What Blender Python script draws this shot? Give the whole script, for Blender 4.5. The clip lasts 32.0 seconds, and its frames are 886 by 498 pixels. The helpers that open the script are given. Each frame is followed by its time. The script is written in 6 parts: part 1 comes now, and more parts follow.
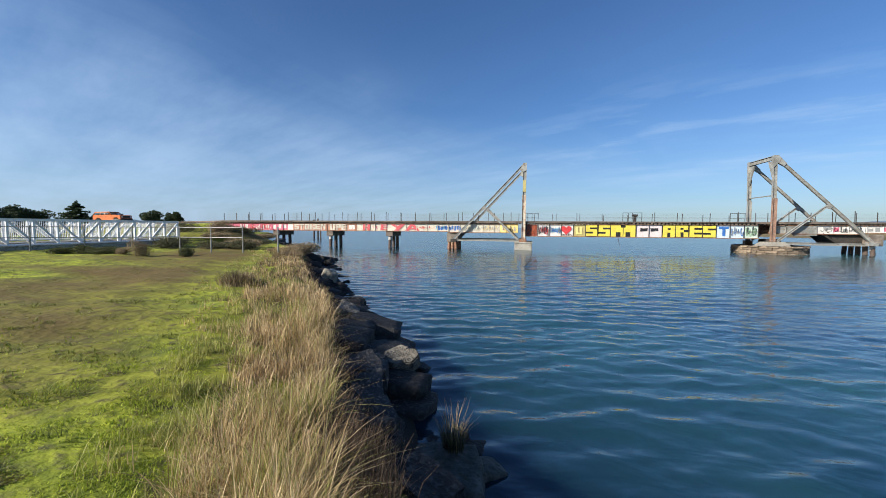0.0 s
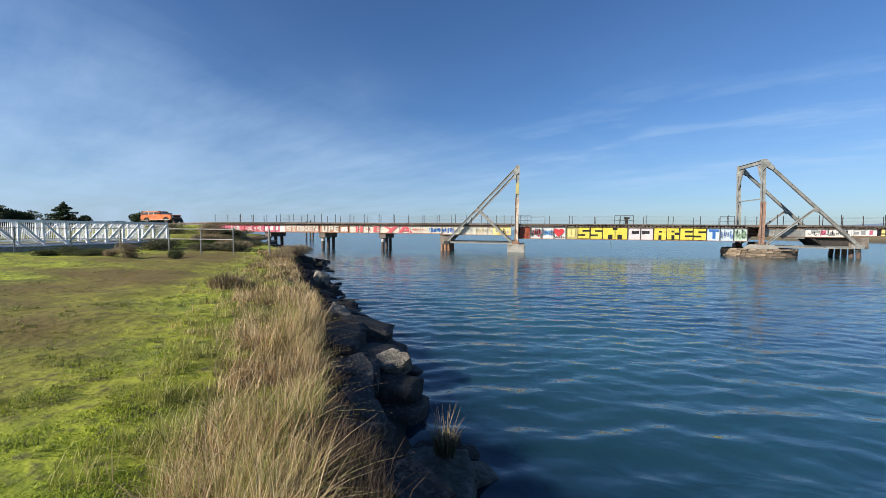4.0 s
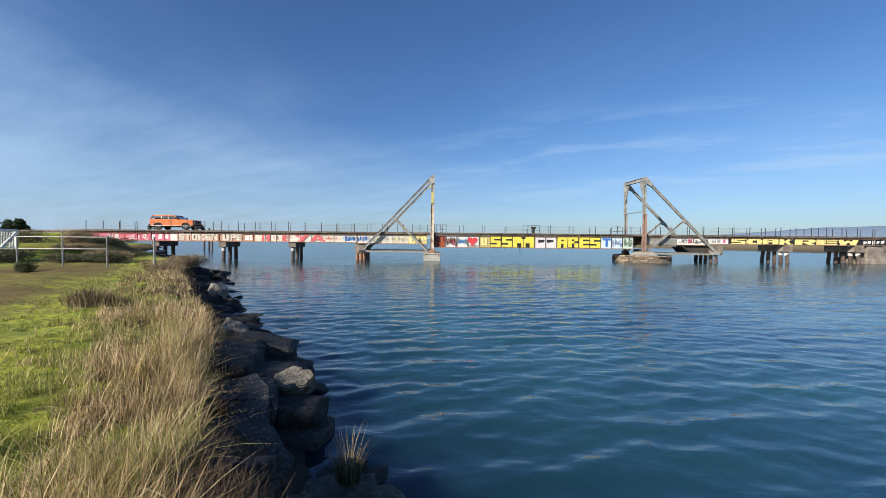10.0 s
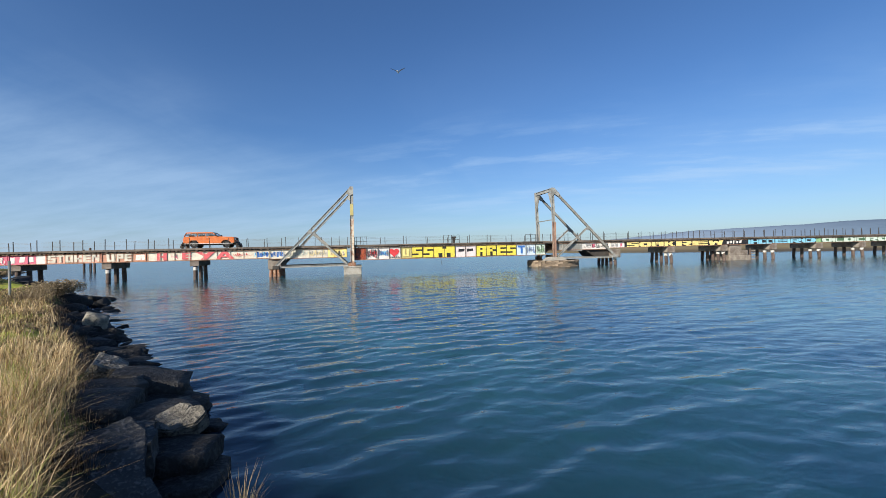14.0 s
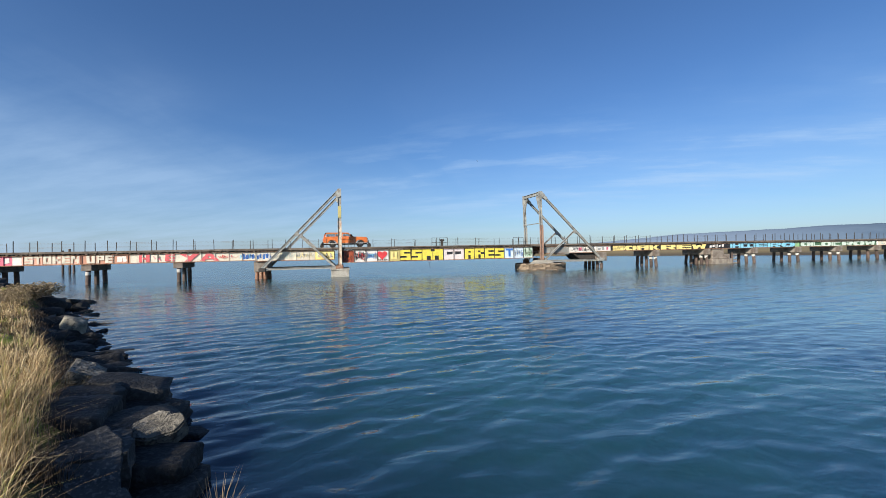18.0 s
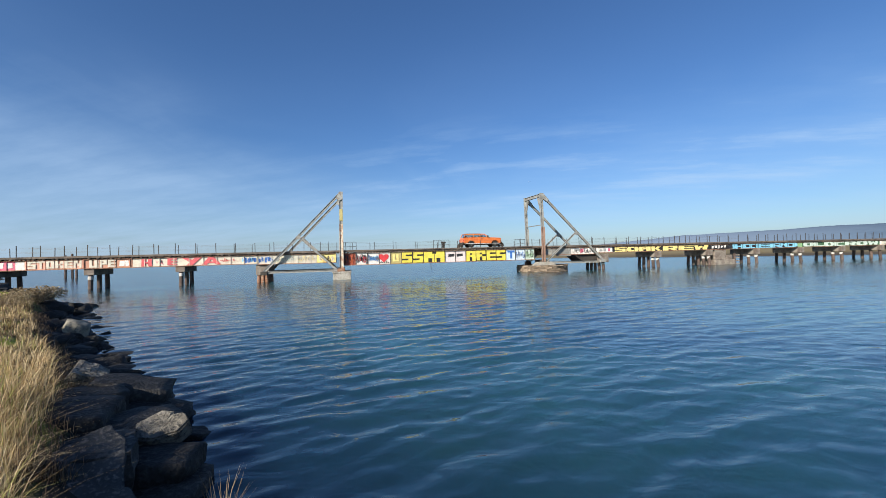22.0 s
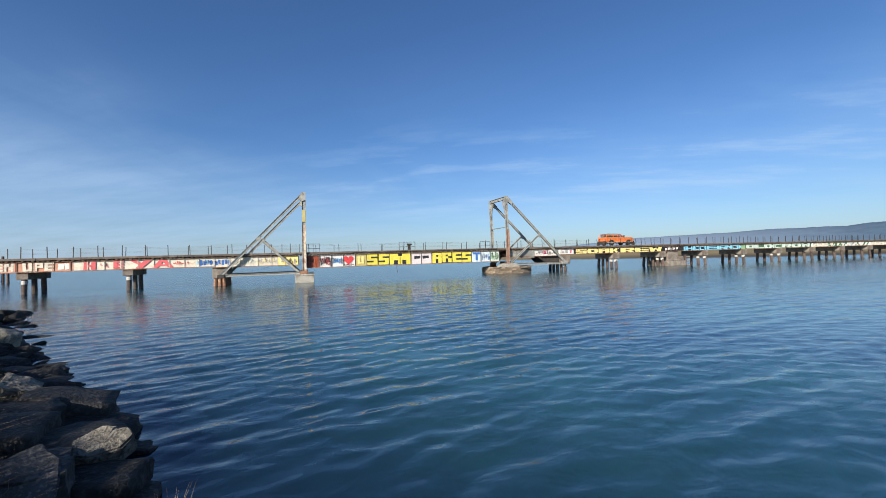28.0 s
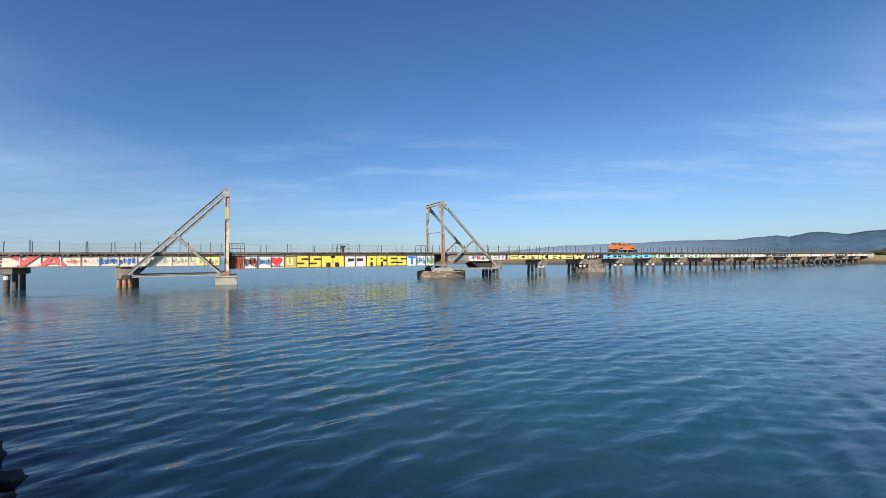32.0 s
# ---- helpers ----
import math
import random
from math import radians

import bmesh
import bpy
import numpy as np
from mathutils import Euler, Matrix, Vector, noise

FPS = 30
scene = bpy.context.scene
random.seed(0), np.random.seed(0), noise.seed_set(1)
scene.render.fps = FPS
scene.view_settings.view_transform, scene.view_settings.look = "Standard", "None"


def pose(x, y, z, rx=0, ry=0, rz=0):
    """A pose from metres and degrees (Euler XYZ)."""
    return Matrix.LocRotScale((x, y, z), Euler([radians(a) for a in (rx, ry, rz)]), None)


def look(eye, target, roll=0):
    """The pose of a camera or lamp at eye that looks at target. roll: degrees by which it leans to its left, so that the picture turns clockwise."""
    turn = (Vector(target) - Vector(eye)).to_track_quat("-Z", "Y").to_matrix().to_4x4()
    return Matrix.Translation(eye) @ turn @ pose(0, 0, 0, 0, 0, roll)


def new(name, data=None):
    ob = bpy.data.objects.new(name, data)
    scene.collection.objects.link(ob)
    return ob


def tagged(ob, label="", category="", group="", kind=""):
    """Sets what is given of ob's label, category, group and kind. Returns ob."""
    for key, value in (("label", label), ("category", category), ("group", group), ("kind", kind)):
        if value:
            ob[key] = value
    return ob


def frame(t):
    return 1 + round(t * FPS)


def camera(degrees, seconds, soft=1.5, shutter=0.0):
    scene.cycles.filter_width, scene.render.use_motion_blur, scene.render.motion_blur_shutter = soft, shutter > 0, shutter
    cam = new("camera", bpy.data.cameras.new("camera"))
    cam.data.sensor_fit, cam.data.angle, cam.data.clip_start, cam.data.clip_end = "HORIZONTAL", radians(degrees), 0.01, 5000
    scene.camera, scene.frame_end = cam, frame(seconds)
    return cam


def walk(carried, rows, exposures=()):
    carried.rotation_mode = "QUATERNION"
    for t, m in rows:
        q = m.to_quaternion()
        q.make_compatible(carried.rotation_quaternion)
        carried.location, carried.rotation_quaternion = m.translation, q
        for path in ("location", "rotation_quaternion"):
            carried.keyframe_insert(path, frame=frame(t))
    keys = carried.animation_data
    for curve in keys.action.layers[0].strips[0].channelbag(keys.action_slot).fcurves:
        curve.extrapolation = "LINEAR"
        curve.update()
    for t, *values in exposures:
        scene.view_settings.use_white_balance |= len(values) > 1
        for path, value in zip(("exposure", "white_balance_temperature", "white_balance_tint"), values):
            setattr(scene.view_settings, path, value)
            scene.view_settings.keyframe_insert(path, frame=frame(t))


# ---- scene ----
cam = camera(96.2, 32.0, soft=0.75)
# seconds, eye x, y, z, heading, tilt and lean in degrees
PATH = [
    (0, -0.28, -0.33, 2.93, -11.18, -3.18, 0.35),
    (0.5, -0.28, -0.32, 2.93, -11.18, -3.13, 0.20),
    (1, -0.28, -0.32, 2.93, -11.14, -3.09, 0.13),
    (1.5, -0.28, -0.32, 2.93, -11.09, -3.06, 0.10),
    (2, -0.27, -0.32, 2.93, -11.00, -3.06, 0.17),
    (2.5, -0.27, -0.31, 2.93, -10.88, -3.01, 0.17),
    (3, -0.27, -0.30, 2.93, -10.74, -2.93, 0.28),
    (3.5, -0.27, -0.29, 2.93, -10.53, -2.90, 0.40),
    (5.5, -0.26, -0.25, 2.93, -8.62, -2.62, 0.46),
    (6, -0.25, -0.25, 2.93, -7.92, -2.53, 0.36),
    (6.5, -0.25, -0.21, 2.92, -7.10, -2.51, 0.27),
    (7, -0.25, -0.18, 2.91, -6.16, -2.52, 0.23),
    (7.5, -0.25, -0.15, 2.91, -5.23, -2.56, 0.18),
    (8, -0.25, -0.12, 2.90, -4.23, -2.55, 0.13),
    (8.5, -0.22, -0.09, 2.90, -3.14, -2.44, 0.01),
    (9, -0.20, -0.07, 2.90, -1.78, -2.23, 0.01),
    (9.5, -0.19, -0.03, 2.89, -0.10, -1.88, 0.22),
    (10, -0.18, 0.00, 2.88, 1.70, -1.44, 0.54),
    (10.5, -0.16, 0.04, 2.87, 3.35, -1.04, 0.69),
    (11, -0.15, 0.09, 2.86, 4.90, -0.71, 0.60),
    (11.5, -0.12, 0.10, 2.86, 6.40, -0.58, 0.37),
    (12, -0.09, 0.12, 2.86, 7.98, -0.51, 0.05),
    (12.5, -0.05, 0.11, 2.88, 9.53, -0.48, -0.47),
    (13, -0.01, 0.11, 2.90, 10.88, -0.31, -1.10),
    (13.5, 0.02, 0.10, 2.90, 11.97, -0.16, -1.42),
    (14, 0.06, 0.09, 2.90, 12.69, 0.05, -1.38),
    (14.5, 0.07, 0.08, 2.91, 13.14, 0.17, -1.30),
    (16.5, 0.11, 0.05, 2.98, 13.97, 0.28, -1.20),
    (17, 0.12, 0.04, 2.99, 14.10, 0.27, -1.19),
    (17.5, 0.12, 0.03, 2.98, 14.20, 0.29, -1.18),
    (18, 0.13, 0.03, 2.96, 14.30, 0.34, -1.14),
    (18.5, 0.13, 0.02, 2.95, 14.38, 0.42, -1.20),
    (19, 0.14, 0.01, 2.93, 14.40, 0.47, -1.28),
    (19.5, 0.13, 0.02, 2.92, 14.41, 0.49, -1.27),
    (20, 0.13, 0.02, 2.91, 14.43, 0.52, -1.38),
    (20.5, 0.13, 0.03, 2.90, 14.43, 0.60, -1.43),
    (21, 0.13, 0.03, 2.90, 14.41, 0.67, -1.50),
    (21.5, 0.12, 0.04, 2.89, 14.31, 0.72, -1.52),
    (22, 0.11, 0.05, 2.89, 14.11, 0.76, -1.49),
    (22.5, 0.10, 0.06, 2.88, 13.84, 0.81, -1.43),
    (23, 0.10, 0.07, 2.88, 13.56, 0.80, -1.30),
    (23.5, 0.10, 0.07, 2.88, 13.31, 0.87, -1.10),
    (24, 0.10, 0.08, 2.88, 13.12, 0.91, -0.96),
    (24.5, 0.11, 0.09, 2.88, 12.94, 0.90, -0.90),
    (25, 0.11, 0.10, 2.88, 12.75, 0.87, -0.84),
    (25.5, 0.11, 0.10, 2.88, 12.79, 0.83, -0.90),
    (27.5, 0.14, 0.10, 2.89, 17.73, 0.93, -1.53),
    (28, 0.14, 0.09, 2.89, 19.00, 0.91, -1.58),
    (28.5, 0.16, 0.11, 2.89, 20.11, 0.86, -1.39),
    (29, 0.17, 0.12, 2.89, 21.12, 0.86, -1.22),
    (29.5, 0.18, 0.13, 2.90, 22.20, 0.86, -1.14),
    (30, 0.19, 0.14, 2.90, 23.36, 0.92, -1.16),
    (30.5, 0.22, 0.14, 2.90, 24.58, 1.02, -1.02),
    (31, 0.24, 0.14, 2.91, 25.78, 1.13, -0.79),
    (31.5, 0.26, 0.11, 2.91, 26.97, 1.21, -0.53),
    (32, 0.29, 0.09, 2.92, 28.14, 1.26, -0.41)]


def eye_pose(x, y, z, heading, tilt, lean):
    a, b = radians(heading), radians(tilt)
    way = Vector((math.sin(a) * math.cos(b), math.cos(a) * math.cos(b), math.sin(b)))
    return look((x, y, z), Vector((x, y, z)) + way, lean)


walk(cam, [(r[0], eye_pose(*r[1:])) for r in PATH])

# ---- light ----
SUN_AZ, SUN_EL = radians(229), radians(27)      # clockwise from +y: behind and to the left of the eye
world = bpy.data.worlds.new("sky")
scene.world = world
world.use_nodes = True


def sky_nodes():
    t = world.node_tree
    n, l = t.nodes, t.links
    n.clear()
    out, bg = n.new("ShaderNodeOutputWorld"), n.new("ShaderNodeBackground")
    sky = n.new("ShaderNodeTexSky")
    sky.sky_type, sky.sun_disc = "NISHITA", False
    sky.sun_elevation, sky.sun_rotation = SUN_EL, SUN_AZ
    sky.air_density, sky.dust_density, sky.ozone_density = 1.0, 0.6, 3.0
    tc, sep = n.new("ShaderNodeTexCoord"), n.new("ShaderNodeSeparateXYZ")
    l.new(tc.outputs["Generated"], sep.inputs[0])
    # flat cloud deck: direction over height
    hgt = n.new("ShaderNodeMath"); hgt.operation = "MAXIMUM"; hgt.inputs[1].default_value = 0.03
    l.new(sep.outputs["Z"], hgt.inputs[0])
    add = n.new("ShaderNodeMath"); add.operation = "ADD"; add.inputs[1].default_value = 0.12
    l.new(hgt.outputs[0], add.inputs[0])
    div = []
    for axis in ("X", "Y"):
        d = n.new("ShaderNodeMath"); d.operation = "DIVIDE"
        l.new(sep.outputs[axis], d.inputs[0]); l.new(add.outputs[0], d.inputs[1])
        div.append(d)
    com = n.new("ShaderNodeCombineXYZ")
    l.new(div[0].outputs[0], com.inputs[0]); l.new(div[1].outputs[0], com.inputs[1])
    mp = n.new("ShaderNodeMapping")
    mp.vector_type = "TEXTURE"
    mp.inputs["Rotation"].default_value = (0, 0, radians(62))
    mp.inputs["Scale"].default_value = (2.1, 1.0, 1)
    mp.inputs["Location"].default_value = (3.1, 1.7, 0)
    l.new(com.outputs[0], mp.inputs[0])
    wisps = n.new("ShaderNodeTexNoise")
    wisps.inputs["Scale"].default_value, wisps.inputs["Detail"].default_value = 0.9, 6
    wisps.inputs["Roughness"].default_value, wisps.inputs["Distortion"].default_value = 0.52, 1.0
    l.new(mp.outputs[0], wisps.inputs["Vector"])
    big = n.new("ShaderNodeTexNoise")
    big.inputs["Scale"].default_value, big.inputs["Detail"].default_value = 0.35, 3
    l.new(com.outputs[0], big.inputs["Vector"])
    r1, r2 = n.new("ShaderNodeMapRange"), n.new("ShaderNodeMapRange")
    for r, a, b, src in ((r1, 0.36, 0.80, wisps), (r2, 0.33, 0.60, big)):
        r.inputs["From Min"].default_value, r.inputs["From Max"].default_value = a, b
        r.interpolation_type = "SMOOTHSTEP"
        l.new(src.outputs[0], r.inputs["Value"])
    # more veil in the half turned to the sun
    side = n.new("ShaderNodeMapRange")
    side.inputs["From Min"].default_value, side.inputs["From Max"].default_value = 0.75, -0.75
    side.inputs["To Min"].default_value, side.inputs["To Max"].default_value = 0.20, 1.0
    l.new(sep.outputs["X"], side.inputs["Value"])
    m1, m2, m3 = (n.new("ShaderNodeMath") for _ in range(3))
    for m in (m1, m2, m3):
        m.operation = "MULTIPLY"
    l.new(r1.outputs[0], m1.inputs[0]); l.new(r2.outputs[0], m1.inputs[1])
    l.new(m1.outputs[0], m2.inputs[0]); l.new(side.outputs[0], m2.inputs[1])
    # the veil thins towards the zenith
    top, m4 = n.new("ShaderNodeMapRange"), n.new("ShaderNodeMath")
    top.interpolation_type, m4.operation = "SMOOTHSTEP", "MULTIPLY"
    top.inputs["From Min"].default_value, top.inputs["From Max"].default_value = 0.26, 0.62
    top.inputs["To Min"].default_value, top.inputs["To Max"].default_value = 1.25, 0.45
    l.new(sep.outputs["Z"], top.inputs["Value"]); l.new(m2.outputs[0], m4.inputs[0]); l.new(top.outputs[0], m4.inputs[1])
    l.new(m4.outputs[0], m3.inputs[0]); m3.inputs[1].default_value = CLOUD
    # thin haze low on the sunward side
    low = n.new("ShaderNodeMapRange")
    low.inputs["From Min"].default_value, low.inputs["From Max"].default_value = 0.0, 0.30
    low.interpolation_type = "SMOOTHSTEP"
    l.new(sep.outputs["Z"], low.inputs["Value"])
    haze, left, both = n.new("ShaderNodeMath"), n.new("ShaderNodeMapRange"), n.new("ShaderNodeMath")
    left.inputs["From Min"].default_value, left.inputs["From Max"].default_value = 0.3, -0.8
    left.inputs["To Min"].default_value, left.inputs["To Max"].default_value = 0.02, 0.34
    l.new(sep.outputs["X"], left.inputs["Value"])
    inv = n.new("ShaderNodeMath"); inv.operation = "SUBTRACT"; inv.inputs[0].default_value = 1
    l.new(low.outputs[0], inv.inputs[1])
    haze.operation, both.operation = "MULTIPLY", "ADD"
    l.new(inv.outputs[0], haze.inputs[0]); l.new(left.outputs[0], haze.inputs[1])
    l.new(haze.outputs[0], both.inputs[0]); l.new(m3.outputs[0], both.inputs[1])
    small, r5 = n.new("ShaderNodeTexNoise"), n.new("ShaderNodeMapRange")
    small.inputs["Scale"].default_value, small.inputs["Detail"].default_value, small.inputs["Roughness"].default_value = 1.6, 7, 0.62
    mp2 = n.new("ShaderNodeMapping")
    mp2.vector_type = "TEXTURE"
    mp2.inputs["Rotation"].default_value, mp2.inputs["Scale"].default_value = (0, 0, radians(-28)), (2.6, 1, 1)
    l.new(com.outputs[0], mp2.inputs[0]); l.new(mp2.outputs[0], small.inputs["Vector"])
    r5.inputs["From Min"].default_value, r5.inputs["From Max"].default_value, r5.inputs["To Max"].default_value = 0.50, 0.80, 0.6
    l.new(small.outputs[0], r5.inputs["Value"])
    cur = r5.outputs[0]
    for axis, lo, hi in (("X", -0.25, 0.3), ("Z", 0.07, 0.16), ("Z", 0.36, 0.20)):
        rm, mu = n.new("ShaderNodeMapRange"), n.new("ShaderNodeMath")
        rm.interpolation_type, mu.operation = "SMOOTHSTEP", "MULTIPLY"
        rm.inputs["From Min"].default_value, rm.inputs["From Max"].default_value = lo, hi
        l.new(sep.outputs[axis], rm.inputs["Value"]); l.new(cur, mu.inputs[0]); l.new(rm.outputs[0], mu.inputs[1])
        cur = mu.outputs[0]
    # a sheet of cirrus round the horizon, its edge climbing to both sides of a clear gap
    def math_node(op, a, b=None):
        q = n.new("ShaderNodeMath")
        q.operation = op
        for i, v in enumerate((a, b)):
            if isinstance(v, (int, float)):
                q.inputs[i].default_value = v
            elif v is not None:
                l.new(v, q.inputs[i])
        return q.outputs[0]
    way = math_node("ARCTAN2", sep.outputs["X"], sep.outputs["Y"])
    rise = math_node("MULTIPLY", math_node("ABSOLUTE", math_node("SUBTRACT", way, 0.18)), 0.19)
    ragged = math_node("MULTIPLY", math_node("SUBTRACT", wisps.outputs[0], 0.5), 0.20)
    gap = math_node("SUBTRACT", math_node("ADD", math_node("ADD", rise, 0.15), ragged), sep.outputs["Z"])
    sheet = n.new("ShaderNodeMapRange")
    sheet.interpolation_type = "SMOOTHSTEP"
    sheet.inputs["From Min"].default_value, sheet.inputs["From Max"].default_value = -0.10, 0.12
    l.new(gap, sheet.inputs["Value"])
    grain = n.new("ShaderNodeMapRange")
    grain.inputs["From Min"].default_value, grain.inputs["From Max"].default_value, grain.inputs["To Min"].default_value = 0.36, 0.64, 0.25
    l.new(small.outputs[0], grain.inputs["Value"])
    veil = math_node("MULTIPLY", math_node("MULTIPLY", sheet.outputs[0], grain.outputs[0]), math_node("MULTIPLY", math_node("ADD", math_node("MULTIPLY", side.outputs[0], 0.45), 0.55), VEIL))
    more = n.new("ShaderNodeMath"); more.operation = "ADD"
    l.new(math_node("ADD", m3.outputs[0], veil), more.inputs[0]); l.new(cur, more.inputs[1])
    l.new(more.outputs[0], both.inputs[1])
    both.use_clamp = True
    mix = n.new("ShaderNodeMix"); mix.data_type = "RGBA"
    l.new(both.outputs[0], mix.inputs["Factor"])
    tint = n.new("ShaderNodeMix"); tint.data_type, tint.blend_type = "RGBA", "MULTIPLY"
    tint.inputs["Factor"].default_value = 1
    hue = n.new("ShaderNodeMix"); hue.data_type = "RGBA"
    hue.inputs[6].default_value, hue.inputs[7].default_value = HORIZON_TINT, SKY_TINT
    l.new(low.outputs[0], hue.inputs["Factor"])
    l.new(hue.outputs[2], tint.inputs[7])
    l.new(sky.outputs[0], tint.inputs[6])
    l.new(tint.outputs[2], mix.inputs[6])
    mix.inputs[7].default_value = (4.6, 6.4, 8.8, 1)
    l.new(mix.outputs[2], bg.inputs["Color"])
    bg.inputs["Strength"].default_value = SKY_STRENGTH
    l.new(bg.outputs[0], out.inputs[0])


CLOUD, VEIL, SKY_STRENGTH, SKY_TINT, HORIZON_TINT = 0.07, 0.37, 0.075, (0.58, 0.83, 1.13, 1), (0.68, 0.83, 1.06, 1)
sky_nodes()
sun = new("sun", bpy.data.lights.new("sun", "SUN"))
sun.data.energy, sun.data.angle, sun.data.color = 5.0, radians(0.55), (1.0, 0.93, 0.82)
sun_way = Vector((math.sin(SUN_AZ) * math.cos(SUN_EL), math.cos(SUN_AZ) * math.cos(SUN_EL), math.sin(SUN_EL)))
sun.matrix_world = look(sun_way * 60, (0, 0, 0))
scene.view_settings.exposure = 0.54


# ---- materials ----
def surf(name, c1, c2, scale=3.0, rough=0.8, bump=0.3, metal=0.0, c3=None, fine=25.0, edge=(0.35, 0.65), spec=0.5, dist=0.02, rnd=0.0):
    """Two tones mixed by coarse noise, a third by finer noise, fine relief, and a shade of its own for each piece (rnd)."""
    m = bpy.data.materials.new(name)
    m.use_nodes = True
    n, l = m.node_tree.nodes, m.node_tree.links
    b = n["Principled BSDF"]
    b.inputs["Roughness"].default_value, b.inputs["Metallic"].default_value = rough, metal
    b.inputs["Specular IOR Level"].default_value = spec
    tc = n.new("ShaderNodeTexCoord")
    a, f = n.new("ShaderNodeTexNoise"), n.new("ShaderNodeTexNoise")
    a.inputs["Scale"].default_value, a.inputs["Detail"].default_value = scale, 6
    a.inputs["Roughness"].default_value = 0.62
    f.inputs["Scale"].default_value, f.inputs["Detail"].default_value = fine, 4
    for x in (a, f):
        l.new(tc.outputs["Object"], x.inputs["Vector"])
    ramp = n.new("ShaderNodeValToRGB")
    ramp.color_ramp.elements[0].position, ramp.color_ramp.elements[1].position = edge
    ramp.color_ramp.elements[0].color, ramp.color_ramp.elements[1].color = (*c1, 1), (*c2, 1)
    l.new(a.outputs[0], ramp.inputs[0])
    col = ramp.outputs[0]
    if c3:
        r3 = n.new("ShaderNodeMapRange")
        r3.inputs["From Min"].default_value, r3.inputs["From Max"].default_value = 0.52, 0.68
        l.new(f.outputs[0], r3.inputs["Value"])
        mx = n.new("ShaderNodeMix"); mx.data_type = "RGBA"
        l.new(r3.outputs[0], mx.inputs["Factor"]); l.new(col, mx.inputs[6])
        mx.inputs[7].default_value = (*c3, 1)
        col = mx.outputs[2]
    if rnd:
        oi, hs, mr = n.new("ShaderNodeObjectInfo"), n.new("ShaderNodeHueSaturation"), n.new("ShaderNodeMapRange")
        mr.inputs["To Min"].default_value, mr.inputs["To Max"].default_value = 1 - rnd, 1 + rnd
        l.new(oi.outputs["Random"], mr.inputs["Value"]); l.new(mr.outputs[0], hs.inputs["Value"])
        l.new(col, hs.inputs["Color"])
        col = hs.outputs[0]
    l.new(col, b.inputs["Base Color"])
    if bump:
        bp = n.new("ShaderNodeBump")
        bp.inputs["Strength"].default_value, bp.inputs["Distance"].default_value = bump, dist
        l.new(f.outputs[0], bp.inputs["Height"]); l.new(bp.outputs[0], b.inputs["Normal"])
    return m


def blades(name, low, high, tone, rough=0.6):
    """Grass: colour by height on the blade (UV), a tone for each blade by island."""
    m = bpy.data.materials.new(name)
    m.use_nodes = True
    n, l = m.node_tree.nodes, m.node_tree.links
    b = n["Principled BSDF"]
    b.inputs["Roughness"].default_value, b.inputs["Specular IOR Level"].default_value = rough, 0.25
    g = n.new("ShaderNodeNewGeometry")
    r = n.new("ShaderNodeValToRGB")
    r.color_ramp.elements[0].color, r.color_ramp.elements[1].color = (*low, 1), (*high, 1)
    e = r.color_ramp.elements.new(0.55)
    e.color = (*tone, 1)
    l.new(g.outputs["Random Per Island"], r.inputs[0])
    l.new(r.outputs[0], b.inputs["Base Color"])
    tr = n.new("ShaderNodeBsdfTranslucent")
    l.new(r.outputs[0], tr.inputs["Color"])
    mx = n.new("ShaderNodeMixShader")
    mx.inputs[0].default_value = 0.3
    l.new(b.outputs[0], mx.inputs[1]); l.new(tr.outputs[0], mx.inputs[2])
    l.new(mx.outputs[0], n["Material Output"].inputs[0])
    return m


WATER_DEEP, WATER_GREEN = (0.008, 0.037, 0.064, 1), (0.023, 0.085, 0.095, 1)


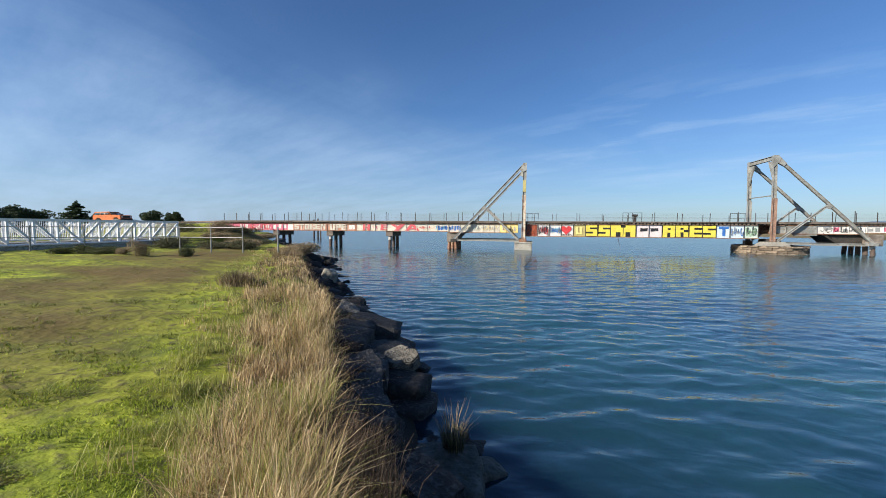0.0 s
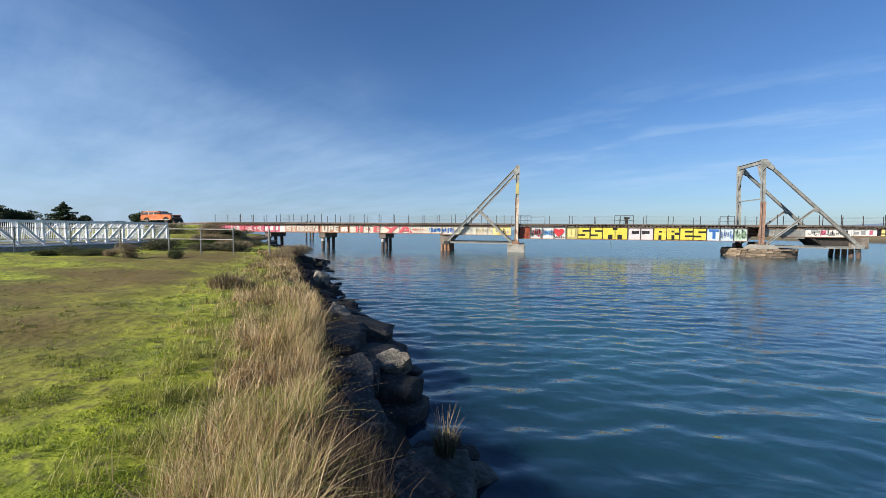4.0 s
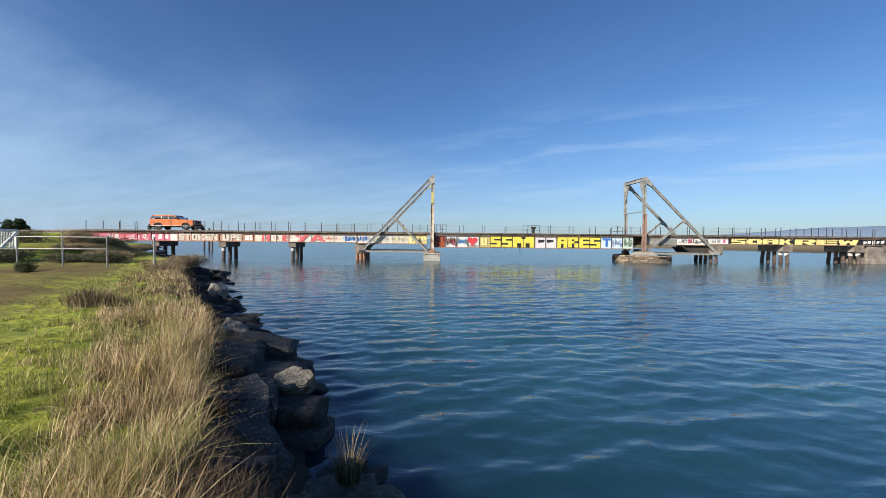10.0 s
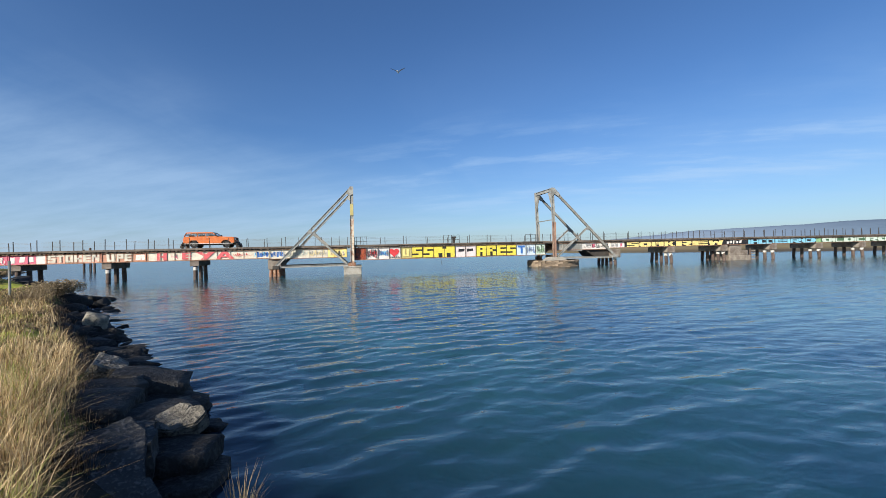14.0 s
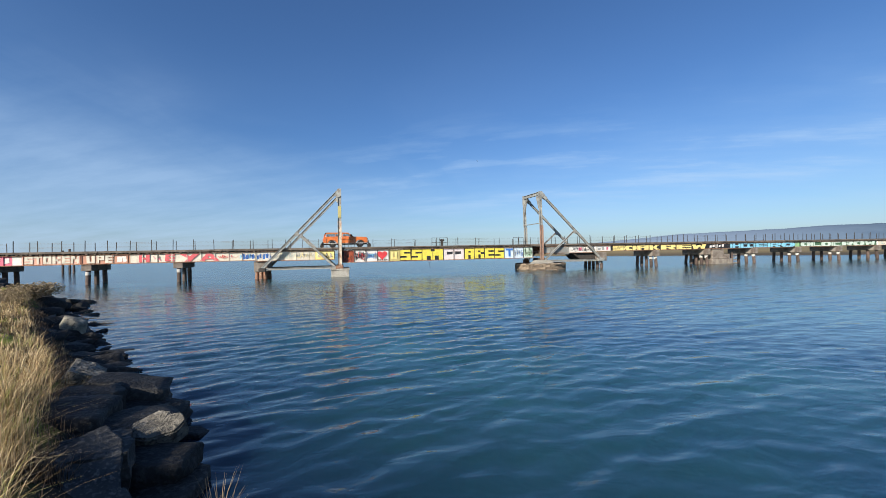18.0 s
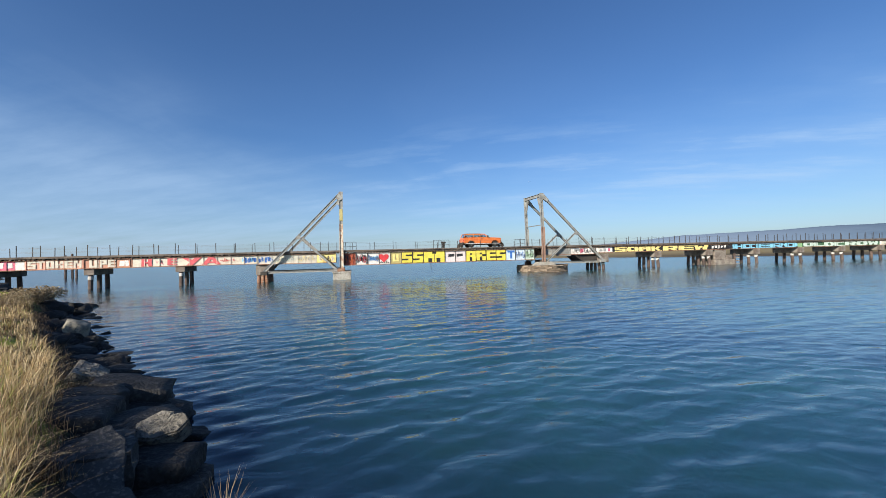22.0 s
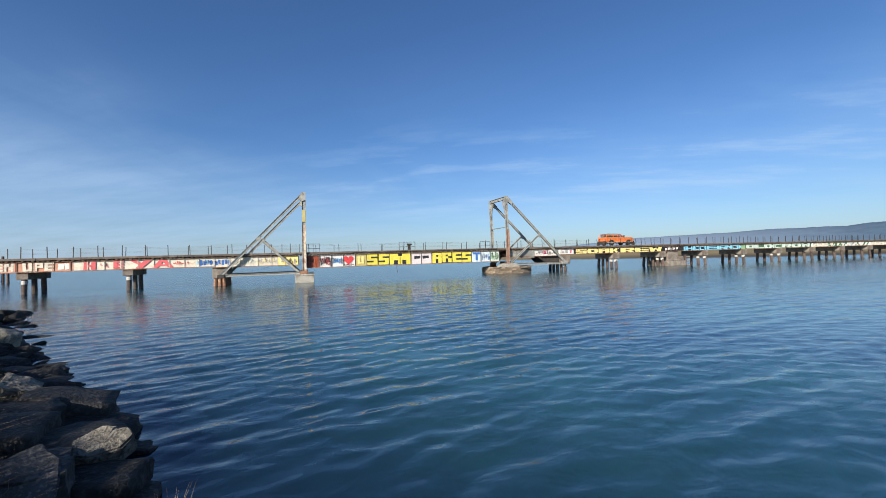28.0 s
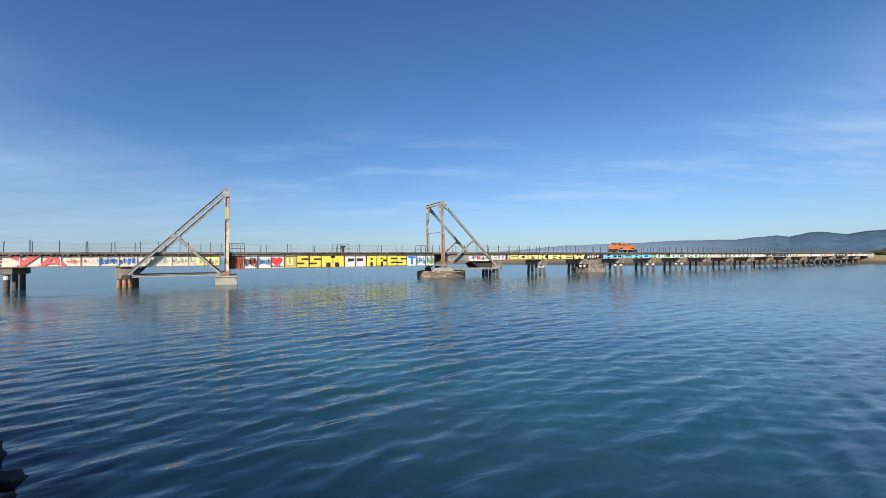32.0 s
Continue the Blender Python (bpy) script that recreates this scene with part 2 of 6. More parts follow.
def water_material():
    """Turbid bay water: light scatters softly below the surface; far ripples, too small to show, blur what is mirrored."""
    m = bpy.data.materials.new("bay water")
    m.use_nodes = True
    n, l = m.node_tree.nodes, m.node_tree.links
    b = n["Principled BSDF"]
    b.inputs["IOR"].default_value = 1.56
    b.subsurface_method = "BURLEY"
    b.inputs["Subsurface Weight"].default_value, b.inputs["Subsurface Scale"].default_value = 1.0, 0.5
    b.inputs["Subsurface Radius"].default_value = (0.5, 0.9, 1.0)
    tc = n.new("ShaderNodeTexCoord")
    pa = n.new("ShaderNodeTexNoise")
    pa.inputs["Scale"].default_value, pa.inputs["Detail"].default_value = 0.12, 3
    l.new(tc.outputs["Object"], pa.inputs["Vector"])
    r = n.new("ShaderNodeValToRGB")
    r.color_ramp.elements[0].color, r.color_ramp.elements[1].color = WATER_DEEP, WATER_GREEN
    r.color_ramp.elements[0].position, r.color_ramp.elements[1].position = 0.35, 0.65
    l.new(pa.outputs[0], r.inputs[0])
    # darker along the bank: rocky bed of the shallows plus painted bank shade
    off, shoal, bed = n.new("ShaderNodeVectorMath"), n.new("ShaderNodeMapRange"), n.new("ShaderNodeMix")
    off.operation, off.inputs[1].default_value, bed.data_type = "DOT_PRODUCT", (0.855, 0.52, 0), "RGBA"
    shoal.inputs["From Min"].default_value, shoal.inputs["From Max"].default_value = 1.5, 6.4
    bed.inputs[6].default_value = (0.005, 0.017, 0.032, 1)
    l.new(tc.outputs["Object"], off.inputs[0]); l.new(off.outputs["Value"], shoal.inputs["Value"])
    l.new(shoal.outputs[0], bed.inputs["Factor"]); l.new(r.outputs[0], bed.inputs[7]); l.new(bed.outputs[2], b.inputs["Base Color"])
    ln, rough = n.new("ShaderNodeVectorMath"), n.new("ShaderNodeMapRange")
    ln.operation = "LENGTH"
    rough.inputs["From Min"].default_value, rough.inputs["From Max"].default_value = 5, 42
    rough.inputs["To Min"].default_value, rough.inputs["To Max"].default_value = 0.05, 0.17
    l.new(tc.outputs["Object"], ln.inputs[0]); l.new(ln.outputs["Value"], rough.inputs["Value"]); l.new(rough.outputs[0], b.inputs["Roughness"])
    last = None
    # long ripples across the wind, shorter ones between, fine shimmer
    for scale, stretch, turn, detail, d in ((0.19, 3.2, 16, 3.0, 0.13), (0.55, 2.8, 14, 3.0, 0.046), (1.5, 1.7, -4, 3.0, 0.034), (4.0, 1.6, 20, 2.0, 0.0055), (9.0, 1.5, 14, 1.0, 0.0012)):
        mp, w = n.new("ShaderNodeMapping"), n.new("ShaderNodeTexNoise")
        mp.vector_type = "TEXTURE"
        mp.inputs["Scale"].default_value = (stretch, 1, 1)
        mp.inputs["Rotation"].default_value = (0, 0, radians(turn))
        w.inputs["Scale"].default_value, w.inputs["Detail"].default_value, w.inputs["Roughness"].default_value = scale, detail, 0.5
        w.inputs["Distortion"].default_value = 0.5
        l.new(tc.outputs["Object"], mp.inputs[0]); l.new(mp.outputs[0], w.inputs["Vector"])
        bp = n.new("ShaderNodeBump")
        bp.inputs["Strength"].default_value, bp.inputs["Distance"].default_value = 1.0, d
        if scale < 1:
            # sheltered near the shore, livelier out in the bay
            mr = n.new("ShaderNodeMapRange")
            mr.inputs["From Min"].default_value, mr.inputs["From Max"].default_value = 12, 36
            mr.inputs["To Min"].default_value, mr.inputs["To Max"].default_value = 0.15, 1.0
            l.new(ln.outputs["Value"], mr.inputs["Value"]); l.new(mr.outputs[0], bp.inputs["Strength"])
        l.new(w.outputs[0], bp.inputs["Height"])
        if last:
            l.new(last.outputs[0], bp.inputs["Normal"])
        last = bp
    l.new(last.outputs[0], b.inputs["Normal"])
    return m


WEAR = ((0.0, 0.0), (0.14, 0.0), (0.20, 0.15), (0.27, 0.25), (0.48, 0.20), (0.62, 0.06))      # by share of 16 m inland


def ground_material():
    m = surf("turf and mud", (0.125, 0.165, 0.022), (0.43, 0.46, 0.045), 1.3, 0.95, 0.9, 0, (0.11, 0.105, 0.045), 6.0, dist=0.05, spec=0.2)
    n, l = m.node_tree.nodes, m.node_tree.links
    b = n["Principled BSDF"]
    green = b.inputs["Base Color"].links[0].from_socket
    tc, sep = n.new("ShaderNodeTexCoord"), n.new("ShaderNodeSeparateXYZ")
    l.new(tc.outputs["Object"], sep.inputs[0])
    # worn brown patches in the turf
    mp, pa = n.new("ShaderNodeMapping"), n.new("ShaderNodeTexNoise")
    mp.inputs["Scale"].default_value = (0.16, 0.30, 0.2)
    mp.inputs["Rotation"].default_value = (0, 0, radians(35))
    mp.inputs["Location"].default_value = (1.3, 0.2, 0)
    pa.inputs["Scale"].default_value, pa.inputs["Detail"].default_value = 1.0, 6
    l.new(tc.outputs["Object"], mp.inputs[0]); l.new(mp.outputs[0], pa.inputs["Vector"])
    # lush beside the bank, worn further in, green again by the footbridge; measured square to the bank
    di = n.new("ShaderNodeVectorMath"); di.operation = "DOT_PRODUCT"
    di.inputs[1].default_value = (-0.855, -0.52, 0)
    l.new(tc.outputs["Object"], di.inputs[0])
    wr = n.new("ShaderNodeValToRGB")
    for pos, val in WEAR:
        e = wr.color_ramp.elements.new(pos) if pos else wr.color_ramp.elements[0]
        e.position, e.color = pos, (val, val, val, 1)
    wr.color_ramp.elements[-1].color = (0.10, 0.10, 0.10, 1)
    sc = n.new("ShaderNodeMath"); sc.operation = "MULTIPLY"; sc.inputs[1].default_value = 1 / 16
    l.new(di.outputs["Value"], sc.inputs[0]); l.new(sc.outputs[0], wr.inputs[0])
    ad = n.new("ShaderNodeMath"); ad.operation = "ADD"
    l.new(pa.outputs[0], ad.inputs[0]); l.new(wr.outputs[0], ad.inputs[1])
    r = n.new("ShaderNodeMapRange")
    r.inputs["From Min"].default_value, r.inputs["From Max"].default_value = 0.47, 0.84
    l.new(ad.outputs[0], r.inputs["Value"])
    mx = n.new("ShaderNodeMix"); mx.data_type = "RGBA"
    mx.inputs[7].default_value = (0.145, 0.105, 0.036, 1)
    l.new(r.outputs[0], mx.inputs["Factor"]); l.new(green, mx.inputs[6])
    # mud and shingle low on the bank
    r2 = n.new("ShaderNodeMapRange")
    r2.inputs["From Min"].default_value, r2.inputs["From Max"].default_value = 1.15, 0.75
    l.new(sep.outputs["Z"], r2.inputs["Value"])
    m2 = n.new("ShaderNodeMix"); m2.data_type = "RGBA"
    m2.inputs[7].default_value = (0.030, 0.026, 0.020, 1)
    l.new(r2.outputs[0], m2.inputs["Factor"]); l.new(mx.outputs[2], m2.inputs[6])
    # straw-coloured marsh on the far shore
    r4 = n.new("ShaderNodeMapRange")
    r4.inputs["From Min"].default_value, r4.inputs["From Max"].default_value = 40, 60
    l.new(sep.outputs["X"], r4.inputs["Value"])
    m4 = n.new("ShaderNodeMix"); m4.data_type = "RGBA"
    m4.inputs[7].default_value = (0.21, 0.165, 0.085, 1)
    l.new(r4.outputs[0], m4.inputs["Factor"]); l.new(m2.outputs[2], m4.inputs[6])
    r6 = n.new("ShaderNodeMapRange")
    r6.inputs["From Min"].default_value, r6.inputs["From Max"].default_value = 1.3, 0.5
    l.new(sep.outputs["Z"], r6.inputs["Value"])
    r7, mm = n.new("ShaderNodeMapRange"), n.new("ShaderNodeMath")
    r7.inputs["From Min"].default_value, r7.inputs["From Max"].default_value = 70, 110
    mm.operation = "MULTIPLY"
    l.new(sep.outputs["X"], r7.inputs["Value"]); l.new(r7.outputs[0], mm.inputs[0]); l.new(r6.outputs[0], mm.inputs[1])
    m6 = n.new("ShaderNodeMix"); m6.data_type = "RGBA"
    m6.inputs[7].default_value = (0.075, 0.062, 0.045, 1)
    l.new(mm.outputs[0], m6.inputs["Factor"]); l.new(m4.outputs[2], m6.inputs[6])
    l.new(m6.outputs[2], b.inputs["Base Color"])
    return m


M = {}
M["water"] = water_material()
M["ground"] = ground_material()
# the blue of this base colour is painted distance haze
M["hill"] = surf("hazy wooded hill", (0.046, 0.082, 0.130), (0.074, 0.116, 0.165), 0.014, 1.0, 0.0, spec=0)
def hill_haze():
    """Air haze painted into the ridge's colour: paler with distance towards its low end."""
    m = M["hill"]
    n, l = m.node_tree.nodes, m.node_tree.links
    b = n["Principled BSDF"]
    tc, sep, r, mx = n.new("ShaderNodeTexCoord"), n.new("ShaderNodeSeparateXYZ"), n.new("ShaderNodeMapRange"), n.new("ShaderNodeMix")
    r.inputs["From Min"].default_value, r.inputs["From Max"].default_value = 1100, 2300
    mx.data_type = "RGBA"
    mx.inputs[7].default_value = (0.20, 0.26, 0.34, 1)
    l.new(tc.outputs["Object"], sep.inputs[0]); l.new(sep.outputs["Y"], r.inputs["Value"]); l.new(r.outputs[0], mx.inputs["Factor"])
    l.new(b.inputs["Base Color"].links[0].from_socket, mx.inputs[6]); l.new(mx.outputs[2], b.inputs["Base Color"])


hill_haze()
M["steel"] = surf("weathered grey steel", (0.20, 0.20, 0.18), (0.37, 0.37, 0.34), 1.2, 0.6, 0.25, 0.15, (0.21, 0.17, 0.14), 5)
M["pale_rust"] = surf("pale paint over rust", (0.24, 0.11, 0.06), (0.55, 0.50, 0.40), 1.1, 0.7, 0.3, 0.1, (0.36, 0.16, 0.08), 5, edge=(0.30, 0.52))
M["rust"] = surf("rusted steel", (0.16, 0.06, 0.03), (0.32, 0.17, 0.10), 2.0, 0.8, 0.35, 0.2, (0.35, 0.28, 0.2), 6)
M["red_post"] = surf("faded rust-red steel", (0.17, 0.085, 0.055), (0.34, 0.21, 0.15), 1.4, 0.75, 0.3, 0.1, (0.36, 0.31, 0.26), 6)
M["dark"] = surf("dark tarred steel", (0.025, 0.022, 0.02), (0.06, 0.05, 0.04), 2.0, 0.8, 0.2)
M["timber"] = surf("weathered timber", (0.10, 0.075, 0.055), (0.22, 0.18, 0.14), 3.0, 0.9, 0.4, rnd=0.35)
M["edge"] = surf("silvered timber edge", (0.07, 0.052, 0.042), (0.17, 0.135, 0.105), 1.5, 0.85, 0.4, rnd=0.2)
M["pile"] = surf("tidal timber pile", (0.05, 0.036, 0.030), (0.13, 0.09, 0.07), 2.5, 0.85, 0.5, rnd=0.3)
M["collar"] = surf("white pile wrap", (0.42, 0.39, 0.34), (0.66, 0.63, 0.57), 3, 0.7, 0.2)
M["cap"] = surf("stained timber cap", (0.13, 0.10, 0.08), (0.30, 0.26, 0.21), 1.2, 0.85, 0.4)
M["concrete"] = surf("weathered concrete", (0.26, 0.24, 0.20), (0.44, 0.41, 0.35), 1.3, 0.9, 0.45, 0, (0.17, 0.15, 0.12), 9)
M["masonry"] = surf("old masonry", (0.13, 0.095, 0.066), (0.34, 0.26, 0.18), 1.8, 0.9, 0.8, 0, (0.10, 0.075, 0.05), 8, rnd=0.4)
M["gravel"] = surf("track gravel", (0.13, 0.12, 0.11), (0.26, 0.24, 0.22), 6, 0.95, 0.8, 0, (0.34, 0.32, 0.29), 14)
M["rail"] = surf("rail steel", (0.12, 0.08, 0.06), (0.24, 0.19, 0.15), 2, 0.5, 0.1, 0.6)
M["white"] = surf("white bridge paint", (0.74, 0.75, 0.76), (0.84, 0.85, 0.85), 2, 0.45, 0.05)
M["galv"] = surf("galvanised pipe", (0.22, 0.22, 0.205), (0.33, 0.32, 0.30), 4, 0.5, 0.05, 0.4)
M["slab"] = surf("grey weathered slab", (0.026, 0.026, 0.026), (0.060, 0.059, 0.056), 2.2, 0.85, 0.8, 0, (0.12, 0.112, 0.10), 22, dist=0.02)
M["rock"] = surf("grey riprap", (0.012, 0.0115, 0.011), (0.042, 0.040, 0.037), 1.6, 0.85, 0.9, 0, (0.085, 0.08, 0.073), 12, rnd=0.3, dist=0.04)
M["wetrock"] = surf("dark wet riprap", (0.012, 0.0115, 0.011), (0.030, 0.029, 0.028), 1.6, 0.75, 0.9, 0, (0.052, 0.05, 0.047), 16, spec=0.25, rnd=0.3, dist=0.04)
M["paverock"] = surf("lichened broken concrete", (0.075, 0.066, 0.052), (0.25, 0.225, 0.18), 7.0, 0.9, 1.0, 0, (0.035, 0.032, 0.028), 26, rnd=0.15, dist=0.03)
M["lichen"] = surf("lichen-crusted pale stone", (0.14, 0.125, 0.095), (0.36, 0.33, 0.26), 4.5, 0.9, 1.0, 0, (0.08, 0.07, 0.055), 18, dist=0.03)
M["dry"] = blades("dry grass", (0.15, 0.095, 0.038), (0.88, 0.69, 0.41), (0.57, 0.405, 0.205))
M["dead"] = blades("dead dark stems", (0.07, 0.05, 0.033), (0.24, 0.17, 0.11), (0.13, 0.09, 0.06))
M["lush"] = blades("olive grass", (0.18, 0.18, 0.04), (0.56, 0.53, 0.19), (0.36, 0.35, 0.095))
M["green"] = blades("green turf", (0.14, 0.19, 0.020), (0.47, 0.52, 0.052), (0.33, 0.39, 0.036))
M["tuft"] = blades("dark olive tufts", (0.09, 0.115, 0.022), (0.34, 0.35, 0.08), (0.20, 0.225, 0.045))
M["worn"] = blades("worn turf", (0.15, 0.135, 0.05), (0.34, 0.33, 0.07), (0.23, 0.21, 0.06))
M["straw"] = blades("straw-tipped shrub", (0.12, 0.09, 0.05), (0.46, 0.36, 0.22), (0.28, 0.21, 0.12))
M["shelf"] = surf("mossy grey ledge", (0.030, 0.033, 0.027), (0.11, 0.11, 0.098), 5.5, 0.9, 0.9, 0, (0.035, 0.040, 0.022), 17, dist=0.03)
# tones of the far crowns, lifted a little with painted distance haze
M["leaf"] = blades("dark foliage", (0.022, 0.036, 0.018), (0.075, 0.10, 0.05), (0.045, 0.065, 0.032))
M["shrub"] = blades("olive shrub leaves", (0.035, 0.042, 0.018), (0.13, 0.14, 0.055), (0.075, 0.085, 0.032))
M["scrub"] = blades("grey scrub", (0.05, 0.05, 0.03), (0.16, 0.15, 0.08), (0.09, 0.09, 0.045))
M["bark"] = surf("bark", (0.05, 0.04, 0.03), (0.11, 0.09, 0.07), 4, 0.95, 0.6)
PAINTS = {"pink": (0.62, 0.13, 0.20), "red": (0.62, 0.035, 0.04), "white": (0.74, 0.70, 0.64), "cream": (0.66, 0.60, 0.48), "yellow": (0.76, 0.63, 0.08),
          "gold": (0.85, 0.68, 0.25), "black": (0.015, 0.015, 0.018), "blue": (0.04, 0.16, 0.48), "cyan": (0.24, 0.58, 0.74), "green": (0.25, 0.42, 0.22), "moss": (0.06, 0.14, 0.07),
          "orange": (0.50, 0.10, 0.03), "brown": (0.50, 0.24, 0.15), "salmon": (0.70, 0.36, 0.26), "grey": (0.30, 0.30, 0.29), "mint": (0.58, 0.68, 0.58), "ice": (0.62, 0.72, 0.78), "khaki": (0.50, 0.42, 0.16), "oxide": (0.30, 0.06, 0.03), "blush": (0.72, 0.62, 0.60), "rose": (0.62, 0.10, 0.11)}
for key, c in PAINTS.items():
    M["p_" + key] = surf(key + " spray paint", tuple(v * 0.72 for v in c), c, 2.2, 0.6, 0.12, 0, tuple(0.75 * v + 0.05 for v in c), 5, edge=(0.25, 0.55))


# ---- building blocks ----
def mesh_of(name, bm, material=None):
    me = bpy.data.meshes.new(name)
    bm.to_mesh(me)
    bm.free()
    if material:
        me.materials.append(M[material])
    return me


def part(name, bm, material, parent=None, label="", at=None):
    """ONE mesh object; bm may be a bmesh or a shared mesh."""
    me = bm if isinstance(bm, bpy.types.Mesh) else mesh_of(name, bm, material)
    ob = new(name, me)
    if parent:
        ob.parent = parent
    if at is not None:
        ob.matrix_basis = at if isinstance(at, Matrix) else Matrix.Translation(at)
    return tagged(ob, label)


def thing(name, label, category, group="", kind="", at=None):
    ob = new(name)
    ob.empty_display_size = 0.2
    if at is not None:
        ob.matrix_basis = at if isinstance(at, Matrix) else Matrix.Translation(at)
    return tagged(ob, label, category, group, kind)


def box(bm, x0, x1, y0, y1, z0, z1, bevel=0.0):
    r = bmesh.ops.create_cube(bm, size=1)
    vs = r["verts"]
    for v in vs:
        v.co = Vector(((x0 + x1) / 2 + v.co.x * (x1 - x0), (y0 + y1) / 2 + v.co.y * (y1 - y0), (z0 + z1) / 2 + v.co.z * (z1 - z0)))
    if bevel:
        bmesh.ops.bevel(bm, geom=list({e for v in vs for e in v.link_edges}), offset=bevel, segments=1, affect="EDGES")
    return bm


def cube(x0, x1, y0, y1, z0, z1, bevel=0.0):
    return box(bmesh.new(), x0, x1, y0, y1, z0, z1, bevel)


def beam(a, b, w, h, bm=None, bevel=0.0):
    """A bar from a to b, w wide (level) and h high."""
    bm = bm or bmesh.new()
    a, b = Vector(a), Vector(b)
    d = b - a
    x = d.normalized()
    up = Vector((0, 0, 1)) if abs(x.z) < 0.99 else Vector((0, 1, 0))
    y = up.cross(x).normalized()
    z = x.cross(y)
    r = bmesh.ops.create_cube(bm, size=1)
    for v in r["verts"]:
        v.co = a + d * (v.co.x + 0.5) + y * (v.co.y * w) + z * (v.co.z * h)
    if bevel:
        bmesh.ops.bevel(bm, geom=list({e for v in r["verts"] for e in v.link_edges}), offset=bevel, segments=1, affect="EDGES")
    return bm


def tube(a, b, r0, r1=None, sides=10, bm=None):
    bm = bm or bmesh.new()
    a, b = Vector(a), Vector(b)
    d = b - a
    q = d.to_track_quat("Z", "Y").to_matrix().to_4x4()
    bmesh.ops.create_cone(bm, cap_ends=True, segments=sides, radius1=r0, radius2=r0 if r1 is None else r1, depth=d.length, matrix=Matrix.Translation((a + b) / 2) @ q)
    return bm


def channel(a, b, w, h, bm=None):
    """A built-up steel member: two flanges and a web that sets back between them."""
    bm = bm or bmesh.new()
    a, b = Vector(a), Vector(b)
    x = (b - a).normalized()
    up = Vector((0, 1, 0))
    z = x.cross(up).normalized()
    for s in (-1, 1):
        o = z * (s * (h / 2 - 0.02))
        beam2(a + o, b + o, up, z, w, 0.04, bm)
    beam2(a, b, up, z, w * 0.35, h - 0.08, bm)
    return bm


def beam2(a, b, y, z, w, h, bm):
    d = b - a
    r = bmesh.ops.create_cube(bm, size=1)
    for v in r["verts"]:
        v.co = a + d * (v.co.x + 0.5) + y * (v.co.y * w) + z * (v.co.z * h)


def prism(pts, y0, y1, bm=None):
    """A polygon in x, z pulled out along y."""
    bm = bm or bmesh.new()
    f = bm.faces.new([bm.verts.new((x, y0, z)) for x, z in pts])
    r = bmesh.ops.extrude_face_region(bm, geom=[f])
    for v in r["geom"]:
        if isinstance(v, bmesh.types.BMVert):
            v.co.y = y1
    bmesh.ops.recalc_face_normals(bm, faces=bm.faces)
    return bm


GLYPH = {"S": "111 100 111 001 111", "O": "111 101 101 101 111", "A": "111 101 111 101 101", "K": "101 101 110 101 101", "R": "111 101 110 101 101", "E": "111 100 111 100 111",
         "W": "10101 10101 10101 10101 11111", "H": "101 101 111 101 101", "I": "111 010 010 010 111", "L": "100 100 100 100 111", "D": "110 101 101 101 110", "C": "111 100 100 100 111",
         "T": "111 010 010 010 010", "N": "1101 1101 1011 1011 1001", "U": "101 101 101 101 111", "P": "111 101 111 100 100", "B": "110 101 110 101 111", "Y": "101 101 111 010 010", "m": "11011 11111 11111 10101 10101", "M": "11111 10101 10101 10001 10001"}


LEANING = {"y": (((0, 1), (0.34, 1), (0.66, 0.42), (0.42, 0.42)), ((0.66, 1), (1, 1), (0.55, 0), (0.25, 0))),
           "a": (((0, 0), (0.26, 0), (0.58, 1), (0.36, 1)), ((0.42, 1), (0.64, 1), (1, 0), (0.74, 0)), ((0.3, 0.22), (0.74, 0.22), (0.68, 0.42), (0.36, 0.42))),
           "k": (((0, 0), (0.36, 0), (0.36, 1), (0, 1)), ((0.30, 0.40), (0.56, 0.40), (1, 1), (0.62, 1)), ((0.30, 0.60), (0.62, 0), (1, 0), (0.56, 0.60))),
           "r": (((0, 0), (0.36, 0), (0.36, 1), (0, 1)), ((0.3, 0.76), (1, 0.76), (0.92, 1), (0.3, 1)), ((0.66, 0.45), (1, 0.5), (1, 0.8), (0.66, 0.8)),
                 ((0.3, 0.34), (0.86, 0.34), (1, 0.54), (0.3, 0.54)), ((0.38, 0.36), (0.72, 0.36), (1, 0), (0.66, 0))),
           "w": (((0, 1), (0.27, 1), (0.37, 0), (0.13, 0)), ((0.14, 0), (0.37, 0), (0.58, 0.8), (0.42, 0.8)), ((0.63, 0), (0.86, 0), (0.58, 0.8), (0.42, 0.8)), ((0.73, 1), (1, 1), (0.87, 0), (0.63, 0))),
           "o": (((0, 0.2), (0.35, 0.2), (0.35, 0.8), (0, 0.8)), ((0.12, 0), (0.88, 0), (1, 0.28), (0, 0.28)), ((0, 0.72), (1, 0.72), (0.88, 1), (0.12, 1)), ((0.65, 0.2), (1, 0.2), (1, 0.8), (0.65, 0.8))),
           "z": (((0, 0.74), (1, 0.74), (1, 1), (0, 1)), ((0, 0.2), (0.4, 0.2), (1, 0.8), (0.6, 0.8)), ((0, 0), (1, 0), (1, 0.26), (0, 0.26))),
           "d": (((0, 0), (0.35, 0), (0.35, 1), (0, 1)), ((0.3, 0), (0.8, 0), (1, 0.28), (0.3, 0.28)), ((0.3, 0.72), (1, 0.72), (0.8, 1), (0.3, 1)), ((0.65, 0.2), (1, 0.2), (1, 0.8), (0.65, 0.8)))}


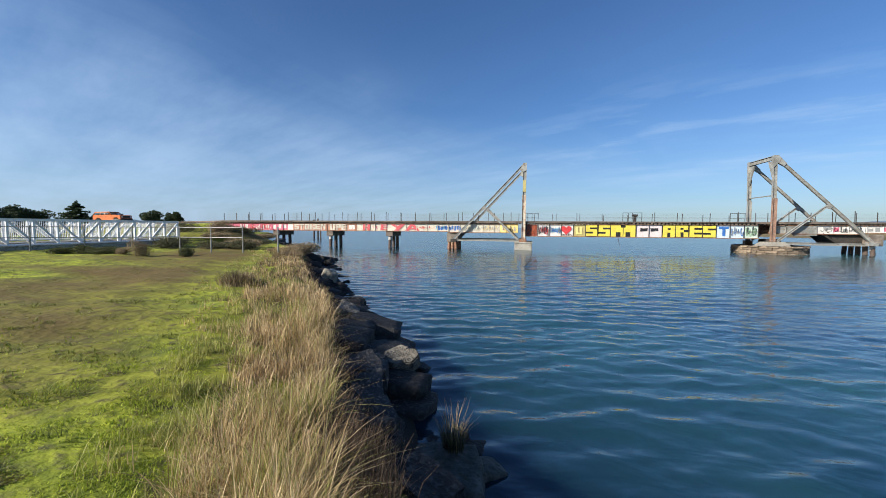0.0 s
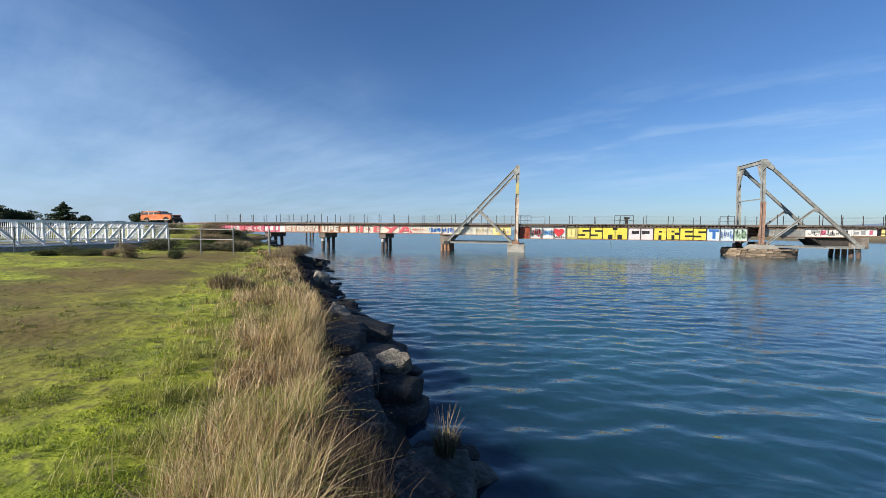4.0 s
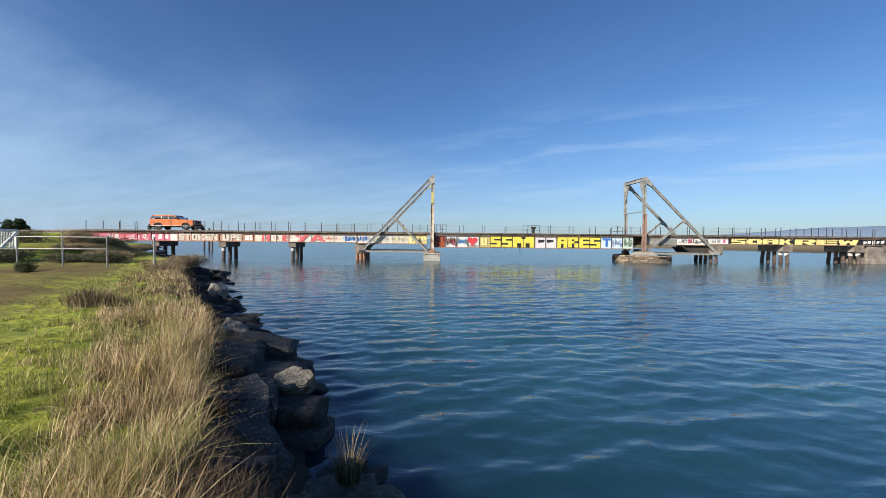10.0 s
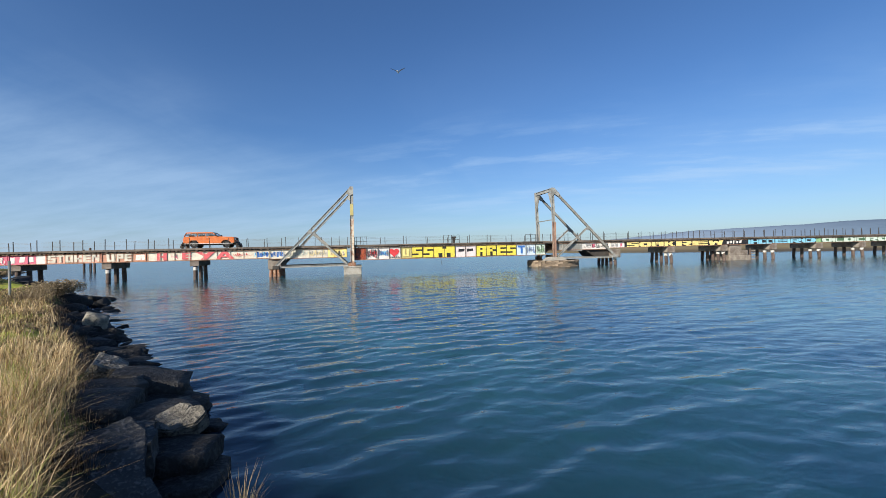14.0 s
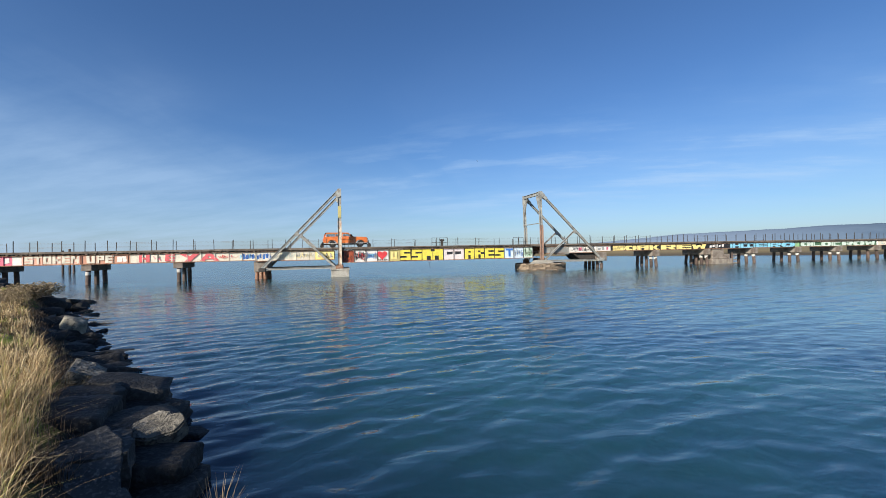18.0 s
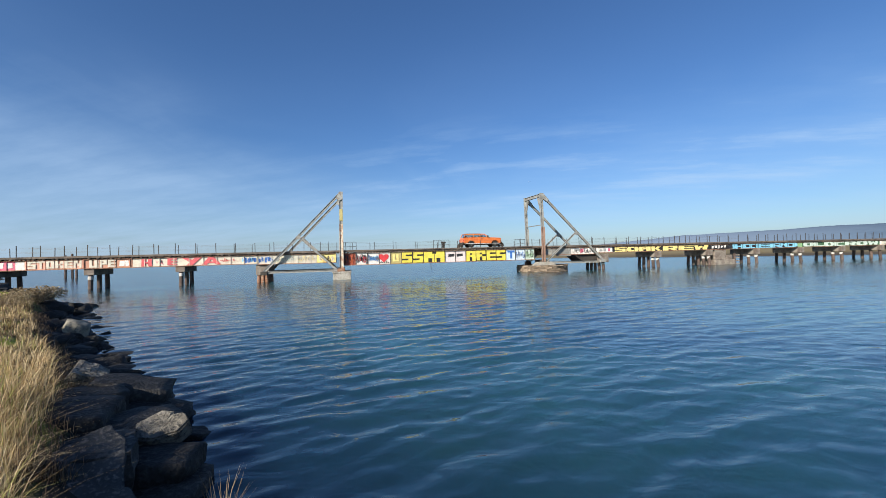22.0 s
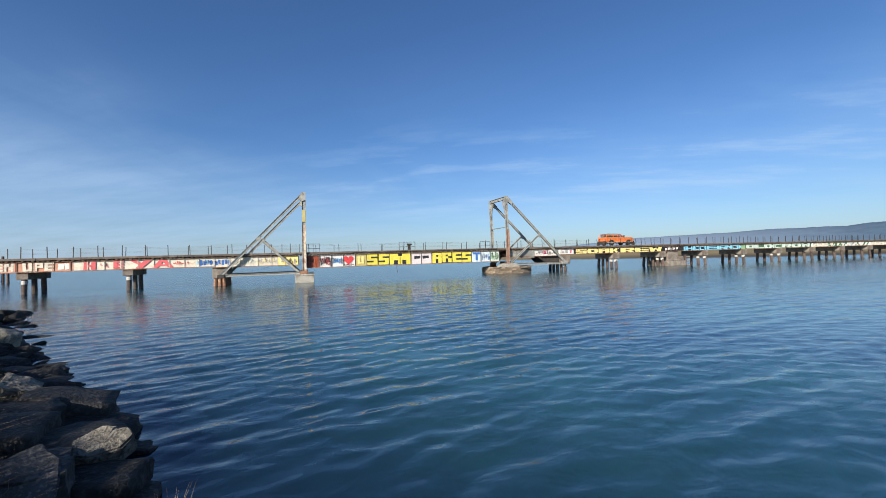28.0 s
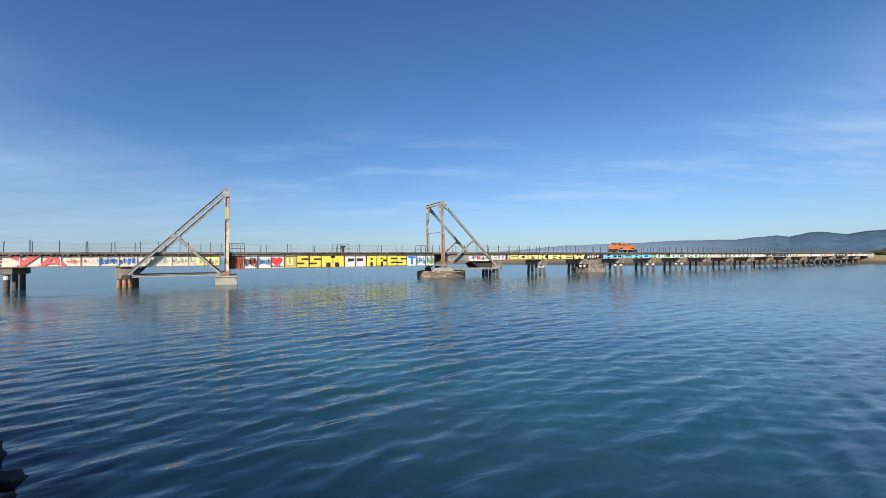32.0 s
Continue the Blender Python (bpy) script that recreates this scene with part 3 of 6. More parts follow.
def prism_letter(strokes, x0, x1, y, z0, z1):
    """A capital of slanting strokes, each a little in front of the one before."""
    bm = bmesh.new()
    for i, pts in enumerate(strokes):
        prism([(x0 + u * (x1 - x0), z0 + w * (z1 - z0)) for u, w in pts], y - 0.004 * i, y + 0.03, bm)
    return bm


def block_letter(ch, x0, x1, y, z0, z1, slant=0.0):
    """A fat spray-can capital: filled cells with thin counters."""
    if ch in LEANING:
        return prism_letter(LEANING[ch], x0, x1, y, z0, z1)
    rows = GLYPH[ch].split()
    n = len(rows[0])
    hs = [0.22, 0.17, 0.22, 0.17, 0.22]
    ws = [1.0 if n > 3 else (1.1, 0.8, 1.1)[i] for i in range(n)]
    bm = bmesh.new()
    zt = z1
    for r, h in zip(rows, hs):
        zb = zt - h * (z1 - z0)
        x = x0
        for i, c in enumerate(r):
            w = ws[i] / sum(ws) * (x1 - x0)
            if c == "1":
                vs = [bm.verts.new((px + slant * (pz - z0), y, pz)) for px, pz in ((x - 0.004, zb - 0.003), (x + w + 0.004, zb - 0.003), (x + w + 0.004, zt + 0.003), (x - 0.004, zt + 0.003))]
                bm.faces.new(vs)
            x += w
        zt = zb
    r = bmesh.ops.extrude_face_region(bm, geom=list(bm.faces))
    for v in r["geom"]:
        if isinstance(v, bmesh.types.BMVert):
            v.co.y += 0.03
    bmesh.ops.recalc_face_normals(bm, faces=bm.faces)
    return bm


def arrays(name, verts, faces, material):
    me = bpy.data.meshes.new(name)
    me.from_pydata(verts, [], faces)
    me.materials.append(M[material])
    me.update()
    return me


# ---- land and water ----
MAIN = [(0.5, 3.3), (1.5, 2.4), (4, 0.5), (10, -4), (30, -15), (120, -40), (400, -80), (3600, -500), (3600, -3600), (-3600, -3600), (-3600, 2000), (-400, 300),
        (-130, 150), (-66, 100), (-47, 64), (-40, 54), (-35, 50), (-25, 39.7), (-15.6, 29.2), (-9.4, 18.4), (-6.0, 13.0), (-3.4, 9.3), (-2.3, 7.4), (-1.3, 5.2), (-0.4, 4.2)]
FAR = [(78, 170), (93, 121), (108, 84), (122, 68), (140, 60), (158, 54), (167, 49.5), (185, 46), (198, 40), (220, 8), (300, -20), (3600, -300), (3600, 3600), (500, 3600), (200, 700), (90, 260)]


def inside_distance(px, py, poly):
    """Distance to the outline, positive inside."""
    best, odd = np.full(px.shape, 1e9), np.zeros(px.shape, bool)
    for (ax, ay), (bx, by) in zip(poly, poly[1:] + poly[:1]):
        dx, dy = bx - ax, by - ay
        t = np.clip(((px - ax) * dx + (py - ay) * dy) / (dx * dx + dy * dy), 0, 1)
        best = np.minimum(best, np.hypot(px - ax - t * dx, py - ay - t * dy))
        cross = (ay > py) != (by > py)
        with np.errstate(divide="ignore", invalid="ignore"):
            odd ^= cross & (px < ax + (py - ay) * dx / (dy if dy else 1e-9))
    return np.where(odd, best, -best)


def smooth(t):
    t = np.clip(t, 0, 1)
    return t * t * (3 - 2 * t)


def waves(px, py, s):
    return (np.sin(px * s + 1.3 * np.sin(py * s * 0.7)) + np.sin(py * s * 1.13 + 1.7 * np.sin(px * s * 0.61 + 2))) / 2


def height(px, py):
    px, py = np.asarray(px, float), np.asarray(py, float)
    d = inside_distance(px, py, MAIN)
    near = np.where(d < 0, np.maximum(0.3 * d - 0.05, -2.0), 1.12 * smooth((d + 0.1) / 2.3) ** 1.5 + 0.02 * np.clip(d - 2.3, 0, 22))
    near = near + np.where(d > 0.3, 0.05 * waves(px, py, 1.1) + 0.035 * waves(px + 7, py, 2.9) + 0.02 * waves(px, py + 3, 6.1), 0)
    # railway bank
    rail = 3.30 - np.clip(np.abs(py - 52.2) - 2.6, 0, None) / 1.7
    rail = rail - np.clip(px + 43.0, 0, None) * 1.1 - np.clip(-43.0 - px, 0, 97) * 0.025
    near = np.where(d > -3, np.maximum(near, rail), near)
    # bank under the far end of the footbridge
    near = np.where(d > 0, np.maximum(near, 2.25 - np.clip(np.hypot(px + 30.5, (py - 34) / 1.6) - 2.6, 0, None) / 2.0), near)
    f = inside_distance(px, py, FAR)
    far = np.where(f < 0, np.maximum(0.2 * f, -2.0), 1.4 * smooth(f / 13) + 0.12 * waves(px, py, 0.05) * smooth(f / 9))
    far = np.where(f > 0, np.maximum(far, 3.3 - np.clip(np.abs(py - 52.2) - 2.6, 0, None) / 1.7 - np.clip(191 - px, 0, None)), far)
    return np.maximum(near, far)


def ground_sheet():
    def steps(lo, a, b, hi, fine, grow):
        mid = list(np.arange(a, b + 0.01, fine))
        out, s = [], fine
        while (out[-1] if out else mid[-1]) < hi:
            s *= grow
            out.append((out[-1] if out else mid[-1]) + s)
        pre, s = [], fine
        while (pre[-1] if pre else mid[0]) > lo:
            s *= grow
            pre.append((pre[-1] if pre else mid[0]) - s)
        return np.array(pre[::-1] + mid + out)
    xs, ys = steps(-3400, -24, 4, 3400, 0.3, 1.055), steps(-3400, -3, 30, 3400, 0.3, 1.055)
    gx, gy = np.meshgrid(xs, ys)
    gz = height(gx, gy)
    nx, ny = len(xs), len(ys)
    verts = np.stack([gx, gy, gz], -1).reshape(-1, 3).tolist()
    faces = [(j * nx + i, j * nx + i + 1, (j + 1) * nx + i + 1, (j + 1) * nx + i) for j in range(ny - 1) for i in range(nx - 1)]
    me = arrays("ground", verts, faces, "ground")
    me.polygons.foreach_set("use_smooth", [True] * len(faces))
    return tagged(new("ground", me), "grassy shore with worn brown turf and muddy bank", "ground", kind="structure")


ground = ground_sheet()


WAVE_SLOPE = 0.072


def water_sheet():
    """One fan-shaped sheet of real ripples, dense near the shore, open and flat towards the horizon."""
    rad, r = [0.8], 0.8
    while r < 75:
        r += max(0.04, r * r / 2900)
        rad.append(r)
    while r < 5200:
        r *= 1.12
        rad.append(r)
    rad = np.array(rad)
    ang = np.radians(np.concatenate([np.arange(-100, -54, 2.0), np.arange(-54, 82, 0.165), np.arange(82, 112, 2.0)]))
    rr, aa = np.meshgrid(rad, ang, indexing="ij")
    step = np.gradient(rad)[:, None] * np.ones_like(aa)
    x, y = rr * np.sin(aa), rr * np.cos(aa)
    rng = random.Random(17)
    z, sx, sy = np.zeros_like(x), np.zeros_like(x), np.zeros_like(x)
    comps = []
    for i in range(64):
        lam = 0.2 * (5.0 / 0.2) ** (i / 63)
        w = math.exp(-((math.log(lam / 0.70)) / 0.90) ** 2)
        comps.append((lam, w, radians(104 + rng.gauss(0, 17)), rng.uniform(0, 2 * math.pi)))
    total = math.sqrt(sum(w * w for _, w, _, _ in comps) / 2)
    for lam, w, way, ph in comps:
        k = 2 * math.pi / lam
        amp = WAVE_SLOPE * w / total / k * np.clip(2.6 * lam / step - 0.8, 0, 1)
        phi = k * (x * math.cos(way) + y * math.sin(way)) + ph
        z += amp * np.cos(phi)
        sx -= 0.35 * amp * math.cos(way) * np.sin(phi)
        sy -= 0.35 * amp * math.sin(way) * np.sin(phi)
    # calmer and livelier patches
    gust = 0.82 + 0.30 * waves(x + 40, y * 1.6, 0.16) + 0.14 * waves(x, y, 0.43)
    co = np.stack([x + sx * gust, y + sy * gust, z * gust], -1).reshape(-1, 3)
    n, m = rr.shape
    base = (np.arange(n - 1)[:, None] * m + np.arange(m - 1)[None, :]).ravel()
    quads = np.stack([base, base + m, base + m + 1, base + 1], -1)
    me = bpy.data.meshes.new("water")
    me.vertices.add(len(co))
    me.vertices.foreach_set("co", co.ravel())
    me.loops.add(quads.size)
    me.loops.foreach_set("vertex_index", quads.ravel())
    me.polygons.add(len(quads))
    me.polygons.foreach_set("loop_start", np.arange(0, quads.size, 4))
    me.polygons.foreach_set("use_smooth", np.ones(len(quads), bool))
    me.materials.append(M["water"])
    me.update(calc_edges=True)
    me.validate()
    if me.polygons[0].normal.z < 0:
        me.flip_normals()
    return tagged(new("water", me), "rippled blue-green bay water", "water", kind="structure")


water = water_sheet()


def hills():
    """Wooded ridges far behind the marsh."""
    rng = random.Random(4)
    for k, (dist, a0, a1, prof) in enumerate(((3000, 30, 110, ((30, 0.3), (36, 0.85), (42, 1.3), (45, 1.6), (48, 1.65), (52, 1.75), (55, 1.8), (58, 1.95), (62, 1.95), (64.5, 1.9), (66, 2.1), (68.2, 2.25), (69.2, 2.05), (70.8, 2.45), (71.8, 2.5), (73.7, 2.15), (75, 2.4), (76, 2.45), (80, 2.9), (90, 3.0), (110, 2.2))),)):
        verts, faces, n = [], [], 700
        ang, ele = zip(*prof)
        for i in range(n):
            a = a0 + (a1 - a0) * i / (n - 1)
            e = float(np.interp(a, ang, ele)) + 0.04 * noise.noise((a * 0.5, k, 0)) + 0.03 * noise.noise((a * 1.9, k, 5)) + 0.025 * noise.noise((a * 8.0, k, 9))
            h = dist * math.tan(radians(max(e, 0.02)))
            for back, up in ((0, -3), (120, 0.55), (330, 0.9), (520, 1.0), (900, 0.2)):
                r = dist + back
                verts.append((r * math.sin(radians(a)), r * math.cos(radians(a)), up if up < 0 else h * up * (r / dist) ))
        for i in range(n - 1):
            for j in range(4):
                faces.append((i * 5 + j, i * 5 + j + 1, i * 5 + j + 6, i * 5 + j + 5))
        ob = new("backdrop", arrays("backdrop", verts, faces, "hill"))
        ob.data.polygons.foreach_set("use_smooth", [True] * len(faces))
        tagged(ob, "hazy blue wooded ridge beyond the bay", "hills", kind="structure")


hills()


# ---- railway bridge ----
FACE, BACK, MID = 50.30, 54.10, 52.20      # planes of the two girders, track's middle
END_L, END_R, FALL = -43.0, 191.0, 0.025


def girder(x0, x1, top, low, name_label, panels, writing=(), bars=(), tags=(), seams="", group="girder spans"):
    """A plate girder span: painted web panels, flanges, stiffeners, and its plain twin behind."""
    g = thing("girder_span", name_label, "bridge girder", group)
    for a, b, paint in panels:
        part("web_panel", cube(a + 0.012, b - 0.012, FACE + 0.10, FACE + 0.16, low + 0.08, top - 0.05), paint, g, PAINT_LABEL.get(paint, ""))
    part("top_flange", cube(x0, x1, FACE - 0.06, FACE + 0.32, top - 0.05, top), "rust", g)
    part("bottom_flange", cube(x0, x1, FACE - 0.06, FACE + 0.32, low, low + 0.08), "rust", g)
    n = 18 if seams else max(2, round((x1 - x0) / 1.55))
    for i in range(n + 1):
        x = x0 + 0.06 + (x1 - x0 - 0.12) * i / n
        near = min(panels, key=lambda p: 0 if p[0] <= x <= p[1] else min(abs(p[0] - x), abs(p[1] - x)))
        paint = seams or near[2]
        if (paint, low, top) not in STIFF:
            STIFF[(paint, low, top)] = mesh_of("stiffener", cube(-0.028, 0.028, FACE + 0.015, FACE + 0.10, low + 0.08, top - 0.05), paint)
        me = STIFF[(paint, low, top)]
        part("stiffener", me, None, g, at=(x, 0, 0))
    part("back_web", cube(x0, x1, BACK - 0.06, BACK, low + 0.08, top - 0.05), "rust", g)
    part("back_flange", cube(x0, x1, BACK - 0.25, BACK + 0.06, low, low + 0.08), "rust", g)
    part("back_top_flange", cube(x0, x1, BACK - 0.25, BACK + 0.06, top - 0.05, top), "rust", g)
    for i in range(max(2, round((x1 - x0) / 4))):
        x = x0 + 0.4 + (x1 - x0 - 0.8) * i / max(1, round((x1 - x0) / 4) - 1)
        part("cross_frame", cube(x - 0.06, x + 0.06, FACE + 0.16, BACK - 0.06, low + 0.15, low + 0.45), "rust", g)
    rl = random.Random(int(x0 * 10))
    for text, a, b, paint, z0, z1 in writing:
        wide = [1.35 if c in "WMm" else (0.7 if c == "I" else 1.0) for c in text]
        x = a
        for c, w in zip(text, wide):
            e = x + w / sum(wide) * (b - a)
            part("letter", block_letter(c, x + 0.05, e - 0.05, FACE + 0.028 + 0.002 * rl.random(), z0 + rl.uniform(-0.03, 0.03), z1 + rl.uniform(-0.03, 0.03), rl.uniform(-0.04, 0.06)), paint, g)
            x = e
    for a, b, z0, z1, paint in bars:
        lean = rl.uniform(-0.16, 0.16) * (z1 - z0)
        pts = [(a, z0), (b, z0 + rl.uniform(0, 0.08)), (b + lean, z1), ((a + b) / 2 + lean, z1 + rl.uniform(-0.12, 0.0)), (a + lean, z1)]
        part("paint_bar", prism(pts, FACE + 0.085, FACE + 0.098), paint, g)
    for a, b, z0, z1, paint, n in tags:
        for i in range(n):
            part("paint_stroke", stroke(rl, a + (b - a) * i / n, a + (b - a) * (i + 0.9) / n, z0, z1, FACE + 0.030 + 0.004 * rl.random()), paint, g)
    return g


def stroke(rng, a, b, z0, z1, y):
    """A looping spray-can line within a box."""
    loops, wide = rng.uniform(0.6, 1.8), rng.uniform(0.018, 0.034)
    turn, swing, mid = rng.uniform(0, 6.3), rng.uniform(0.3, 0.5) * (z1 - z0), (z0 + z1) / 2 + rng.uniform(-0.12, 0.12) * (z1 - z0)
    reach, back = (b - a) * rng.uniform(0.5, 0.95), rng.uniform(0.15, 0.32) * (b - a)
    pts = []
    for i in range(34):
        t = i / 33
        f = turn + 2 * math.pi * loops * t
        size = 0.65 + 0.35 * math.sin(f * 0.41 + turn)
        pts.append(Vector(((a + b) / 2 + reach * (t - 0.5) + back * math.cos(f) * size, mid + swing * math.sin(f) * size)))
    bm, last = bmesh.new(), None
    for i, p in enumerate(pts):
        d = pts[min(i + 1, len(pts) - 1)] - pts[max(i - 1, 0)]
        d = d.normalized() if d.length > 1e-5 else Vector((1, 0))
        x, z = (min(max(p.x, a), b), min(max(p.y, z0), z1))
        pair = [bm.verts.new((x - s * d.y * wide, y, z + s * d.x * wide)) for s in (-1, 1)]
        if last:
            bm.faces.new((last[0], last[1], pair[1], pair[0]))
        last = pair
    r = bmesh.ops.extrude_face_region(bm, geom=list(bm.faces))
    for v in r["geom"]:
        if isinstance(v, bmesh.types.BMVert):
            v.co.y += 0.006
    bmesh.ops.recalc_face_normals(bm, faces=bm.faces)
    return bm


STIFF = {}
PAINT_LABEL = {"p_pink": "pink graffiti paint", "p_red": "red graffiti paint", "p_white": "white graffiti ground", "p_yellow": "bright yellow graffiti paint",
               "p_gold": "golden yellow graffiti paint", "p_cyan": "pale blue graffiti paint", "p_green": "green graffiti paint", "p_black": "black graffiti paint"}
TOP = 3.35


def bars_for(rng, a, b, z0, z1, paints, n):
    """Plain bars for writing that cannot be read."""
    out = []
    w = (b - a) / n
    for i in range(n):
        x, p = a + i * w, rng.choice(paints)
        h = (z1 - z0) * rng.uniform(0.6, 1.0)
        lo = z0 + (z1 - z0 - h) * rng.random()
        out.append((x + 0.08 * w, x + rng.uniform(0.55, 0.9) * w, lo, lo + h, p))
    return out


def spread(x0, x1, n, paint):
    w = (x1 - x0) / n
    return [(x0 + i * w, x0 + (i + 1) * w, paint) for i in range(n)]


rg = random.Random(11)
BENTS_L = [-35.0, -26.7, -18.15, -9.6]
LOW_L = 2.30
girder(END_L, BENTS_L[0], TOP, LOW_L, "rusted plate girder span sprayed pink with white lettering", spread(END_L, BENTS_L[0], 5, "p_pink"),
       bars=bars_for(rg, -40.2, -35.2, LOW_L + 0.18, TOP - 0.16, ["p_white", "p_white", "p_red"], 6),
       tags=((-40.3, -35.2, LOW_L + 0.15, TOP - 0.15, "p_white", 11), (-40.3, -35.2, LOW_L + 0.15, TOP - 0.15, "p_red", 4)))
girder(BENTS_L[0], BENTS_L[1], TOP, LOW_L, "plate girder span with white block letters on brown", spread(BENTS_L[0], -32.6, 2, "p_pink") + [(-32.6, -31.8, "p_white")] + spread(-31.8, BENTS_L[1], 3, "p_salmon"),
       [("STOKEN", -31.6, -26.8, "p_cream", LOW_L + 0.16, TOP - 0.12)], bars_for(rg, -34.9, -32.6, LOW_L + 0.18, TOP - 0.16, ["p_white", "p_red"], 3))
girder(BENTS_L[1], BENTS_L[2], TOP, LOW_L, "plate girder span with cream and red letters", spread(BENTS_L[1], -22.2, 3, "p_brown") + spread(-22.2, BENTS_L[2], 3, "p_cream"),
       [("UPE", -26.2, -23.7, "p_cream", LOW_L + 0.14, TOP - 0.1), ("H", -21.4, -20.3, "p_rose", LOW_L + 0.12, TOP - 0.1), ("E", -18.9, -17.9, "p_rose", LOW_L + 0.16, TOP - 0.14)], bars_for(rg, -23.5, -22.3, LOW_L + 0.16, TOP - 0.14, ["p_white", "p_red"], 2),
       tags=((-20.0, -19.2, LOW_L + 0.2, TOP - 0.15, "p_pink", 2),))
girder(BENTS_L[2], BENTS_L[3], TOP, LOW_L, "plate girder span with red letters on faded white", spread(BENTS_L[2], BENTS_L[3], 6, "p_cream"),
       [("y", -17.5, -15.4, "p_rose", LOW_L + 0.12, TOP - 0.1), ("a", -15.5, -13.4, "p_rose", LOW_L + 0.12, TOP - 0.1)], bars_for(rg, -11.3, -9.7, LOW_L + 0.15, TOP - 0.2, ["p_blue", "p_cyan", "p_blue"], 5), tags=((-13.5, -11.9, LOW_L + 0.35, TOP - 0.3, "p_red", 4), (-13.3, -11.4, LOW_L + 0.3, TOP - 0.3, "p_salmon", 3), (-11.2, -9.7, LOW_L + 0.2, TOP - 0.2, "p_blue", 8)))
girder(BENTS_L[3], -0.75, TOP, LOW_L - 0.1, "plate girder span beside the tower with scribbled pale graffiti", spread(BENTS_L[3], -3.0, 5, "p_cream") + [(-3.0, -0.75, "p_gold")],
       bars=bars_for(rg, -9.5, -7.9, LOW_L + 0.15, TOP - 0.2, ["p_blue", "p_blue", "p_cyan"], 5),
       tags=((-9.5, -7.9, LOW_L + 0.15, TOP - 0.2, "p_blue", 5), (-7.7, -5.5, LOW_L + 0.15, TOP - 0.2, "p_grey", 4), (-7.7, -5.3, LOW_L + 0.15, TOP - 0.2, "p_mint", 4), (-5.3, -3.1, LOW_L + 0.15, TOP - 0.2, "p_grey", 5), (-5.3, -3.1, LOW_L + 0.15, TOP - 0.2, "p_gold", 3), (-2.8, -0.9, LOW_L + 0.1, TOP - 0.2, "p_black", 4), (-2.8, -0.9, LOW_L + 0.1, TOP - 0.2, "p_white", 4)))
# draw span: deeper girder over the channel
LOW_C = 1.80
BAY = 1.427                                    # one panel of the draw span


def bays(*paints):
    return [(0.15 + BAY * i, 0.15 + BAY * (i + 1), p) for i, p in enumerate(paints)]


def bay(i, text, paint, n=1):
    return (text, 0.15 + BAY * i + 0.02, 0.15 + BAY * (i + n) - 0.02, paint, LOW_C + 0.13, TOP - 0.10)


span = girder(0.15, 0.15 + 18 * BAY, TOP, LOW_C, "deep draw-span girder covered in yellow, white and red graffiti",
              bays("p_oxide", "p_white", "p_white", "p_white", "p_khaki", *["p_black"] * 4, "p_blush", "p_blush", *["p_black"] * 4, "p_ice", "p_ice", "p_mint"),
              [bay(5, "S", "p_yellow"), bay(6, "S", "p_yellow"), bay(7, "m", "p_yellow", 2), bay(11, "A", "p_yellow"), bay(12, "R", "p_yellow"), bay(13, "E", "p_yellow"), bay(14, "S", "p_yellow"),
               ("T", 21.75, 22.85, "p_blue", LOW_C + 0.30, TOP - 0.18), ("U", 6.15, 7.0, "p_gold", 2.15, 3.05)],
              [(13.45, 14.25, 2.52, 2.93, "p_black"), (14.62, 15.45, 2.52, 2.93, "p_black"), (3.25, 4.2, 2.35, 2.85, "p_cyan"), (24.6, 26.9 - 1.2, 2.4, 2.7, "p_grey")],
              tags=((0.25, 1.5, 1.95, 3.2, "p_orange", 5), (0.25, 1.5, 1.95, 3.2, "p_black", 3), (1.65, 2.95, 1.95, 3.2, "p_black", 9), (1.65, 2.95, 1.95, 3.2, "p_red", 3), (3.1, 4.35, 2.2, 3.1, "p_blue", 5), (3.1, 4.35, 2.2, 3.0, "p_grey", 4),
                    (4.5, 5.75, 1.95, 2.2, "p_black", 5), (23.0, 24.3, 2.1, 3.1, "p_blue", 4), (23.0, 24.3, 2.1, 3.1, "p_grey", 4), (24.5, 25.7, 2.0, 3.2, "p_green", 4), (24.5, 25.7, 2.0, 3.2, "p_black", 2)), seams="dark")


def heart(cx, cz, s):
    pts = []
    for i in range(28):
        a = 2 * math.pi * i / 28
        pts.append((cx + s * 16 * math.sin(a) ** 3 / 16, cz + s * (13 * math.cos(a) - 5 * math.cos(2 * a) - 2 * math.cos(3 * a) - math.cos(4 * a)) / 16))
    return prism(pts, FACE + 0.03, FACE + 0.09)


part("painted_heart", heart(5.05, 2.66, 0.62), "p_red", span, "large painted red heart")
# bracket ends along the flange, their sunlit look painted as a pale colour
for i in range(22):
    part("lit_bracket", cube(0.35 + 0.36 * i, 0.5 + 0.36 * i, FACE - 0.085, FACE - 0.06, TOP - 0.05, TOP - 0.005), "collar", span)
LOW_R = 2.50
girder(26.9, 35.9, TOP, LOW_R - 0.15, "grey plate girder span beside the swing tower", spread(26.9, 31.5, 3, "steel") + spread(31.5, 35.9, 3, "p_white"),
       bars=bars_for(rg, 32.0, 35.7, LOW_R + 0.1, TOP - 0.15, ["p_grey", "p_pink"], 4), tags=((31.7, 35.7, LOW_R, TOP - 0.15, "p_black", 9), (29.0, 31.4, LOW_R, TOP - 0.2, "p_black", 3)))
BENTS_R = [37.0 + 9.55 * i for i in range(17)]
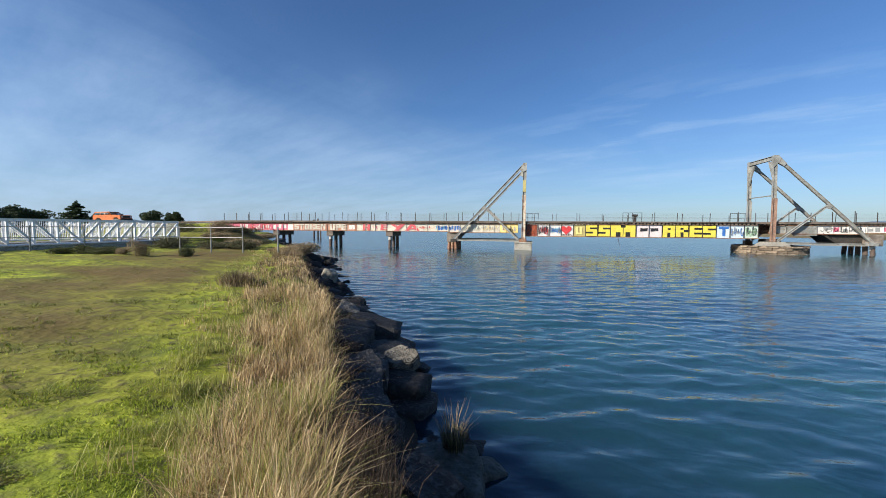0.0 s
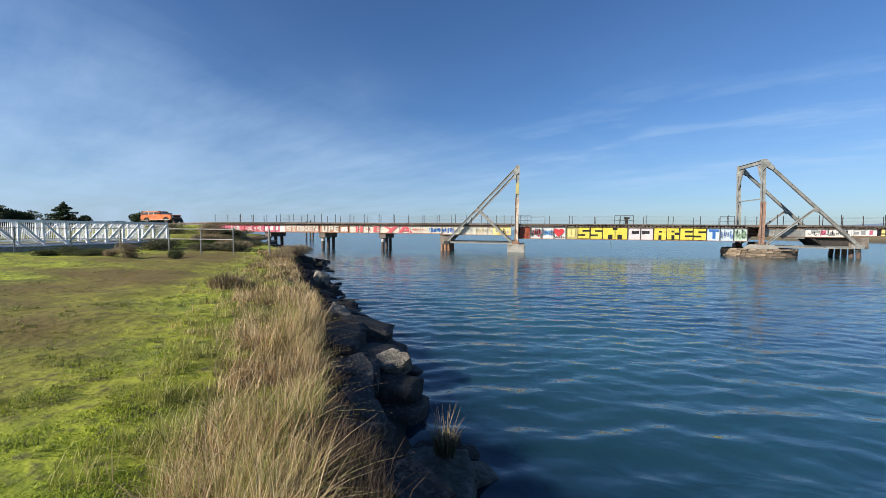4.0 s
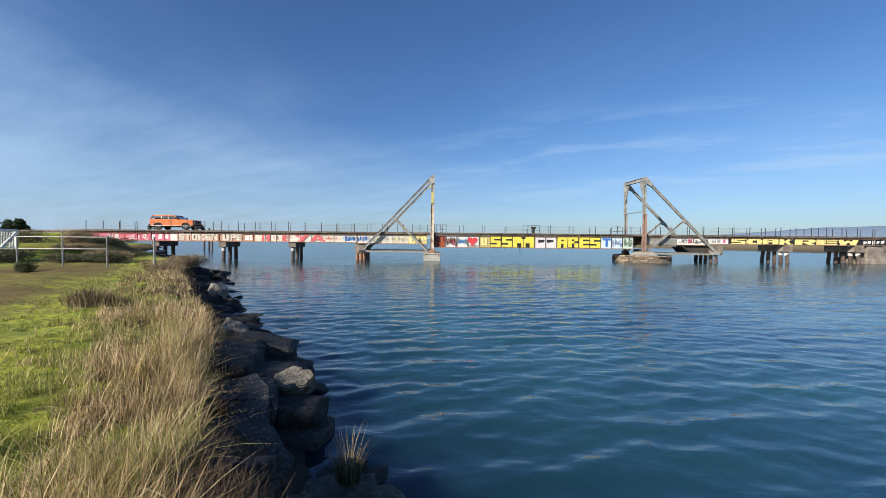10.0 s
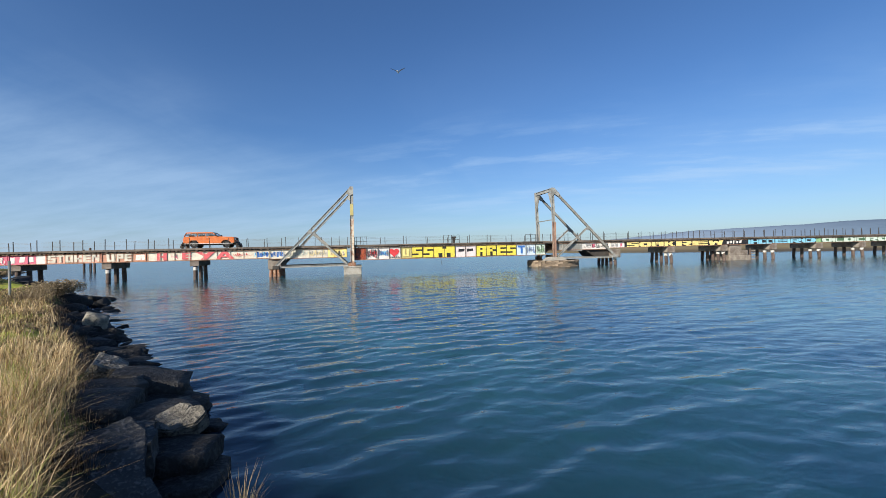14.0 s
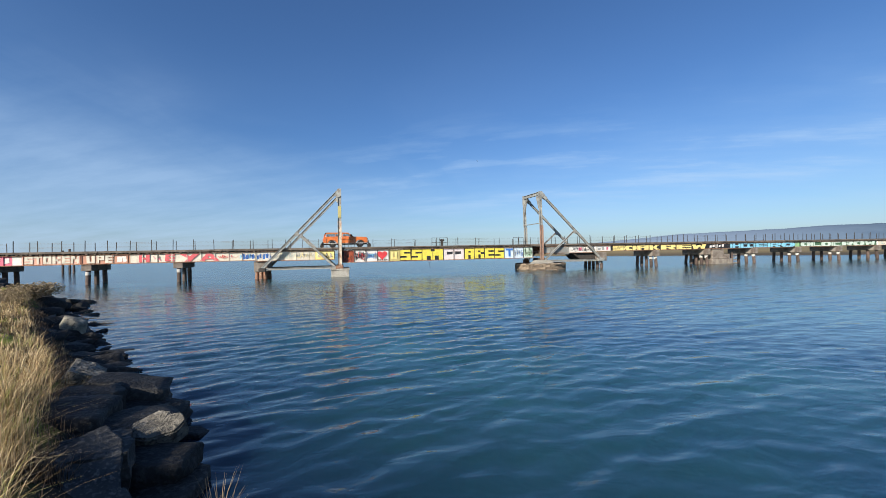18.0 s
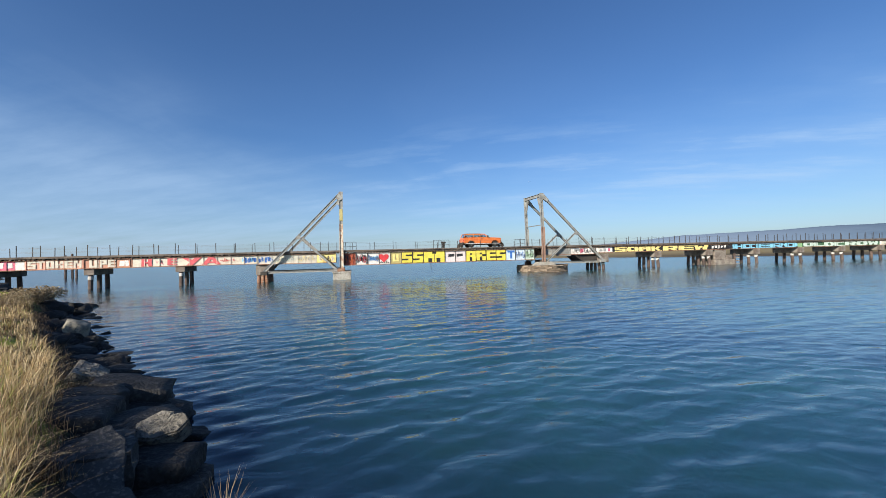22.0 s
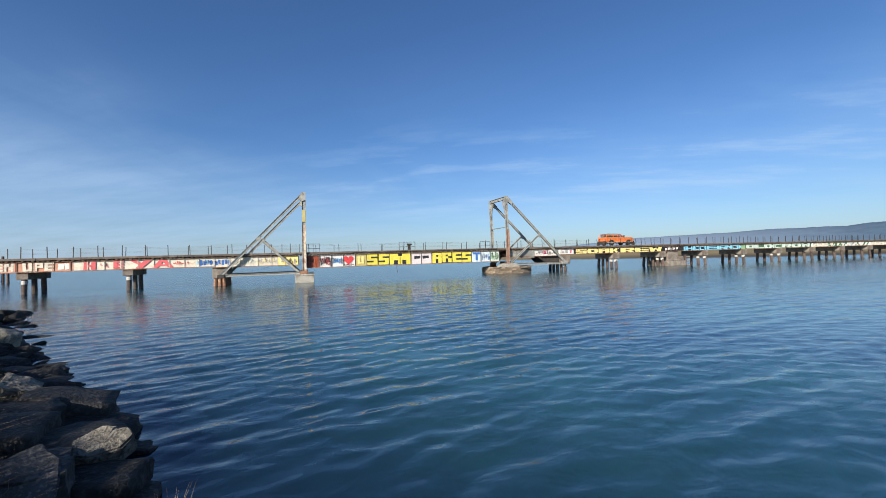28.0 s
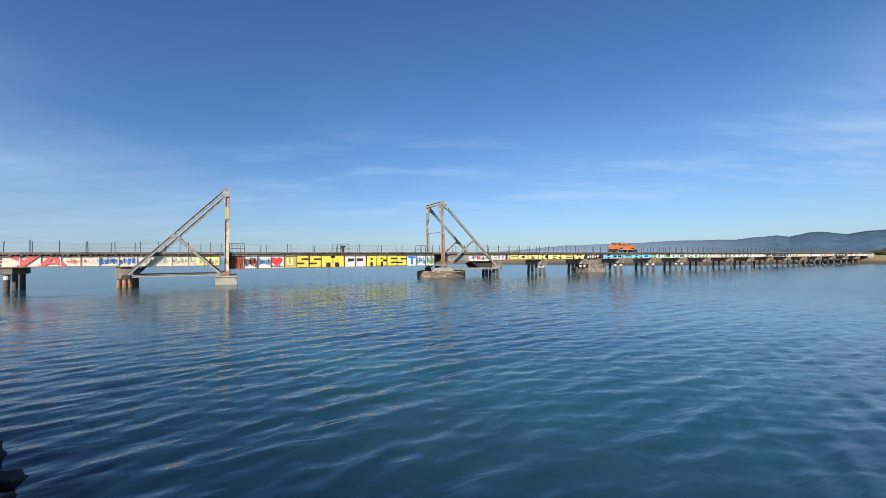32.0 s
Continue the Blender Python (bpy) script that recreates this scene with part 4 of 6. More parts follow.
girder(35.95, 46.55, TOP, LOW_R, "plate girder span with golden block letters on black", [(35.95, 38.3, "p_white")] + spread(38.3, 46.55, 5, "p_black"),
       [("SoAk", 38.6, 47.0, "p_gold", LOW_R + 0.09, TOP - 0.06)], bars_for(rg, 36.1, 38.1, LOW_R + 0.15, TOP - 0.15, ["p_grey", "p_pink"], 3))
girder(46.55, 56.1, TOP, LOW_R, "plate girder span with golden block letters", spread(46.55, 56.1, 6, "p_black"),
       [("rEw", 47.05, 55.7, "p_gold", LOW_R + 0.09, TOP - 0.06)])
girder(56.1, 65.65, TOP, LOW_R, "plate girder span with pale blue block letters", spread(56.1, 60.0, 3, "p_black") + spread(60.0, 65.65, 3, "p_black"),
       [("HI", 60.4, 65.1, "p_cyan", LOW_R + 0.09, TOP - 0.06)], bars_for(rg, 56.3, 59.3, LOW_R + 0.15, TOP - 0.1, ["p_white"], 5))
girder(65.65, 75.2, TOP, LOW_R, "plate girder span with pale blue block letters", spread(65.65, 74.3, 5, "p_black") + [(74.3, 75.2, "p_green")],
       [("Ero", 65.2, 74.2, "p_cyan", LOW_R + 0.09, TOP - 0.06)])
girder(75.2, 84.75, TOP, LOW_R, "plate girder span with white letters on green", spread(75.2, 84.75, 6, "p_moss"), [("oLdC", 75.5, 85.1, "p_mint", LOW_R + 0.09, TOP - 0.06)])
girder(84.75, 94.3, TOP, LOW_R, "plate girder span with white letters on green", spread(84.75, 94.0, 6, "p_moss") + [(94.0, 94.3, "p_white")], [("row", 85.2, 93.6, "p_mint", LOW_R + 0.09, TOP - 0.06)])
FAR_INK = {8: [("z", 119.2, 123.0)], 9: [("Er", 123.3, 131.0)]}
for i in range(6, 16):
    a, b = BENTS_R[i], min(BENTS_R[i + 1], END_R)
    dark = i == 13
    g = girder(a, b, TOP, LOW_R, "far plate girder span with dark bare plates" if dark else "far plate girder span with faded graffiti on white", spread(a, b, 6, "p_black" if dark else ("p_cream", "p_white")[i % 2]),
               [(text, x0, x1, "p_black", LOW_R + 0.16, TOP - 0.14) for text, x0, x1 in FAR_INK.get(i, ())],
               bars_for(rg, a + 0.3, b - 0.3, LOW_R + 0.14, TOP - 0.1, ["p_white", "p_grey"] if dark else ["p_pink", "p_cream", "p_ice"], 4) if i > 10 else (),
               ((a + 0.3, b - 0.3, LOW_R + 0.12, TOP - 0.1, "p_mint" if i < 9 else "p_grey", 5),))
    if i in (6, 7):
        # broad slanting strokes of a washed-out green
        for k in range(7):
            x = (99.0 if i == 6 else 104.2) + (0.7 if i == 6 else 1.3) * k
            lean, fat = (0.75, -0.6, 0.7)[k % 3], 0.34 + 0.16 * (k % 2)
            part("paint_bar", prism([(x, LOW_R + 0.12), (x + fat, LOW_R + 0.12), (x + fat + lean, TOP - 0.08), (x + lean, TOP - 0.08)], FACE + 0.070 - 0.002 * k, FACE + 0.098), "p_moss", g)
    if i == 9:
        for k, (x0, x1) in enumerate(((131.4, 131.75), (131.4, 132.4))):
            part("paint_bar", prism([(x0, LOW_R + 0.16), (x1, LOW_R + 0.16 + 0.5 * k), (x1, TOP - 0.14), (x0, TOP - 0.14)], FACE + 0.070 - 0.002 * k, FACE + 0.098), "p_black", g)
    if i == 10:
        for x0, x1, z0, z1 in ((133.0, 133.5, 0.16, 0.75), (134.0, 136.2, 0.16, 0.3), (136.8, 137.3, 0.16, 0.75)):
            part("paint_bar", prism([(x0, LOW_R + z0), (x1, LOW_R + z0), (x1, LOW_R + z1), (x0, LOW_R + z1)], FACE + 0.085, FACE + 0.098), "p_black", g)


def bent(x, cap_low, cap_top, half, piles, wrapped, label, wood="pile", inset=0.0, rows=(0.0,)):
    """A pile bent: capping beam across the track on leaning piles."""
    b = thing("pile_bent", label, "bridge pier", "pile bents", at=(x, 0, 0))
    part("cap", cube(-half, half, FACE - 0.35 + inset, BACK + 0.35 - inset, cap_low, cap_top, 0.04), "cap", b)
    for i in range(piles):
        y = FACE + 0.05 + 0.8 * inset + (BACK - FACE - 0.1 - 1.6 * inset) * i / (piles - 1)
        lean = (i - (piles - 1) / 2) * 0.12
        for o in rows:
            part("pier_post", tube((1.4 * o, y + lean * 1.6, -2.1), (o, y, cap_low), 0.24, 0.22, 12), wood, b)
        if wrapped and i in wrapped:
            part("post_wrap", tube((0, y, cap_low - 0.46), (0, y, cap_low - 0.12), 0.25, 0.25, 12), "collar", b)
    return b


bent(-34.4, 1.66, LOW_L, 0.50, 3, (), "dark timber pile bent with heavy cap", inset=0.40)
bent(-26.2, 1.62, LOW_L, 0.48, 3, (0,), "timber pile bent with one white-wrapped pile", inset=0.40)
bent(-17.6, 1.66, LOW_L, 0.48, 3, (0,), "timber pile bent with one white-wrapped pile", inset=0.40)
p4 = bent(-9.1, 1.0, LOW_L - 0.1, 0.74, 4, (), "heavy concrete-capped pile bent at the tower's foot", "rust", 0.55, (-0.42, 0.0, 0.42))
bent(36.6, 1.15, LOW_R - 0.15, 0.7, 5, (0,), "pile bent with grey cap at the swing tower's foot")
for i, x in enumerate(BENTS_R[1:-1]):
    bent(x - 0.5, 1.62, LOW_R, 0.45, 5 if i < 2 else 4, (0, 1) if i < 5 else (), "brown timber pile bent with white-wrapped piles" if i < 5 else "far brown timber pile bent")


def abutments():
    a = thing("abutment", "weathered concrete bridge abutment in the bank", "abutment")
    part("seat_wall", cube(END_L - 1.2, END_L + 0.35, FACE - 0.5, BACK + 0.5, 0.2, LOW_L, 0.04), "concrete", a)
    part("back_wall", cube(END_L - 1.2, END_L - 0.05, FACE - 0.5, BACK + 0.5, LOW_L, 3.34, 0.03), "concrete", a)
    b = thing("abutment", "far concrete bridge abutment on the marsh", "abutment")
    part("seat_wall", cube(END_R - 0.35, END_R + 1.2, FACE - 0.5, BACK + 0.5, -1.0, LOW_R, 0.04), "concrete", b)
    part("back_wall", cube(END_R + 0.05, END_R + 1.2, FACE - 0.5, BACK + 0.5, LOW_R, 3.34, 0.03), "concrete", b)
    c = thing("old_pier", "broken concrete block of an old pier under the bridge", "pier")
    part("block", cube(56.6, 60.6, FACE - 0.2, BACK + 0.2, -2.0, 0.9, 0.08), "cap", c)
    part("upper_block", cube(56.9, 59.2, FACE + 0.1, BACK - 0.1, 0.9, LOW_R, 0.06), "cap", c)
    part("side_block", cube(59.2, 60.4, FACE + 0.1, BACK - 0.1, 0.9, 1.6, 0.06), "cap", c)
    for k in range(4):
        part("rung", cube(60.8, 61.6, FACE - 0.1, FACE + 0.1, 0.15 + 0.45 * k, 0.3 + 0.45 * k), "cap", c)
    part("ladder_post", cube(60.6, 60.8, FACE - 0.1, FACE + 0.1, -1.0, 1.9), "pile", c)


abutments()


def towers():
    fy, by = FACE - 0.42, BACK + 0.70
    pier = thing("concrete_pier", "pale square concrete pier under the tower", "bridge pier")
    part("shaft", cube(-1.13, 0.97, FACE - 0.85, BACK + 1.15, -2.0, 0.95, 0.05), "concrete", pier)
    part("coping", cube(-1.20, 1.04, FACE - 0.92, BACK + 1.22, 0.95, 1.12, 0.03), "concrete", pier)
    t = thing("steel_tower", "riveted grey steel tower with long raking stays", "bridge tower", "towers")
    for y, s in ((fy, "near"), (by, "far")):
        # rusted foot, pale upper post
        part("post_foot", channel((-0.10, y, 1.12), (-0.06, y, 6.9), 0.34, 0.46), "pale_rust", t, "rust-streaked lower post")
        part("post", channel((-0.05, y, 6.9), (-0.02, y, 10.7), 0.30, 0.42), "steel", t)
        part("paint_patch", cube(-0.22, 0.14, y - 0.165, y - 0.152, 7.3, 8.7), "p_khaki", t, "faded yellow spray paint")
        part("stay", channel((-0.12, y, 10.62), (-8.85, y, 1.35), 0.24, 0.30), "steel", t)
        part("brace", channel((-5.0, y, 5.5), (-0.75, y, 1.4), 0.22, 0.24), "steel", t)
        part("chord", channel((-8.85, y, 1.28), (-0.6, y, 1.28), 0.24, 0.24), "steel", t)
        part("gusset", prism([(-5.3, 5.3), (-4.85, 5.7), (-4.7, 5.25), (-5.0, 5.05)], y - 0.14, y - 0.10), "steel", t)
        part("head_plate", prism([(-0.62, 10.0), (-0.22, 10.82), (0.20, 10.82), (0.20, 9.9), (-0.24, 9.7)], y - 0.17, y + 0.17), "steel", t)
        part("shoe", cube(-9.2, -8.45, y - 0.25, y + 0.25, 1.0, 1.42, 0.03), "dark", t)
        part("bearing", cube(-0.6, 0.3, y - 0.3, y + 0.3, 1.12, 1.5, 0.03), "rust", t)
    part("cross_beam", channel2((-0.06, fy, 10.55), (-0.06, by, 10.55), 0.3, 0.4), "steel", t)
    part("portal_bracket", prism_y([(fy, 10.35), (fy + 0.9, 10.35), (fy, 8.6)], -0.12, 0.0), "steel", t)
    part("portal_bracket", prism_y([(by, 10.35), (by - 0.9, 10.35), (by, 8.6)], -0.12, 0.0), "steel", t)

    ring = thing("pivot_pier", "round weathered masonry pivot pier ringed by the tide", "bridge pier")
    bm = bmesh.new()
    bmesh.ops.create_cone(bm, cap_ends=True, segments=48, radius1=3.45, radius2=3.4, depth=2.9, matrix=Matrix.Translation((27.9, MID + 0.1, -0.55)))
    part("drum", bm, "masonry", ring)
    rs = random.Random(3)
    for row, (z, h) in enumerate(((-0.12, 0.36), (0.25, 0.3), (0.56, 0.26), (0.83, 0.2))):
        a = rs.random()
        while a < 2 * math.pi + 0.1:
            w = rs.uniform(0.4, 1.25)
            bm = cube(-w / 2 + 0.012, w / 2 - 0.012, -rs.uniform(0.04, 0.2), 0.12, 0, h - 0.015, 0.035)
            for v in bm.verts:
                v.co += Vector((rs.gauss(0, 0.015), rs.gauss(0, 0.02), rs.gauss(0, 0.012)))
            k = a + w / 2 / 3.42
            part("stone", bm, "masonry", ring, at=Matrix.Translation((27.9 + 3.42 * math.sin(k), MID + 0.1 - 3.42 * math.cos(k), z)) @ pose(0, 0, 0, 0, 0, math.degrees(k)))
            a += w / 3.42
    part("pivot_drum", tube((27.9, MID, 0.9), (27.9, MID, 1.75), 1.1, 1.0, 20), "dark", ring)
    part("bearing_block", prism([(25.4, 1.02), (28.6, 1.02), (28.0, 1.5), (26.1, 1.5)], FACE - 0.75, FACE + 0.3), "concrete", ring)
    s = thing("steel_tower", "riveted grey steel swing tower with portal head and raking stays", "bridge tower", "towers")
    for y, far in ((fy, 0), (by, 1)):
        part("post_foot", channel((26.95, y, 1.5), (26.95, y, 6.3), 0.32, 0.42), "steel" if far else "red_post", s, "" if far else "rust-red lower post")
        part("post", channel((26.88, y, 6.3), (26.8, y, 10.85), 0.28, 0.38), "steel", s)
        part("post_bearing", cube(26.55, 27.35, y - 0.3, y + 0.3, 1.0 if not far else 0.9, 1.5), "rust", s)
        part("stay", channel((26.9, y, 10.75), (36.3, y, 1.45), 0.26, 0.30), "steel", s)
        part("brace", channel((32.05, y, 5.5), (27.4, y, 1.55), 0.2, 0.22), "steel", s)
        part("gusset", prism([(31.75, 5.25), (32.0, 5.7), (32.4, 5.35), (32.15, 5.05)], y - 0.14, y - 0.10), "steel", s)
        part("head_plate", prism([(26.6, 10.98), (27.05, 10.98), (27.9, 10.05), (27.65, 9.75), (27.05, 10.15), (26.6, 9.6)], y - 0.15, y + 0.15), "steel", s)
        part("shoe", cube(35.7, 36.7, y - 0.25, y + 0.25, 1.15, 1.55, 0.03), "steel", s)
    part("cross_beam", channel2((26.8, fy, 10.72), (26.8, by, 10.72), 0.3, 0.45), "steel", s)
    part("tie_bar", channel2((26.85, fy, 6.6), (26.85, by, 6.6), 0.08, 0.12), "steel", s)
    part("portal_bracket", prism_y([(fy, 10.4), (fy + 1.1, 10.4), (fy, 7.9)], 26.72, 26.86), "steel", s)
    part("portal_bracket", prism_y([(by, 10.4), (by - 1.1, 10.4), (by, 7.9)], 26.72, 26.86), "steel", s)
    # counterweight truss below the deck beside the swing tower
    c = thing("counterweight", "dark sloping counterweight plate below the deck", "counterweight")
    part("plate", prism([(28.4, 3.25), (31.4, 3.25), (31.4, 2.2), (29.2, 2.2)], FACE + 0.0, FACE + 0.09), "steel", c)
    part("weight", prism([(32.6, 2.4), (36.0, 2.4), (36.0, 1.2), (33.8, 1.2)], FACE + 0.35, BACK - 0.3), "dark", c)
    part("truss_chord", channel((27.2, FACE + 0.15, 1.35), (36.0, FACE + 0.15, 1.25), 0.25, 0.3), "steel", c)
    part("truss_web", channel((32.0, FACE + 0.15, 2.4), (33.6, FACE + 0.15, 1.3), 0.2, 0.2), "dark", c)


def channel2(a, b, w, h):
    """A member across the track."""
    bm = bmesh.new()
    a, b = Vector(a), Vector(b)
    up, x = Vector((0, 0, 1)), Vector((1, 0, 0))
    for s in (-1, 1):
        beam2(a + up * (s * (h / 2 - 0.02)), b + up * (s * (h / 2 - 0.02)), x, up, w, 0.04, bm)
    beam2(a, b, x, up, w * 0.3, h - 0.08, bm)
    return bm


def prism_y(pts, x0, x1):
    """A polygon in y, z pulled out along x."""
    bm = bmesh.new()
    f = bm.faces.new([bm.verts.new((x0, y, z)) for y, z in pts])
    r = bmesh.ops.extrude_face_region(bm, geom=[f])
    for v in r["geom"]:
        if isinstance(v, bmesh.types.BMVert):
            v.co.x = x1
    bmesh.ops.recalc_face_normals(bm, faces=bm.faces)
    return bm


towers()


def deck():
    d = thing("bridge_deck", "open timber deck of dark sleepers with silvered edge beams", "bridge deck", kind="structure")
    tie = mesh_of("sleeper", cube(-0.11, 0.11, FACE - 0.12, BACK + 0.12, TOP, TOP + 0.2, 0.012), "timber")
    for i in range(298):
        x = -42.9 + 0.4 * i
        part("sleeper", tie, None, d, at=(x + 0.03 * math.sin(i * 7.1), 0.04 * math.sin(i * 3.7), 0))
    bm = bmesh.new()
    for i in range(298, 586):
        x = -42.9 + 0.4 * i
        if x < END_R:
            box(bm, x - 0.11, x + 0.11, FACE - 0.12, BACK + 0.12, TOP, TOP + 0.2)
    tagged(part("far_sleepers", bm, "timber", d), kind="stuff")
    for y in (FACE - 0.14, BACK + 0.14):
        x, i = END_L, 0
        while x < END_R:
            e = min(x + (6.0 if x < -1 else 6.6), END_R)
            low = 0.2 if -1 < x < 24 else 0.12
            part("edge_beam", cube(x, e - 0.02, y - 0.10 - 0.1 * (low < 0.1) * (1 if y < MID else 0), y + 0.10, TOP + low, TOP + 0.34, 0.012), "edge", d, at=(0, 0.012 * math.sin(i * 2.3), 0.008 * math.sin(i * 1.7)))
            x, i = e, i + 1
    part("walkway", cube(END_L, END_R, FACE + 0.05, FACE + 0.9, TOP + 0.2, TOP + 0.25), "timber", d)
    for y in (MID - 0.75, MID + 0.75):
        r = tagged(part("rail", cube(END_L, 240, y - 0.035, y + 0.035, TOP + 0.2, TOP + 0.37), "rail"), "rust-brown steel running rail on the sleepers", "rail", "rails")
        part("rail_foot", cube(END_L, 240, y - 0.07, y + 0.07, TOP + 0.2, TOP + 0.225), "rail", r)
        part("approach_rail", beam((END_L, y, TOP + 0.285), (-140, y, TOP + 0.285 - 97 * FALL), 0.07, 0.17), "rail", r)
    s = tagged(thing("track_bed", "gravel track bed with sleepers on the bank", "track bed", kind="structure"))
    tie = mesh_of("sleeper", cube(-0.11, 0.11, MID - 1.3, MID + 1.3, 0, 0.2, 0.012), "timber")
    for i in range(80):
        x = END_L - 1.4 - 0.6 * i
        part("sleeper", tie, None, s, at=(x, 0, TOP + (x - END_L) * FALL))
    part("gravel", prism([(END_L - 1.2, TOP + 0.05), (-140, TOP + 0.05 - 97 * FALL), (-140, TOP - 1.0 - 97 * FALL), (END_L - 1.2, TOP - 1.0)], MID - 1.9, MID + 1.9), "gravel", s)


deck()


def railings():
    post = mesh_of("post", cube(-0.028, 0.028, -0.028, 0.028, 0, 1.2), "dark")
    for y, lab, off in ((FACE - 0.14, "near", 0.0), (BACK + 0.14, "far", 0.9)):
        r = thing("bridge_railing", "thin dark posts with slack wires along the bridge's edge", "railing", "bridge railings")
        x, xs = END_L + 0.4 + off, []
        rr = random.Random(len(lab))
        while x < 140:
            xs.append(x)
            h = 0.85 + 0.3 * rr.random() if -0.5 < x < 27 else 1.05 + 0.15 * rr.random()
            part("post", post, None, r, at=Matrix.Translation((x, y, TOP + 0.33)) @ pose(0, 0, 0, rr.uniform(-2, 2), rr.uniform(-2, 2), 0) @ Matrix.Diagonal((1, 1, h / 1.2, 1)))
            x += 2.9 if -0.5 < x < 26 else 2.05
        bm = bmesh.new()
        while x < END_R:
            box(bm, x - 0.03, x + 0.03, y - 0.03, y + 0.03, TOP + 0.33, TOP + 1.4)
            x += 2.05
        tagged(part("far_posts", bm, "dark", r), kind="stuff")
        for z in (0.55, 1.0):
            for a, b in zip(xs, xs[1:]):
                if rr.random() < 0.9 and a < 60:
                    part("wire", beam((a, y, TOP + 0.33 + z * 0.9), (b, y, TOP + 0.33 + z * 0.9), 0.010, 0.010), "rail", r)
    for x0, x1, y, top in ((0.2, 1.7, FACE + 0.1, 1.15), (11.5, 13.6, FACE + 0.1, 1.2), (24.6, 26.2, BACK, 1.25)):
        h = thing("handrail_frame", "small dark steel handrail frame on the deck", "handrail", "handrail frames")
        for x in (x0, (x0 + x1) / 2, x1):
            part("post", cube(x - 0.025, x + 0.025, y - 0.025, y + 0.025, TOP + 0.2, TOP + 0.2 + top), "dark", h)
        for z in (0.6, top):
            part("bar", cube(x0, x1, y - 0.02, y + 0.02, TOP + 0.2 + z - 0.04, TOP + 0.2 + z), "dark", h)
    m = thing("lock_machine", "small dark lever machine on the deck", "machine")
    part("body", cube(12.75, 13.05, FACE + 0.2, FACE + 0.5, TOP + 0.25, TOP + 0.95, 0.03), "dark", m)
    part("head", cube(12.65, 13.2, FACE + 0.15, FACE + 0.55, TOP + 0.95, TOP + 1.2, 0.05), "dark", m)
    q = tagged(part("debris_rope", beam((11.2, FACE - 0.0, 0.85), (11.0, FACE, 1.85), 0.04, 0.04), "dark"), "dark rope hanging below the draw span", "rope")
    for x, y, h in ((-52.9, 94.0, 4.6), (-52.1, 94.6, 4.9), (-51.2, 94.2, 4.0)):
        m = tagged(part("mooring_post", tube((x, y, -2.1), (x, y, h), 0.22, 0.19, 10), "pile"), "old dark timber mooring post behind the bridge", "post", "mooring posts")


railings()


# ---- left bank: footbridge, fence, bushes, trees ----
def footbridge():
    """White truss footbridge along the shore path."""
    b = thing("footbridge", "white-painted steel truss footbridge with close uprights", "footbridge")
    y0, y1, z = 3.0, 28.85, 1.86
    part("deck", cube(-31.6, -29.4, y0, y1, z - 0.18, z - 0.02), "concrete", b)
    for x, s in ((-29.3, "near"), (-31.7, "far")):
        part("bottom_chord", cube(x - 0.08, x + 0.08, y0, y1, z - 0.25, z - 0.08), "white", b)
        part("top_chord", cube(x - 0.07, x + 0.07, y0, y1, z + 1.28, z + 1.42), "white", b)
        part("mid_rail", cube(x - 0.03, x + 0.03, y0, y1, z + 0.10, z + 0.16), "white", b)
        n = 20
        post = mesh_of("upright", cube(x - 0.06, x + 0.06, -0.05, 0.05, z - 0.08, z + 1.28), "white")
        for i in range(n + 1):
            part("upright", post, None, b, at=(0, y0 + 0.08 + (y1 - y0 - 0.16) * i / n, 0))
        w = (y1 - y0) / n
        for i in range(n):
            a, c = y0 + w * i, y0 + w * (i + 1)
            lo, hi = (a, c) if a > 20.5 else (c, a)
            part("diagonal", beam((x, lo, z - 0.05), (x, hi, z + 1.28), 0.10, 0.12), "white", b)
        bar = mesh_of("baluster", cube(x + 0.03, x + 0.05, -0.011, 0.011, z + 0.12, z + 1.28), "white")
        k = int((y1 - y0) / 0.1)
        bm = bmesh.new()
        for i in range(k):
            if s == "near" and i < 300:
                part("baluster", bar, None, b, at=(0, y0 + 0.1 + 0.1 * i, 0))
            else:
                box(bm, x + 0.03, x + 0.05, y0 + 0.09 + 0.1 * i, y0 + 0.112 + 0.1 * i, z + 0.12, z + 1.28)
        if bm.verts:
            tagged(part("far_side_rail", bm, "white", b), kind="stuff")
        else:
            bm.free()
    for y in (y0 + 0.5, y1 - 0.4):
        part("bearing", cube(-31.9, -29.1, y - 0.4, y + 0.4, 0.6, z - 0.25, 0.03), "concrete", b)
    k = thing("retaining_wall", "low grey concrete wall below the footbridge", "wall")
    part("wall", cube(-29.05, -28.75, 2.0, 27.6, 0.6, 1.62, 0.02), "concrete", k)
    part("wall_cap", cube(-29.1, -28.7, 2.0, 27.6, 1.62, 1.70, 0.02), "concrete", k)
    r = thing("path_slab", "grey concrete slab at the footbridge's end", "path")
    part("slab", cube(-31.7, -29.2, y1 + 0.05, y1 + 6, z - 0.25, z - 0.02, 0.02), "concrete", r)


footbridge()


def gz(x, y):
    return float(height(np.array([x]), np.array([y]))[0])


